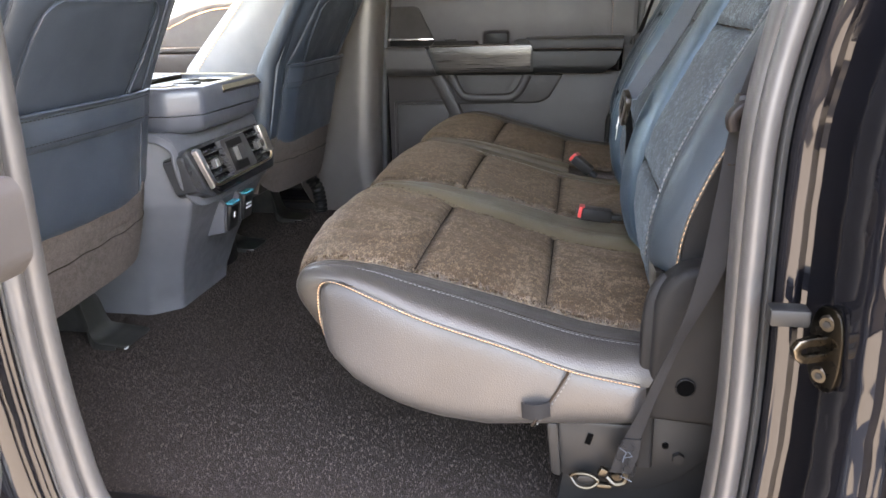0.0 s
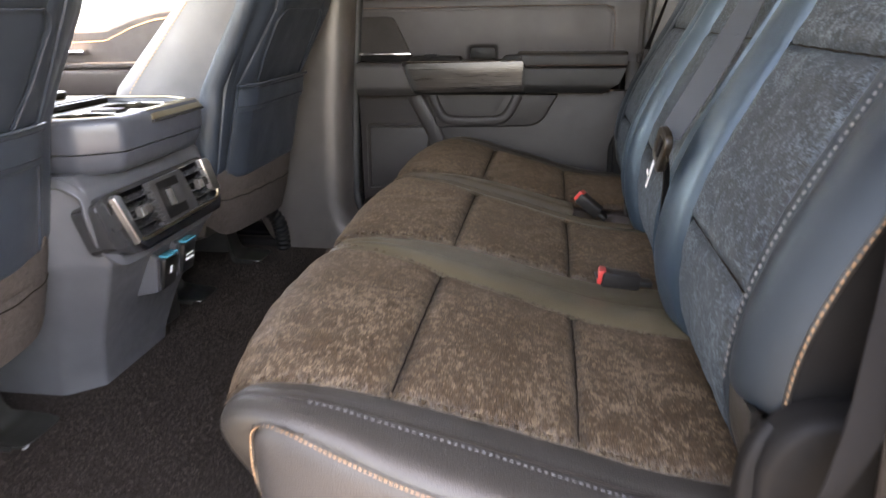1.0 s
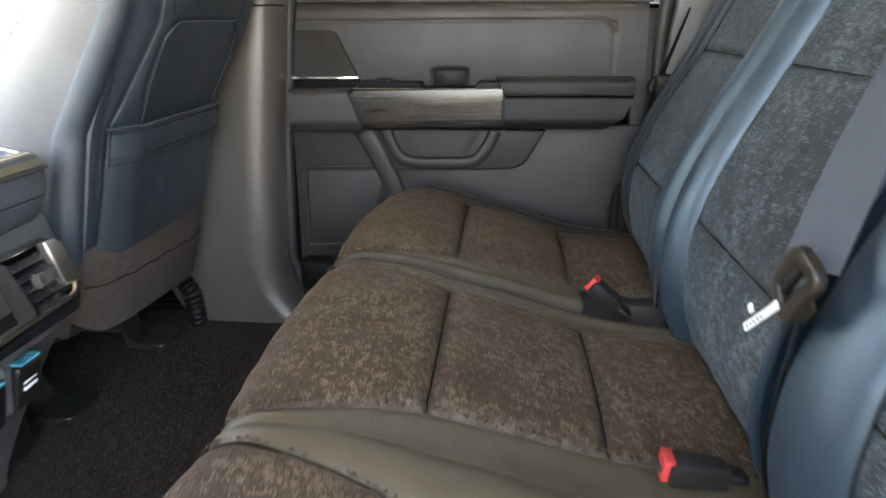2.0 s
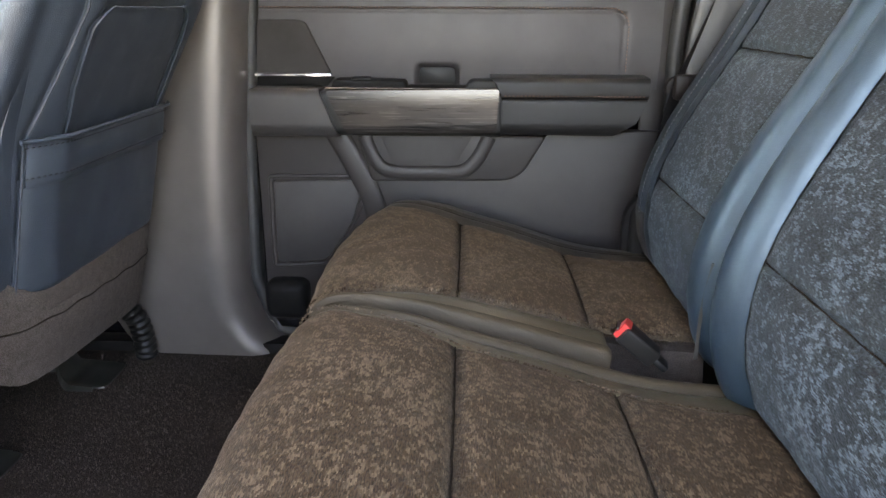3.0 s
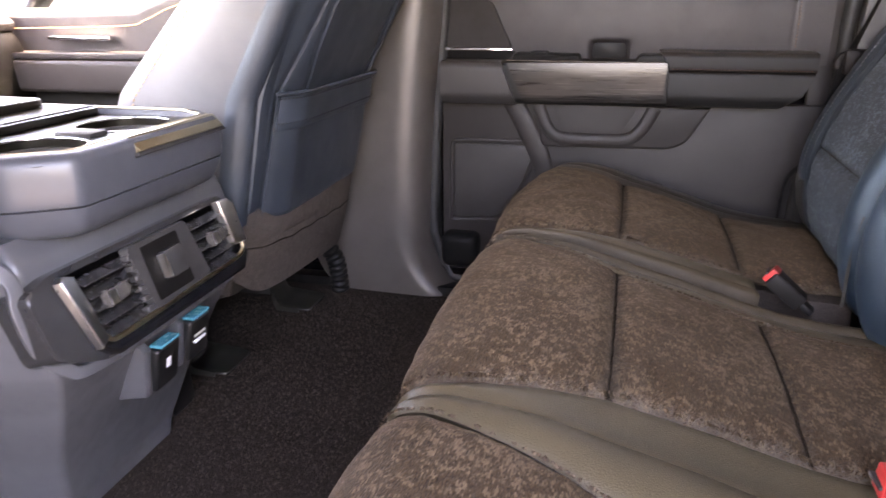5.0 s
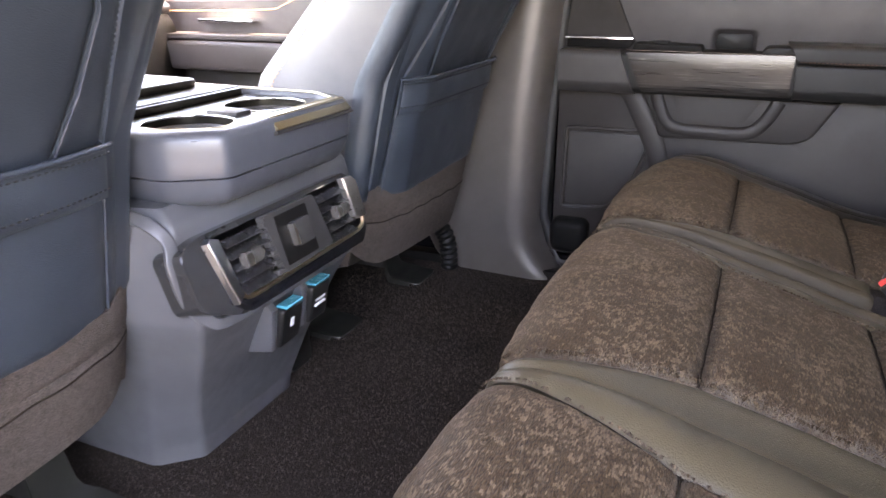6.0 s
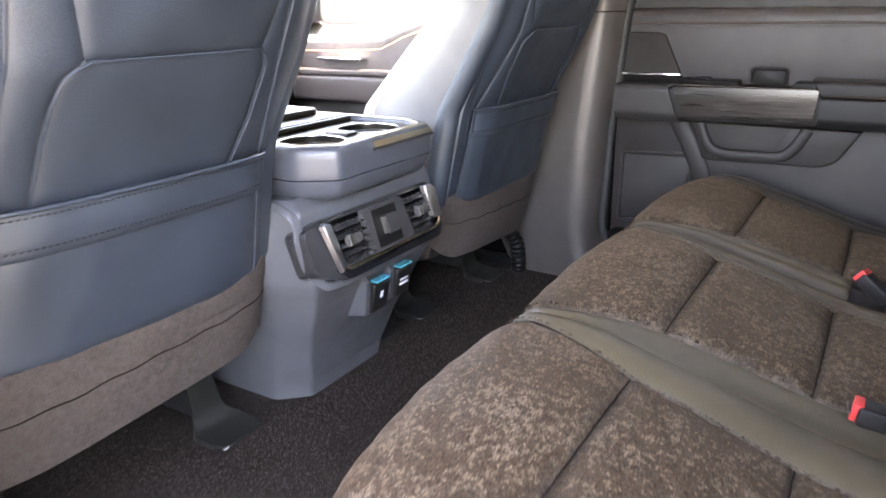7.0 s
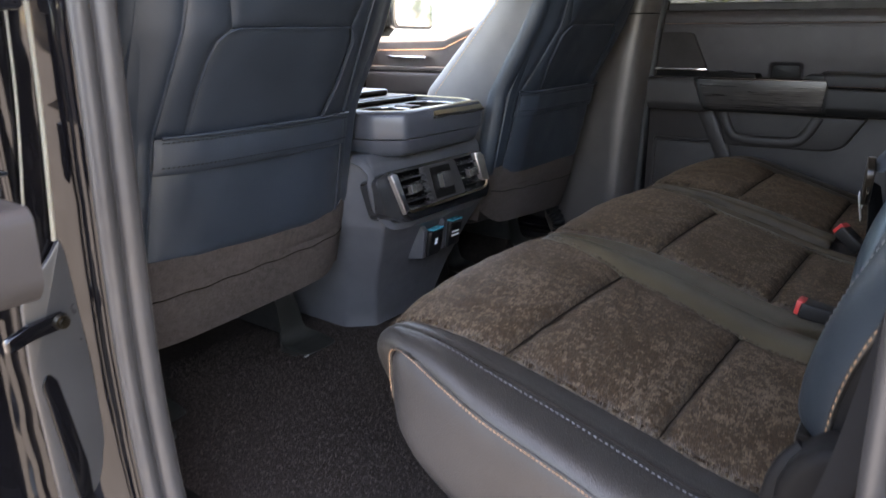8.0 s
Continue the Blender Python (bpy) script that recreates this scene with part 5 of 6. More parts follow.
def seat_foot():
    t = thing("seat_bracket", (0.25, 0.82, 0.0), "black pressed steel bracket bolted under the bench", "seat bracket")
    slab("plate", rounded([(0.182, 0.148), (0.290, 0.148), (0.284, 0.07), (0.225, 0.058), (0.190, 0.075)], 0.012), "y", 0.818, 0.826, M_BLACK, t, 0.003)
    slab("flange", rounded([(0.176, 0.150), (0.190, 0.150), (0.196, 0.075), (0.184, 0.078)], 0.004), "y", 0.806, 0.828, M_BLACK, t, 0.003)
    slab("floor_plate", rounded([(0.215, 0.078), (0.255, 0.050), (0.300, 0.048), (0.345, 0.075), (0.385, 0.125), (0.395, 0.155), (0.29, 0.155)], [0.01, 0.02, 0.02, 0.03, 0.02, 0.005, 0.005]), "y", 0.828, 0.838, M_BLACK, t, 0.004)
    # black bar painted for the slot's shade
    box("slot", (0.224, 0.8155, 0.118), (0.231, 0.8175, 0.133), M_HOLE_SHADE, t, 0.0008, turn=pose(0, 0, 0, 0, 15, 0))
    sweep("hook", spline([(0.207, 0.806, 0.078), (0.216, 0.800, 0.070), (0.230, 0.798, 0.070), (0.240, 0.800, 0.078), (0.230, 0.802, 0.085), (0.214, 0.804, 0.084), (0.207, 0.806, 0.078)], 50), circle(0.0024, 8), M_ZINC, t, up=(0, 1, 0))
    slab("hook_plate", rounded([(0.214, 0.074), (0.234, 0.073), (0.236, 0.083), (0.216, 0.083)], 0.004), "y", 0.801, 0.806, M_BLACK, t, 0.001)
    box("clip", (0.238, 0.796, 0.070), (0.256, 0.804, 0.077), M_ZINC, t, 0.002)
    box("clip", (0.240, 0.797, 0.086), (0.250, 0.804, 0.098), M_ZINC, t, 0.002, turn=pose(0, 0, 0, 0, 25, 0))
    # black disc painted for the shade in the bracket's hole
    bm = bmesh.new()
    bmesh.ops.create_cone(bm, cap_ends=True, segments=16, radius1=0.004, radius2=0.004, depth=0.003, matrix=pose(0.318, 0.8275, 0.118, 90, 0, 0))
    part("hole", bm, M_HOLE_SHADE, t)
    for x, z in ((0.262, 0.080), (0.334, 0.103)):
        bm = bmesh.new()
        bmesh.ops.create_cone(bm, cap_ends=True, segments=6, radius1=0.008, radius2=0.007, depth=0.008, matrix=pose(x, 0.812 if x < 0.3 else 0.826, z, 90, 0, 0))
        part("bolt", bm, M_ZINC if x < 0.3 else M_BLACK, t)
    slab("leg", rounded([(0.19, 0.0), (0.38, 0.0), (0.38, 0.10), (0.26, 0.075), (0.20, 0.078)], 0.01), "y", 0.840, 0.86, M_BLACK, t, 0.003)


seat_foot()


def ribbon(name, pts, widths, sides, mat, parent, th=0.0014, label=""):
    """A strip of webbing through points, with its width and the direction of its width at each."""
    n = 90
    p = spline(pts, n)
    k = np.linspace(0, 1, len(pts))
    w = np.interp(np.linspace(0, 1, n), k, widths)
    s = np.stack([np.interp(np.linspace(0, 1, n), k, [q[j] for q in sides]) for j in range(3)], 1)
    s /= np.linalg.norm(s, axis=1, keepdims=True)
    c = np.linspace(-0.5, 0.5, 7)
    P = p[:, None] + s[:, None] * (w[:, None] * c[None])[..., None]
    return shell(name, P, mat, parent, th, label)


def lap_belt(flipped=False):
    PLACING[0] = flip if flipped else None
    t = thing("seat_belt", (0.275, 2 * CY - 0.79 if flipped else 0.79, 0.10), "black woven seat belt hanging slack from its guide to the floor", "seat belt", "rear belts")
    ribbon("webbing", [(0.402, 0.80, 0.66), (0.374, 0.792, 0.56), (0.362, 0.786, 0.505), (0.352, 0.774, 0.43), (0.333, 0.766, 0.345), (0.303, 0.770, 0.255), (0.281, 0.786, 0.170), (0.270, 0.794, 0.130)],
           [0.044, 0.042, 0.036, 0.036, 0.026, 0.013, 0.012, 0.020], [(0.3, -1, 0), (0.6, -1, 0), (1, -0.4, 0.1), (1, -0.25, 0.25), (1, -0.1, 0.45), (1, 0.4, 0.4), (0.8, -0.5, 0.2), (1, -0.2, 0.1)], M_BELT, t, label="black woven webbing")
    ribbon("sewn_end", [(0.275, 0.788, 0.148), (0.270, 0.788, 0.124), (0.264, 0.790, 0.100)], [0.020, 0.026, 0.024], [(1, -0.2, 0.15)] * 3, M_BELT, t, 0.005, "doubled and sewn end of the webbing")
    rng = random.Random(8)
    for k in range(14):
        x0, z0 = 0.262 + 0.016 * rng.random(), 0.100 + 0.045 * rng.random()
        tube("loose_thread", [(x0, 0.7865, z0), (x0 + rng.uniform(-0.006, 0.006), 0.783, z0 - 0.004), (x0 + rng.uniform(-0.009, 0.009), 0.781, z0 + rng.uniform(-0.010, 0.004))], 0.0006, M_BELT if k % 4 else M_BELT_GREY, t, n=5)
    sweep("anchor", spline([(0.250, 0.800, 0.086), (0.260, 0.796, 0.080), (0.272, 0.796, 0.086), (0.268, 0.798, 0.102)], 24), circle(0.0036, 8), M_ZINC, t, up=(0, 1, 0))
    g = thing("belt_guide", (0.345, 2 * CY - 0.80 if flipped else 0.80, 0.50), "brown plastic belt guide on the backrest edge", "belt guide")
    P = spline([(0.384, 0.790, 0.522), (0.368, 0.784, 0.530), (0.354, 0.782, 0.529), (0.345, 0.782, 0.519), (0.347, 0.783, 0.507)], 40)
    sweep("hook", P, rounded([(-0.005, -0.009), (0.005, -0.009), (0.005, 0.009), (-0.005, 0.009)], 0.003), M_GUIDE, g, up=(0, 1, 0))
    box("foot", (0.350, 0.792, 0.498), (0.390, 0.812, 0.540), M_GUIDE, g, 0.006)
    stitches("belt_seam", [(0.344, 0.7765, 0.474), (0.370, 0.770, 0.476)], M_SEAM, t, 0.004, 0.001, 0.0012, 0.001, (0, -1, 0))
    PLACING[0] = None


M_GUIDE = moulded("guide_plastic", (0.009, 0.0065, 0.006), 0.5, spec=0.2)
lap_belt()
lap_belt(True)


def middle_belt():
    t = thing("seat_belt", (0.29, 1.31, 0.27), "black shoulder belt with its steel tongue hanging on the middle backrest", "seat belt", "rear belts")
    ribbon("webbing", [(0.465, 1.43, 0.80), (0.412, 1.388, 0.68), (0.372, 1.352, 0.61), (0.335, 1.322, 0.55), (0.302, 1.285, 0.505), (0.279, 1.256, 0.475)], [0.046] * 6, [(-0.2, 0.9, -0.35), (-0.35, 0.88, -0.28), (-0.5, 0.82, -0.16), (-0.58, 0.80, -0.08), (-0.58, 0.80, -0.08), (-0.5, 0.85, -0.15)], M_BELT_GREY, t, label="black woven webbing painted grey as under sky light")
    ribbon("lower_webbing", [(0.280, 1.262, 0.462), (0.286, 1.280, 0.42), (0.290, 1.298, 0.36), (0.294, 1.312, 0.30), (0.304, 1.322, 0.25)], [0.044, 0.036, 0.030, 0.030, 0.030], [(0.3, 1, -0.4), (0.4, 1, -0.2), (0.6, 1, 0), (0.7, 1, 0), (0.7, 1, 0)], M_BELT, t, label="black webbing")
    m = pose(0.274, 1.262, 0.464, -52, 0, 8)
    def place(P):
        return np.array([tuple(m @ Vector(q)) for q in P])
    PLACING[0] = place
    o = np.array(rounded([(-0.026, -0.014), (0.026, -0.014), (0.020, 0.014), (-0.020, 0.014)], 0.008))
    tn = sweep("tongue", np.array([(0.0, p[0], p[1]) for p in o]), rounded([(-0.006, -0.0045), (0.006, -0.0045), (0.006, 0.0045), (-0.006, 0.0045)], 0.002), M_SATIN_DARK, t, closed=True, up=(1, 0, 0), label="bronze black plastic belt tongue frame")
    slab("cross_bar", rounded([(-0.020, 0.000), (0.020, 0.000), (0.018, 0.012), (-0.018, 0.012)], 0.003), "x", -0.0035, 0.0035, M_BLACK, tn, 0.001, 1)
    slab("blade", rounded([(-0.011, -0.014), (0.011, -0.014), (0.010, -0.030), (-0.010, -0.030)], 0.004), "x", -0.0012, 0.0012, M_ZINC, tn, 0.0004, 1, "steel blade")
    PLACING[0] = None
    # paper tag by the tongue: three flat pieces placed to fit the camera's view
    slab("tag", [(1.330, 0.402), (1.291, 0.431), (1.286, 0.4265), (1.324, 0.398)], "x", 0.2655, 0.2665, M_LABEL, tn, 0.0, 1, "small white paper tag with grey bars")
    slab("tag", [(1.289, 0.4325), (1.271, 0.447), (1.265, 0.4425), (1.284, 0.428)], "x", 0.2655, 0.2665, M_LABEL, tn, 0.0, 1, "small white paper tag")
    slab("tag", [(1.325, 0.4205), (1.319, 0.4255), (1.313, 0.4205), (1.319, 0.416)], "x", 0.2655, 0.2665, M_LABEL, tn, 0.0, 1, "small white paper tag")
    for k in range(5):
        y, z = 1.3215 - 0.0064 * k, 0.4045 + 0.0048 * k
        slab("bar", [(y, z), (y - 0.0032, z + 0.0024), (y - 0.0046, z + 0.0010), (y - 0.0014, z - 0.0014)], "x", 0.2648, 0.2654, M_THREAD, tn, 0.0, 1)


M_SATIN_DARK = simple("bronze_plastic", (0.014, 0.0105, 0.007), 0.34)
middle_belt()


M_BUCKLE = moulded("buckle_plastic", (0.010, 0.0088, 0.008), 0.5, spec=0.3)


def buckle(name_label, x, y, z, yaw, pitch, length):
    t = thing("belt_buckle", (x, y, z), name_label, "belt buckle", "belt buckles")
    m = pose(x, y, z, 0, pitch, yaw)
    def place(P):
        return np.array([tuple(m @ Vector(q)) for q in P])
    PLACING[0] = place
    slab("body", rounded([(0.0, -0.016), (length, -0.013), (length, 0.011), (0.0, 0.0145)], 0.004), "z", -0.012, 0.011, M_BUCKLE, t, 0.004, 3)
    slab("button", rounded([(-0.006, -0.0125), (0.005, -0.0125), (0.007, 0.0125), (-0.003, 0.0125)], 0.002), "z", -0.009, 0.0115, M_RED, t, 0.0015, 2, "red release button")
    box("slot", (-0.0080, -0.011, -0.001), (-0.002, 0.011, 0.002), M_RUBBER_DARK, t, 0.0004)
    box("stalk", (length - 0.005, -0.011, -0.005), (length + 0.018, 0.010, 0.004), M_BLACK, t, 0.003)
    PLACING[0] = None


buckle("black belt buckle with a red button lying on the bench", 0.212, 1.322, 0.268, 4, 8, 0.055)
buckle("black belt buckle with a red button in the split", 0.196, 1.746, 0.280, -14, 38, 0.052)


def belt_stalk():
    t = thing("belt_strap", (0.295, 1.752, 0.25), "grey plastic belt stalk standing in the backrest split", "belt stalk")
    ribbon("strap", [(0.292, 1.735, 0.37), (0.288, 1.742, 0.31), (0.290, 1.748, 0.245)], [0.012, 0.018, 0.022], [(0.4, 1, 0)] * 3, M_LEATHER, t, 0.004)


belt_stalk()
# ---- front seats ----
def front_seat(flipped):
    # the far seat is slid further back than the near one
    slid = 0.066 if flipped else 0.0
    drop = 0.050 if flipped else 0.055
    PLACING[0] = lambda P: P + np.array([slid, 0, 0])
    yc = 2 * CY - 1.03 if flipped else 1.03
    t = thing("front_seat", (-0.85, yc, 0.0), "blue black leather front seat with map pocket, slid further back" if flipped else "blue black leather front seat with map pocket and carpet skirt", "car seat", "front seats")
    L, R = 0.797, 1.268 if flipped else 1.306

    def base_x(z):
        return np.interp(z, [0.10, 0.30, 0.49, 0.64, 0.80, 0.86], [-0.640, -0.592, -0.553, -0.472, -0.408, -0.395])

    def surf(Y, Z):
        e = np.abs((Y - (L + R) / 2) / ((R - L) / 2))
        if flipped:
            return base_x(Z) - drop * np.clip((e - 0.62) / 0.38, 0, 1.2) ** 1.2
        return base_x(Z) - drop * e ** 4

    def piece(name, z0, z1, yl, yr, mat, nu=40, nv=40, depth=0.004, soft=0.006, lift=0.0, puff=0.0, th=0.006, label=""):
        U, V = np.meshgrid(np.linspace(0, 1, nu), np.linspace(0, 1, nv), indexing="ij")
        Z = z0 + (z1 - z0) * U
        a, b = yl(Z), yr(Z)
        Y = a + (b - a) * V
        X = surf(Y, Z)
        du = np.minimum(U, 1 - U) * (z1 - z0)
        dv = np.minimum(V, 1 - V) * np.abs(b - a)
        h = lift - depth * np.maximum(np.exp(-du / soft), np.exp(-dv / soft)) + puff * np.sin(np.pi * V) * np.sin(np.pi * U)
        h = h + 0.0012 * np.sin(Z * 31 + 2 * np.sin(Y * 17)) * np.sin(Y * 37)
        P = np.stack([X + h * 0.94, Y, Z - h * 0.33], -1)
        P = P[:, ::-1]
        if flipped:
            P = flip(P)[:, ::-1]
        return shell(name, P, mat, t, th, label)

    def const(v):
        return lambda Z: np.full_like(np.asarray(Z, float), v)

    pl = keyed([0.29, 0.49, 0.64, 0.72, 0.82], [0.846, 0.856, 0.868, 0.868, 0.872])
    pr = keyed([0.29, 0.49, 0.56, 0.64, 0.72, 0.82], [1.246, 1.240, 1.226, 1.214, 1.222, 1.210])
    if flipped:
        pr = keyed([0.29, 0.49, 0.56, 0.64, 0.72, 0.82], [1.228, 1.222, 1.212, 1.204, 1.212, 1.204])
    il = keyed([0.49, 0.56, 0.60, 0.625, 0.642, 0.70, 0.82], [0.902, 0.905, 0.910, 0.918, 0.940, 0.925, 0.915])
    ir = keyed([0.49, 0.55, 0.62, 0.642, 0.70, 0.82], [1.172, 1.186, 1.190, 1.176, 1.196, 1.192])
    piece("outer_bolster", 0.296, 0.82, const(L), pl, M_SEAT_BACK, 60, 16)
    piece("outer_strip", 0.49, 0.82, pl, il, M_SEAT_BACK, 50, 14)
    piece("centre_panel", 0.485, 0.642, il, ir, M_SEAT_BACK, 40, 50, lift=-0.002)
    piece("upper_panel", 0.642, 0.82, il, ir, M_SEAT_BACK, 40, 40, puff=0.012)
    piece("inner_strip", 0.49, 0.82, ir, pr, M_SEAT_BACK, 50, 14)
    # the inner bolster rolls round the corner on to the pale side
    rows = []
    for z in np.linspace(0.296, 0.82, 60):
        y0 = float(pr(z))
        x_edge = float(base_x(z)) - drop
        ys0 = np.linspace(y0, R - 0.024, 4)
        pts = [(float(surf(np.array(y), np.array(z))) - (0.004 if k == 0 else 0.0), y) for k, y in enumerate(ys0)]
        pts += [(x_edge + 0.012, R - 0.006), (x_edge - 0.002, R + 0.006), (x_edge - 0.018, R + 0.0095), (x_edge - 0.030, R + 0.008)]
        rows.append([(x, y, z) for x, y in spline(pts, 28)])
    P = np.array(rows)[:, ::-1]
    if flipped:
        P = flip(P)[:, ::-1]
    shell("inner_bolster", P, M_SEAT_BACK, t, 0.005)
    piece("lower_panel", 0.296, 0.446, pl, pr, M_SEAT_BACK, 40, 60, lift=0.002)
    piece("map_pocket", 0.440, 0.494, pl, pr, M_SEAT_BACK, 16, 60, depth=0.003, soft=0.004, lift=0.009, puff=0.003, th=0.010)

    def thread(name, pts, **kw):
        P = np.array(pts, float)
        if flipped:
            P = flip(P)
        stitches(name, P, M_SEAT_THREAD, t, **kw)

    ys = np.linspace(0.862, 1.236, 60)
    for z, lift in ((0.4865, 0.012), (0.4500, 0.0125)):
        zz = np.full(60, z)
        thread("pocket_stitching", np.stack([surf(ys, zz) + lift, ys, zz], 1), length=0.0045, gap=0.0028, r=0.0011, lift=0.0010, away=(1, 0, 0))
    zz = np.full(60, 0.4945)
    P = np.stack([surf(ys, zz) + 0.0125, ys, zz], 1)
    tube("pocket_piping", flip(P) if flipped else P, 0.0030, M_PIPING, t, n=8)
    zs = np.linspace(0.30, 0.80, 80)
    for fn in (pl, pr):
        yy = fn(zs)
        P = np.stack([surf(yy, zs) + 0.0008, yy, zs], 1)
        if flipped:
            P = flip(P)
        tube("piping", P, 0.0017, M_PIPING, t, n=6)
        stitches("seam_stitching", P[20:] + np.array([0.0, (0.004 if flipped else -0.004), 0.0]), M_SEAT_STITCH, t, 0.003, 0.003, 0.0006, 0.0006, (1, 0, 0))
    arch = [(il(z), z) for z in np.linspace(0.495, 0.635, 24)] + [(y, 0.642) for y in np.linspace(0.948, 1.168, 24)] + [(ir(z), z) for z in np.linspace(0.635, 0.495, 24)]
    P = spline([(surf(np.array(float(y)), np.array(float(z))) + 0.0012, float(y), float(z)) for y, z in arch], 120)
    tube("panel_piping", flip(P) if flipped else P, 0.0014, M_PIPING, t, n=6)
    # sides of the backrest
    for nm, y, s in (("inner_side", R, 1), ("outer_side", L, -1)):
        zz = np.linspace(0.28, 0.84, 60)
        xb = base_x(zz) - drop + 0.002
        xf = np.interp(zz, [0.28, 0.40, 0.49, 0.585, 0.69, 0.84], [-0.80, -0.775, -0.737, -0.648, -0.548, -0.50]) - (0.084 if flipped else 0.0)
        V = np.linspace(0, 1, 30)
        P = np.stack([np.stack([xb + (xf - xb) * v, np.full(60, y) + s * (0.012 * np.sin(np.pi * min(1, v * 1.15)) - 0.05 * max(0, v - 0.82) ** 2 * 14), zz], 1) for v in V], 1)
        k = 3
        A, B = P[:, :k + 1], P[:, k:]
        if s > 0:
            A, B = A[:, ::-1], B[:, ::-1]
        if flipped:
            A, B = flip(A)[:, ::-1], flip(B)[:, ::-1]
        if s < 0:
            shell(nm + "_border", A[:, ::-1], M_SEAT_BACK, t, 0.004)
        shell(nm, B[:, ::-1], M_SEAT_GREY, t, 0.004, "pale grey leather side")
        st = np.stack([xb + (xf - xb) * 0.80, np.full(60, y) + s * 0.0085, zz], 1)
        sd = s
        if flipped:
            st, sd = flip(st), -s
        stitches("side_stitching", st, M_ORANGE, t, 0.0055, 0.003, 0.0011, 0.0016, (0, sd, 0), "tan stitching")
    # front face and core
    prof = [(-0.62, 0.30), (-0.58, 0.49), (-0.50, 0.66), (-0.43, 0.83), (-0.49, 0.86), (-0.53, 0.80), (-0.60, 0.66), (-0.71, 0.50), (-0.77, 0.36), (-0.80, 0.30)]
    a, b = (L + 0.012, R - 0.012)
    if flipped:
        a, b = 2 * CY - b, 2 * CY - a
    slab("backrest_core", rounded(prof, 0.02), "y", a, b, M_SEAT_BACK, t, 0.015)
    slab("seat_cushion", rounded([(-1.22, 0.14), (-0.66, 0.16), (-0.66, 0.33), (-0.85, 0.31), (-1.20, 0.36), (-1.27, 0.30)], 0.04), "y", a - 0.01, b + 0.01, M_LEATHER, t, 0.03, 4)
    # carpet skirt
    U, V = np.meshgrid(np.linspace(0, 1, 30), np.linspace(0, 1, 60), indexing="ij")
    Y = (L + 0.010) + (R - L - 0.016) * V
    zb = 0.140 + 0.030 * V + 0.035 * np.clip((V - 0.86) / 0.14, 0, 1) ** 2
    zt = 0.300 + 0.005 * V + 0.055 * np.clip((V - 0.88) / 0.12, 0, 1) ** 2
    Z = zb + (zt - zb) * U
    e = np.abs((Y - (L + R) / 2) / ((R - L) / 2))
    X = base_x(Z) - 0.050 * e ** 5 - 0.003 + 0.004 * np.sin(U * np.pi) - 0.004 * np.exp(-np.abs(Z - (0.245 + 0.02 * V)) / 0.003)
    P = np.stack([X, Y, Z], -1)[:, ::-1]
    if flipped:
        P = flip(P)[:, ::-1]
    skirt = shell("skirt", P, M_SKIRT, t, 0.006, "brown grey carpet skirt")
    vv = np.linspace(0.02, 0.97, 60)
    yy = (L + 0.010) + (R - L - 0.016) * vv
    fz = 0.232 + 0.022 * vv + 0.0015 * np.sin(vv * 40)
    fe = np.abs((yy - (L + R) / 2) / ((R - L) / 2))
    fold = np.stack([base_x(fz) - 0.050 * fe ** 5 + 0.0005, yy, fz], 1)
    tube("fold_seam", flip(fold) if flipped else fold, 0.0014, M_SEAM, skirt, n=6)
    zz = np.linspace(0.175, 0.33, 12)
    W = np.stack([np.stack([base_x(zz) - 0.045 - 0.16 * q, np.full(12, R - 0.012) + 0.004 * math.sin(3 * q), zz + 0.02 * q], 1) for q in np.linspace(0, 1, 10)], 1)
    if flipped:
        W = flip(W)[:, ::-1]
    shell("skirt_side", W, M_SKIRT, t, 0.005)
    # rail foot covers, fixed to the floor
    PLACING[0] = None
    for k, (yc0, xs0) in enumerate(((1.812, 0.0), (2.098, 0.026)) if flipped else ((1.223, 0.0), (0.860, 0.0))):
        prof = spline([(-0.756, 0.112), (-0.744, 0.086), (-0.736, 0.056), (-0.728, 0.030), (-0.712, 0.012), (-0.682, 0.008), (-0.650, 0.006)], 40)
        half = np.interp(np.linspace(0, 1, 40), [0, 0.2, 0.4, 0.52, 0.66, 0.95, 1.0], [0.024, 0.026, 0.028, 0.034, 0.046, 0.046, 0.042])
        V = np.linspace(-1, 1, 17)
        P = np.stack([np.stack([prof[:, 0] + xs0, yc0 + half * v, prof[:, 1] - 0.010 * np.abs(v) ** 3 * np.clip((prof[:, 1] - 0.012) / 0.02, 0, 1) + 0.003 * np.abs(v) ** 6], 1) for v in V], 1)
        rc = shell("rail_cover", P, M_FOOT, t, 0.003, "dark grey metal rail foot")
        for sd in (-1, 1):
            e = P[6:36, 0 if sd < 0 else -1]
            W = np.stack([e + np.array([-0.004 * q, 0.001 * sd * q, -0.016 * q]) for q in np.linspace(0, 1, 4)], 1)
            W[..., 2] = np.maximum(W[..., 2], 0.001)
            shell("flange", W if sd < 0 else W[:, ::-1], M_FOOT, rc, 0.002)
        if k == 0 and not flipped:
            # pale box painting the highlight on the toe's front corner
            box("toe_glint", (-0.655, yc0 - 0.043, 0.002), (-0.649, yc0 - 0.032, 0.007), M_TOE_GLINT, rc, 0.002, 2, "small pale highlight on the foot's corner")
        for yb in (yc0 - 0.010, yc0 + 0.012):
            bm = bmesh.new()
            bmesh.ops.create_cone(bm, cap_ends=True, segments=10, radius1=0.007, radius2=0.006, depth=0.016, matrix=pose(-0.742 + xs0, yb, 0.120, 0, 60, 0))
            part("bolt", bm, M_BLACK, t)
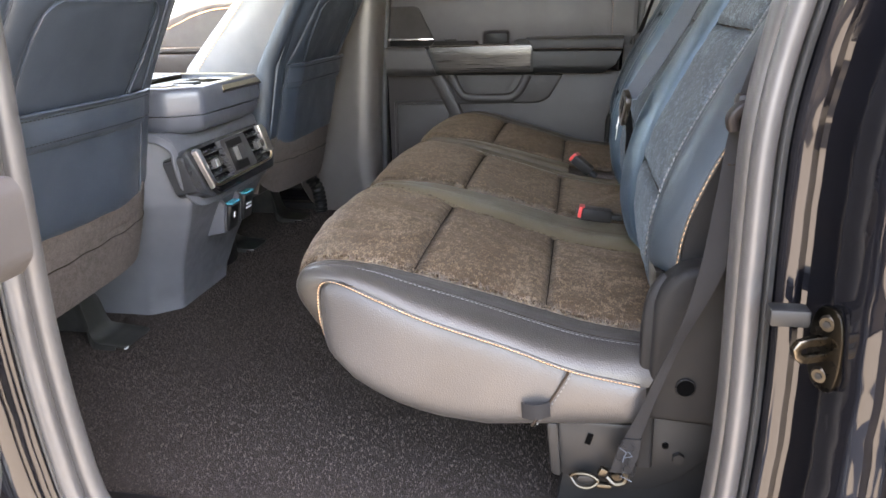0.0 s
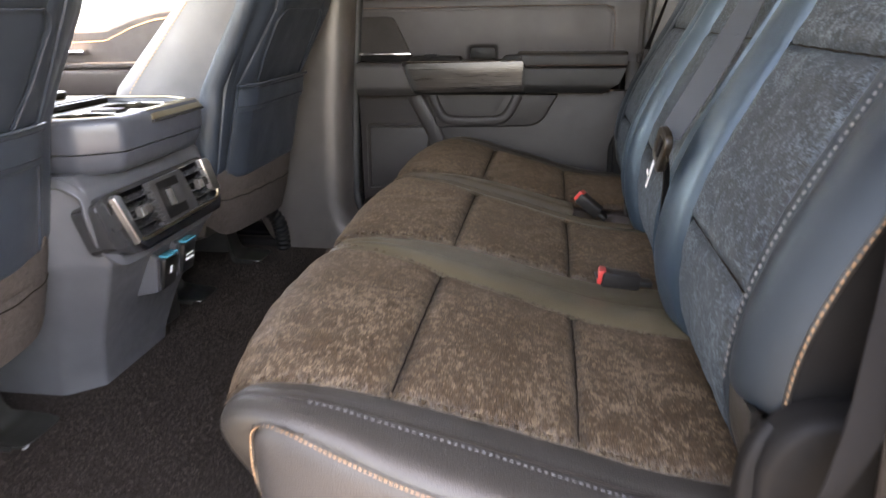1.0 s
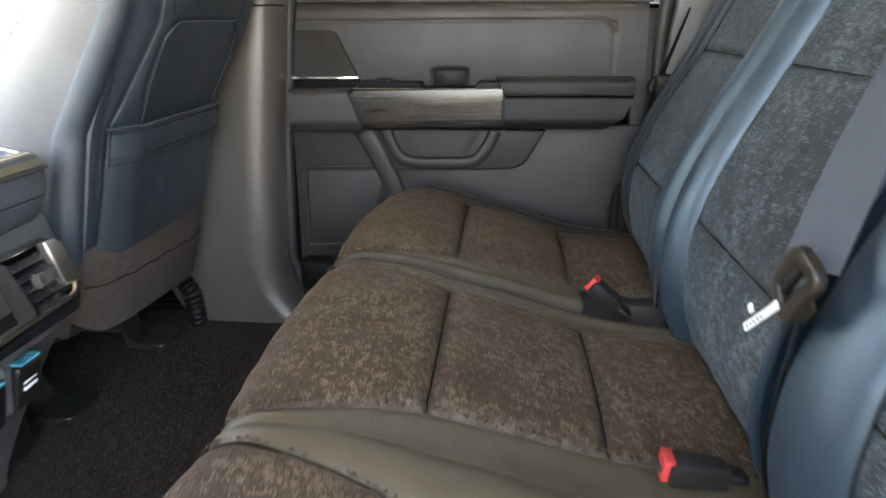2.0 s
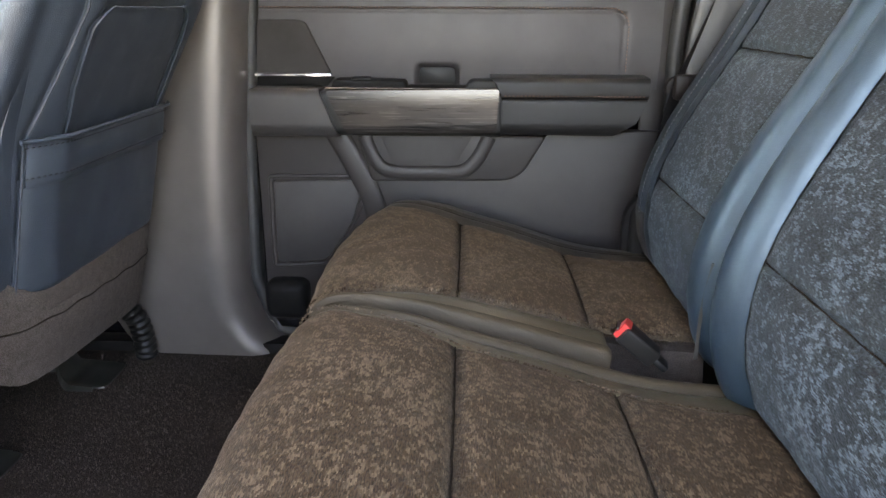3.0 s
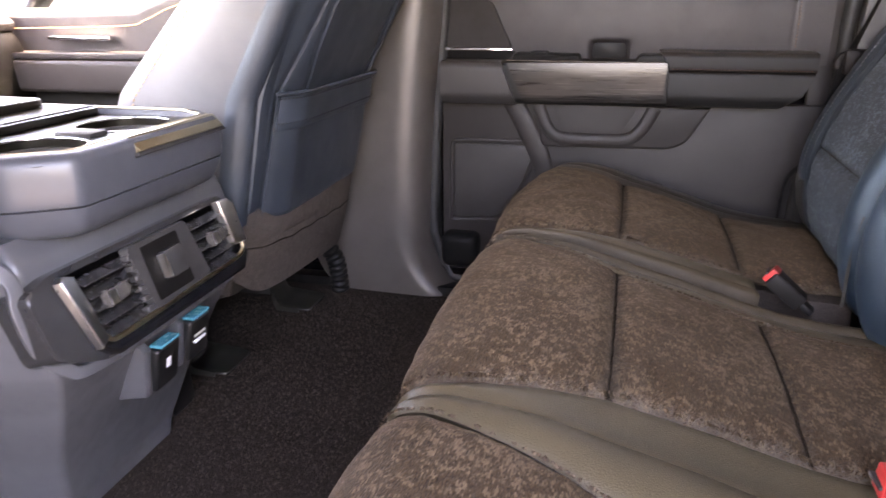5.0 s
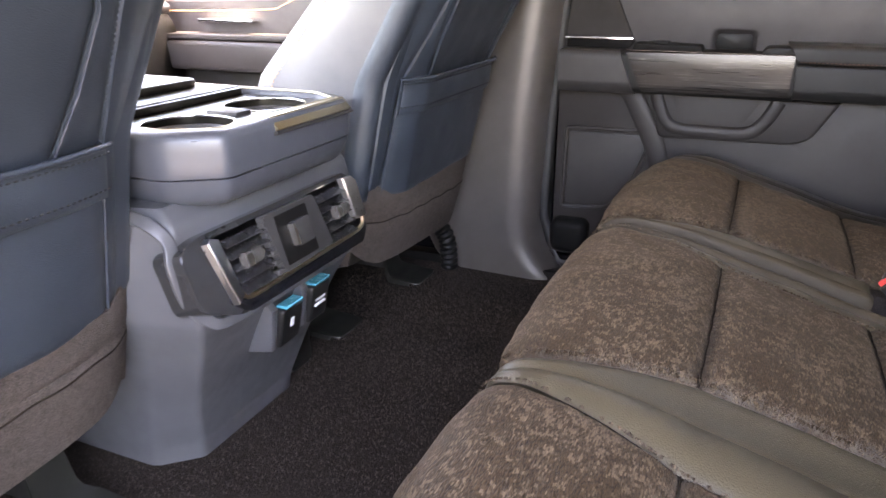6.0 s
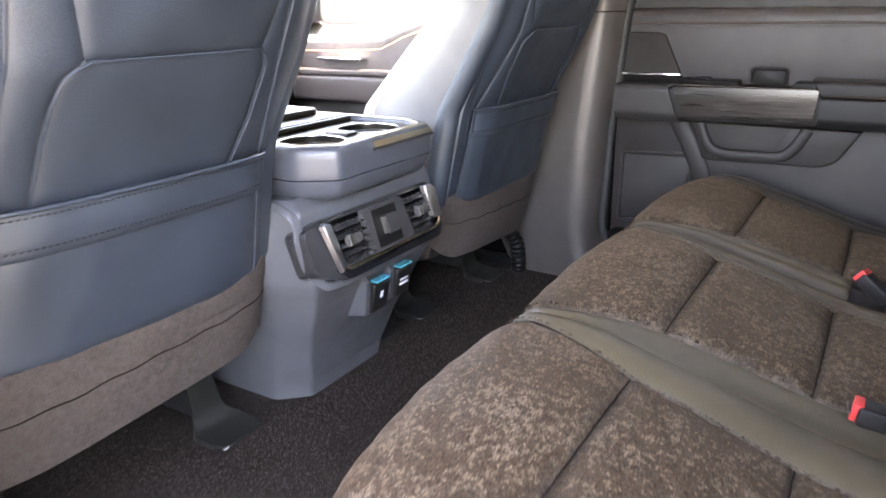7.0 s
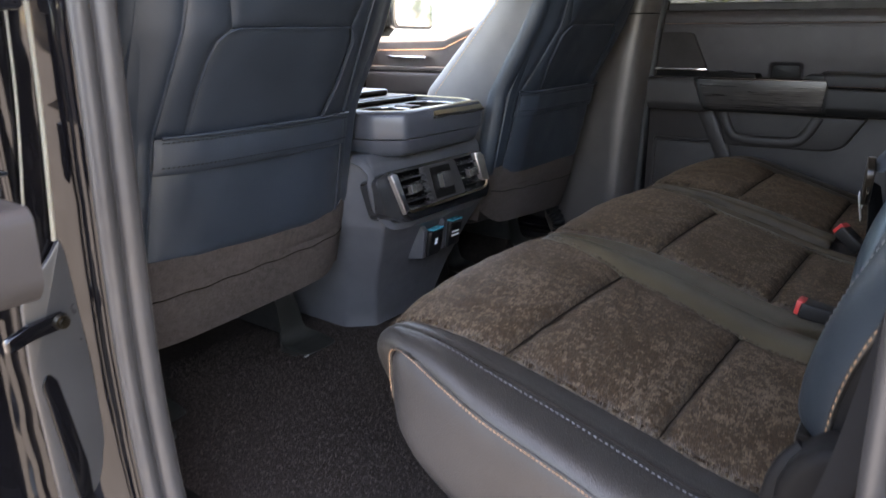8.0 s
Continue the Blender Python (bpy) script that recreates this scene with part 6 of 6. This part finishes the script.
        box("rail", (-1.20, yc0 - 0.018, 0.02), (-0.748 + xs0, yc0 + 0.018, 0.10), M_ZINC_DARK, t, 0.004)
    PLACING[0] = None
    return t


M_TOE_GLINT = simple("toe_glint_grey", (0.35, 0.35, 0.34), 0.5)
M_GLOSS_SOFT = simple("semi_gloss_black", (0.010, 0.010, 0.010), 0.34, rvary=0.02)
M_FOOT = simple("dark_satin_steel", (0.017, 0.0175, 0.0155), 0.34, rvary=0.02)
M_ZINC_DARK = simple("dark_steel", (0.06, 0.06, 0.06), 0.45, 0.8)
front_seat(False)
front_seat(True)


# ---- centre console ----
def console():
    t = thing("centre_console", (-0.85, CY, 0.0), "grey moulded centre console with rear air vents and an armrest", "console")
    levels = [(0.000, -0.645, 0.104, 0.150, 0.05), (0.03, -0.640, 0.108, 0.152, 0.05), (0.10, -0.618, 0.130, 0.162, 0.055), (0.16, -0.592, 0.148, 0.172, 0.06), (0.20, -0.574, 0.158, 0.182, 0.065), (0.235, -0.556, 0.172, 0.196, 0.07),
              (0.262, -0.545, 0.182, 0.206, 0.08), (0.300, -0.548, 0.186, 0.210, 0.085), (0.350, -0.556, 0.188, 0.212, 0.09), (0.385, -0.565, 0.186, 0.212, 0.09), (0.402, -0.585, 0.180, 0.206, 0.09)]
    lv = np.array(levels)
    zz = np.linspace(0, 0.402, 60)
    rows = []
    for z in zz:
        xr, hr, hs, dx = [np.interp(z, lv[:, 0], lv[:, k]) for k in (1, 2, 3, 4)]
        o = rounded([(-1.35, CY - hs), (xr - dx, CY - hs), (xr, CY - hr), (xr, CY + hr), (xr - dx, CY + hs), (-1.35, CY + hs)], [0.01, 0.012, 0.008, 0.008, 0.012, 0.01], 6)
        rows.append([(p[0], p[1], z) for p in o])
    P = np.array(rows)
    v, f = grid(P, 0, True)
    k = P.shape[1]
    f.append([(len(zz) - 1) * k + j for j in range(k)])
    link_mesh("body", v, f, M_CONSOLE, t, "satin grey moulded plastic", True, 35)

    # vent unit on the rear face
    top, bot = np.array([-0.536, 0.372]), np.array([-0.506, 0.272])
    e = (top - bot)
    ln = np.linalg.norm(e)
    e = e / ln
    nrm = np.array([e[1], -e[0]])

    def face(y, v, d=0.0):
        q = bot + e * ln * v + nrm * d
        return (q[0], y, q[1])

    def plate(name, o, d0, d1, mat, parent, bevel=0.002, segs=2, label=""):
        """An outline in (y, share of height) on the vent face, from depth d0 to d1."""
        fn = lambda x, y, z: face(y, z, x)
        bm = bmesh.new()
        a = [bm.verts.new(face(p[0], p[1], d0)) for p in o]
        b = [bm.verts.new(face(p[0], p[1], d1)) for p in o]
        m = len(o)
        c1 = bm.faces.new(b)
        bm.faces.new(a[::-1])
        for i in range(m):
            bm.faces.new((a[i], a[(i + 1) % m], b[(i + 1) % m], b[i]))
        if bevel:
            bmesh.ops.bevel(bm, geom=list(c1.edges), offset=bevel, segments=segs, profile=0.5, affect="EDGES")
        return part(name, bm, mat, parent, label)

    def rr(y0, y1, v0, v1, r, n=5):
        q = rounded([(y0, v0 * ln), (y1, v0 * ln), (y1, v1 * ln), (y0, v1 * ln)], r, n)
        return [(p[0], p[1] / ln) for p in q]

    out = rounded([(1.350, 0.0), (1.630, 0.0), (1.654, 0.22 * ln), (1.642, 1.02 * ln), (1.322, 1.02 * ln), (1.288, 0.92 * ln), (1.292, 0.24 * ln)], [0.012, 0.012, 0.014, 0.012, 0.010, 0.010, 0.012], 6)
    unit = plate("vent_unit", [(p[0], p[1] / ln) for p in out], -0.05, -0.006, M_SURROUND, t, 0.004, 3, "dark satin vent surround")
    apron = rounded([(1.356, 0.01 * ln), (1.620, 0.01 * ln), (1.640, 0.20 * ln), (1.634, 0.36 * ln), (1.618, 0.22 * ln), (1.362, 0.19 * ln), (1.344, 0.30 * ln), (1.334, 0.20 * ln)], 0.004, 3)
    plate("apron", [(p[0], p[1] / ln) for p in apron], -0.008, 0.006, M_GLOSS, unit, 0.003, 2, "gloss black apron under the vents")
    for y0, y1, lean in ((1.338, 1.420, 0.012), (1.530, 1.608, 0.0)):
        q = rounded([(y0 + lean, 0.19 * ln), (y1, 0.19 * ln), (y1, 0.95 * ln), (y0, 0.95 * ln)], 0.003)
        # black plate painted for the shade behind the slats
        plate("vent_recess", [(p[0], p[1] / ln) for p in q], -0.008, -0.0045, M_HOLE_SHADE, unit, 0.0)
        for k in range(5):
            v0 = 0.235 + 0.142 * k
            ya, yb = y0 + lean * (1 - v0) + 0.002, y1 - 0.002
            # each slat slopes down towards the cabin, with a thin front lip
            sec = rounded([(-0.004, (v0 + 0.085) * ln), (0.0105, (v0 + 0.004) * ln), (0.0115, v0 * ln), (0.0105, (v0 - 0.012) * ln), (-0.004, (v0 + 0.070) * ln)], 0.0004, 2)
            bm = bmesh.new()
            ends = [[bm.verts.new(face(y, p[1] / ln, p[0])) for p in sec] for y in (ya, yb)]
            bm.faces.new(ends[0][::-1])
            bm.faces.new(ends[1])
            for i in range(len(sec)):
                j = (i + 1) % len(sec)
                bm.faces.new((ends[0][i], ends[0][j], ends[1][j], ends[1][i]))
            bmesh.ops.recalc_face_normals(bm, faces=bm.faces)
            part("slat", bm, M_SLAT, unit)
        ym = y0 + lean * 0.4 + (0.030 if y0 < 1.4 else 0.042)
        tab = plate("vent_tab", [(ym - 0.012, 0.50), (ym + 0.016, 0.52), (ym + 0.022, 0.60), (ym + 0.016, 0.68), (ym - 0.012, 0.68)], 0.006, 0.019, M_TAB, unit, 0.003, 2)
        plate("tab_edge", rr(ym - 0.0135, ym - 0.004, 0.52, 0.66, 0.001), 0.0180, 0.0205, M_LINE, tab, 0.0005, 1, "bright tab edge")
    for k in range(6):
        v0 = 0.235 + 0.118 * k
        plate("rib", rr(1.410, 1.424, v0, v0 + 0.060, 0.001, 2), 0.004, 0.013, M_CONSOLE_DARK, unit, 0.001, 1)
    pan = rounded([(1.424, 0.215 * ln), (1.536, 0.24 * ln), (1.523, 0.955 * ln), (1.412, 0.955 * ln)], 0.004)
    ctr = plate("control_panel", [(p[0], p[1] / ln) for p in pan], 0.002, 0.013, M_CONSOLE_DARK, unit, 0.003, 2, "dark grey control panel")
    plate("display", rr(1.432, 1.500, 0.28, 0.90, 0.002), 0.012, 0.0138, M_TRIM_DARK, ctr, 0.0005, 1)
    knob = plate("knob", rr(1.454, 1.490, 0.45, 0.76, 0.003), 0.013, 0.022, M_CONSOLE_DARK, ctr, 0.002, 2, "grey square knob")
    plate("knob_mark", rr(1.4520, 1.4570, 0.47, 0.74, 0.001), 0.014, 0.0228, M_LINE, knob, 0.0005, 1)
    plate("bright_blade", [(1.334, 0.17), (1.347, 0.24), (1.336, 0.93), (1.324, 0.975), (1.317, 0.93)], 0.000, 0.011, M_BLADE, unit, 0.003, 3, "polished blade")
    plate("bright_blade", [(1.606, 0.42), (1.613, 0.365), (1.634, 0.35), (1.634, 0.88), (1.624, 0.965), (1.601, 0.975)], 0.003, 0.014, M_LINE, unit, 0.003, 3, "polished blade")
    ll = spline([face(1.342, 0.30, 0.008), face(1.349, 0.215, 0.008), face(1.366, 0.182, 0.008), face(1.45, 0.188, 0.008), face(1.56, 0.200, 0.008), face(1.606, 0.212, 0.008), face(1.624, 0.26, 0.008), face(1.630, 0.37, 0.008)], 60)
    sweep("bright_line", ll, rounded([(-0.0026, -0.0022), (0.0026, -0.0022), (0.0026, 0.0022), (-0.0026, 0.0022)], 0.0012, 3), M_SATIN_LINE, unit, up=(1, 0, 0))
    edge = spline([(-0.640, 1.300, 0.398), (-0.585, 1.292, 0.392), (-0.560, 1.296, 0.372), (-0.552, 1.290, 0.345), (-0.546, 1.298, 0.300), (-0.538, 1.318, 0.272), (-0.531, 1.350, 0.260), (-0.529, 1.50, 0.258), (-0.531, 1.62, 0.260), (-0.540, 1.662, 0.280)], 90)
    sweep("moulded_edge", edge, rounded([(-0.0075, -0.003), (0.0075, -0.003), (0.0075, 0.003), (-0.0075, 0.003)], 0.0022, 4), M_CONSOLE, t, up=(1, -0.35, 0))

    # socket covers under the vents
    for k, (y0, dz) in enumerate(((1.463, 0.0), (1.535, 0.006))):
        lo, hi = (-0.562, y0, 0.158 + dz), (-0.546, y0 + 0.048, 0.220 + dz)
        c = box("socket_cover", lo, hi, M_GLOSS_SOFT, t, 0.005, 3, "black hinged socket cover", turn=pose(0, 0, 0, 0, 12, 0))
        # teal strip painted for the sky's glint on the cover's top
        box("sky_glint", (-0.556, y0 + 0.004, 0.2195 + dz), (-0.538, y0 + 0.044, 0.2235 + dz), M_TEAL_GLINT, c, 0.001, 1, "teal glint of the sky")
        if k == 0:
            box("mark", (-0.5500, y0 + 0.019, 0.186), (-0.5440, y0 + 0.027, 0.200), M_LABEL, c, 0.0005, 1, turn=pose(0, 0, 0, 0, 12, 0))
        else:
            for j in range(2):
                box("mark", (-0.5500, y0 + 0.010, 0.189 + 0.009 * j), (-0.5440, y0 + 0.036, 0.193 + 0.009 * j), M_LABEL, c, 0.0005, 1, turn=pose(0, 0, 0, 0, 12, 0))
        slab("cover_shoulder", [(-0.60, 0.150 + dz), (-0.555, 0.160 + dz), (-0.548, 0.222 + dz), (-0.56, 0.235 + dz)], "y", y0 - 0.016, y0 - 0.001, M_CONSOLE, t, 0.003)
    # power plug leaning on the carpet behind
    slab("cable_clip", rounded([(1.60, 0.02), (1.665, 0.02), (1.66, 0.09), (1.60, 0.10)], 0.015), "x", -0.665, -0.640, M_GLOSS_SOFT, t, 0.006)

    # armrest: one rounded body with a faint joint, and a sunk cup tray
    arm = thing("armrest", (-0.75, CY, 0.395), "blue grey padded console armrest with a bright cup tray", "armrest")

    def ring_at(inset, z, r=0.050):
        o = rounded([(-1.02, 1.320 + inset), (-0.580 - 0.5 * inset, 1.320 + inset), (-0.520 - inset, 1.362 + 0.6 * inset), (-0.520 - inset, 1.628 - 0.6 * inset), (-0.580 - 0.5 * inset, 1.670 - inset), (-1.02, 1.670 - inset)], [0.02, 0.014, 0.010, 0.010, 0.014, 0.02], 6)
        return [(p[0], p[1], z) for p in o]

    def loft(name, rows, mat, label=""):
        v, f = grid(np.array([ring_at(*q) for q in rows]), 0, True)
        return link_mesh(name, v, f, mat, arm, label, True, 40)
    loft("lower_shell", [(0.030, 0.394), (0.020, 0.398), (0.014, 0.403), (0.009, 0.412), (0.005, 0.422), (0.003, 0.4303), (0.0055, 0.4313), (0.012, 0.4315)], M_ARMREST)
    loft("upper_shell", [(0.012, 0.4317), (0.0050, 0.4320), (0.0016, 0.4330), (0.0006, 0.437), (0.0002, 0.448), (0.0004, 0.464), (0.0010, 0.474), (0.0026, 0.4800), (0.0060, 0.4838), (0.012, 0.4855), (0.018, 0.4857), (0.0205, 0.4850), (0.0215, 0.472)], M_ARMREST, "blue grey soft touch shell")
    x0, x1, z = -0.72, -0.541, 0.476
    verts, faces = [], []

    def ring_cell(ya, yb, cx, cy, r, n=40):
        per = []
        for k in range(n):
            a = 2 * math.pi * k / n
            dx, dy = math.cos(a), math.sin(a)
            q = min((x1 - cx) / dx if dx > 1e-6 else 9, (x0 - cx) / dx if dx < -1e-6 else 9, (yb - cy) / dy if dy > 1e-6 else 9, (ya - cy) / dy if dy < -1e-6 else 9)
            per.append((cx + dx * q, cy + dy * q))
        o = len(verts)
        for k in range(n):
            a = 2 * math.pi * k / n
            verts.append((*per[k], z))
            verts.append((cx + r * math.cos(a), cy + r * math.sin(a), z))
            verts.append((cx + r * math.cos(a), cy + r * math.sin(a), z - 0.042))
        for k in range(n):
            j = (k + 1) % n
            faces.append([o + 3 * k, o + 3 * j, o + 3 * j + 1, o + 3 * k + 1])
            faces.append([o + 3 * k + 1, o + 3 * j + 1, o + 3 * j + 2, o + 3 * k + 2])
    ring_cell(1.340, CY, -0.625, 1.418, 0.056)
    ring_cell(CY, 1.650, -0.625, 1.572, 0.056)
    tray = link_mesh("cup_tray", verts, faces, M_SATIN_PALE, arm, "pale satin cup tray", True, 30)
    for cy in (1.418, 1.572):
        bm = bmesh.new()
        bmesh.ops.create_cone(bm, cap_ends=True, segments=32, radius1=0.0565, radius2=0.0565, depth=0.003, matrix=pose(-0.625, cy, 0.446))
        part("well_floor", bm, M_CONSOLE_DARK, tray)
        tube("well_step", [(-0.625 + 0.050 * math.cos(a), cy + 0.050 * math.sin(a), 0.462) for a in np.linspace(0, 2 * math.pi, 40, endpoint=False)], 0.0055, M_CONSOLE_DARK, tray, True, 8)
        tube("well_rim", [(-0.625 + 0.056 * math.cos(a), cy + 0.056 * math.sin(a), 0.4765) for a in np.linspace(0, 2 * math.pi, 40, endpoint=False)], 0.0016, M_CHROME, tray, True, 6)
    box("divider", (-0.650, CY - 0.016, 0.466), (-0.600, CY + 0.016, 0.482), M_RUBBER_DARK, tray, 0.003)
    sweep("tray_rim", np.array(ring_at(0.0205, 0.4850)), circle(0.0018, 8), M_SATIN, arm, closed=True)
    slab("front_lid", rounded([(-1.0, 1.348), (-0.715, 1.348), (-0.715, 1.642), (-1.0, 1.642)], 0.01), "z", 0.474, 0.4870, M_SATIN_PALE, arm, 0.003)
    slab("lid_slot", rounded([(-0.735, 1.35), (-0.722, 1.35), (-0.722, 1.64), (-0.735, 1.64)], 0.002), "z", 0.485, 0.4885, M_RUBBER_DARK, arm, 0.0)
    slab("lid_handle", rounded([(-0.92, 1.40), (-0.78, 1.40), (-0.78, 1.62), (-0.92, 1.62)], 0.02), "z", 0.486, 0.500, M_SATIN_PALE, arm, 0.004)
    slab("latch", [(-0.546, 0.4852), (-0.529, 0.4862), (-0.5150, 0.4715), (-0.522, 0.4675)], "y", 1.452, 1.624, M_SATIN, arm, 0.002, 2, "brass tinted latch bar")
    slab("latch_lip", [(-0.530, 0.4670), (-0.5165, 0.4700), (-0.5135, 0.4665), (-0.524, 0.4625)], "y", 1.449, 1.627, M_RUBBER_DARK, arm, 0.001, 1)


M_ARMREST = moulded("armrest_soft_touch", (0.058, 0.064, 0.076), 0.40, spec=0.5)
M_CONSOLE_DARK = moulded("control_plastic", (0.038, 0.037, 0.037), 0.46)
M_SURROUND = simple("vent_surround", (0.026, 0.026, 0.027), 0.2, rvary=0.03, coat=0.4)
M_SLAT = simple("vent_slat", (0.030, 0.028, 0.028), 0.24, coat=0.4)
M_TAB = simple("vent_tab_plastic", (0.07, 0.065, 0.06), 0.25, coat=0.3)
M_BLADE = simple("satin_blade", (0.42, 0.45, 0.48), 0.30, 1.0, rvary=0.03)
M_SATIN_LINE = simple("champagne_line", (0.78, 0.68, 0.50), 0.32, 1.0, rvary=0.02)
M_SATIN_PALE = simple("pale_satin_metal", (0.042, 0.038, 0.031), 0.34, 1.0, vary=0.04, rvary=0.02)
console()


# ---- small things on the floor ----
def bellows():
    t = thing("cable_boot", (-0.60, 2.16, 0.0), "black ribbed rubber cable boot by the pillar", "cable boot")
    P = spline([(-0.606, 2.190, 0.000), (-0.606, 2.188, 0.035), (-0.612, 2.184, 0.080), (-0.634, 2.176, 0.118)], 80)
    r, u = frames_along(P)
    rad = 0.017 + 0.004 * np.abs(np.sin(np.linspace(0, 30, 80)))
    a = np.linspace(0, 2 * math.pi, 20, endpoint=False)
    Q = P[:, None] + (r[:, None] * np.cos(a)[None, :, None] + u[:, None] * np.sin(a)[None, :, None]) * rad[:, None, None]
    v, f = grid(Q, 0, True)
    link_mesh("boot", v, f, M_BLACK, t)


bellows()
tagged(box("rail_end", (-0.90, 0.83, 0.0), (-0.60, 0.852, 0.016), M_RUBBER_DARK, None, 0.004), "black seat rail end near the sill", "seat rail")


# ---- outside ----
M_WALL_DARK = simple("unseen_wall_brown", (0.060, 0.052, 0.046), 0.85, scale=2, vary=0.1)


def outside():
    P = np.array([[(x, y, -0.62) for y in (-60, -20, 0, 20, 60)] for x in (-60, -20, 0, 20, 60)], float)
    v, f = grid(P, 0.1)
    tagged(link_mesh("ground", v, f, M_PAVE), "dark grey asphalt paving around the vehicle", kind="structure")
    h = thing("building", (0, 9.5, -0.62), "pale rendered low building across the yard", "building")
    box("wall", (-16, 9.5, -0.62), (16, 10.5, 2.2), M_WALL, h, 0.03)
    box("roof", (-16.3, 9.1, 2.2), (16.3, 10.8, 2.4), M_WALL, h, 0.03)
    for x in range(-14, 15, 4):
        box("pillar", (x - 0.25, 9.2, -0.62), (x + 0.25, 9.5, 2.2), M_WALL, h, 0.02)
    r = random.Random(4)
    for x in (-1.5, 1.1, 3.2):
        t = thing("shrub", (x, 7.6, -0.62), "dark green leafy shrub in front of the wall", "shrub", "shrubs")
        vv, ff = [], []
        for k in range(900):
            a, b, q = r.uniform(0, 6.283), r.uniform(0, 1), r.uniform(0.5, 1.0)
            c = np.array([x + 0.75 * q * math.cos(a) * math.sqrt(1 - b * b * 0.8), 7.6 + 0.6 * q * math.sin(a) * math.sqrt(1 - b * b * 0.8), -0.5 + 1.9 * b * q + 0.25 * math.sin(3 * a)])
            d1 = np.array([r.uniform(-1, 1) for _ in range(3)]) * 0.09
            d2 = np.array([r.uniform(-1, 1) for _ in range(3)]) * 0.09
            o = len(vv)
            vv += [c, c + d1, c + d1 + d2, c + d2]
            ff.append([o, o + 1, o + 2, o + 3])
        link_mesh("leaves", vv, ff, M_LEAF, t, "", False)
        for k in range(4):
            tube("stem", [(x + 0.1 * k - 0.15, 7.6, -0.62), (x + 0.25 * k - 0.35, 7.6 + 0.1 * k, 0.5)], 0.025, M_BARK, t)
    # wall added out of view, to cut low sky light and darken reflections
    w = thing("unseen_wall", (0, -7.5, -0.62), "unseen brown wall added to darken reflections and low sky light", "wall")
    box("wall", (-24, -7.9, -0.62), (24, -7.5, 0.9), M_WALL_DARK, w, 0.03)
    box("coping", (-24, -7.95, 0.9), (24, -7.45, 1.0), M_WALL_DARK, w, 0.02)


outside()
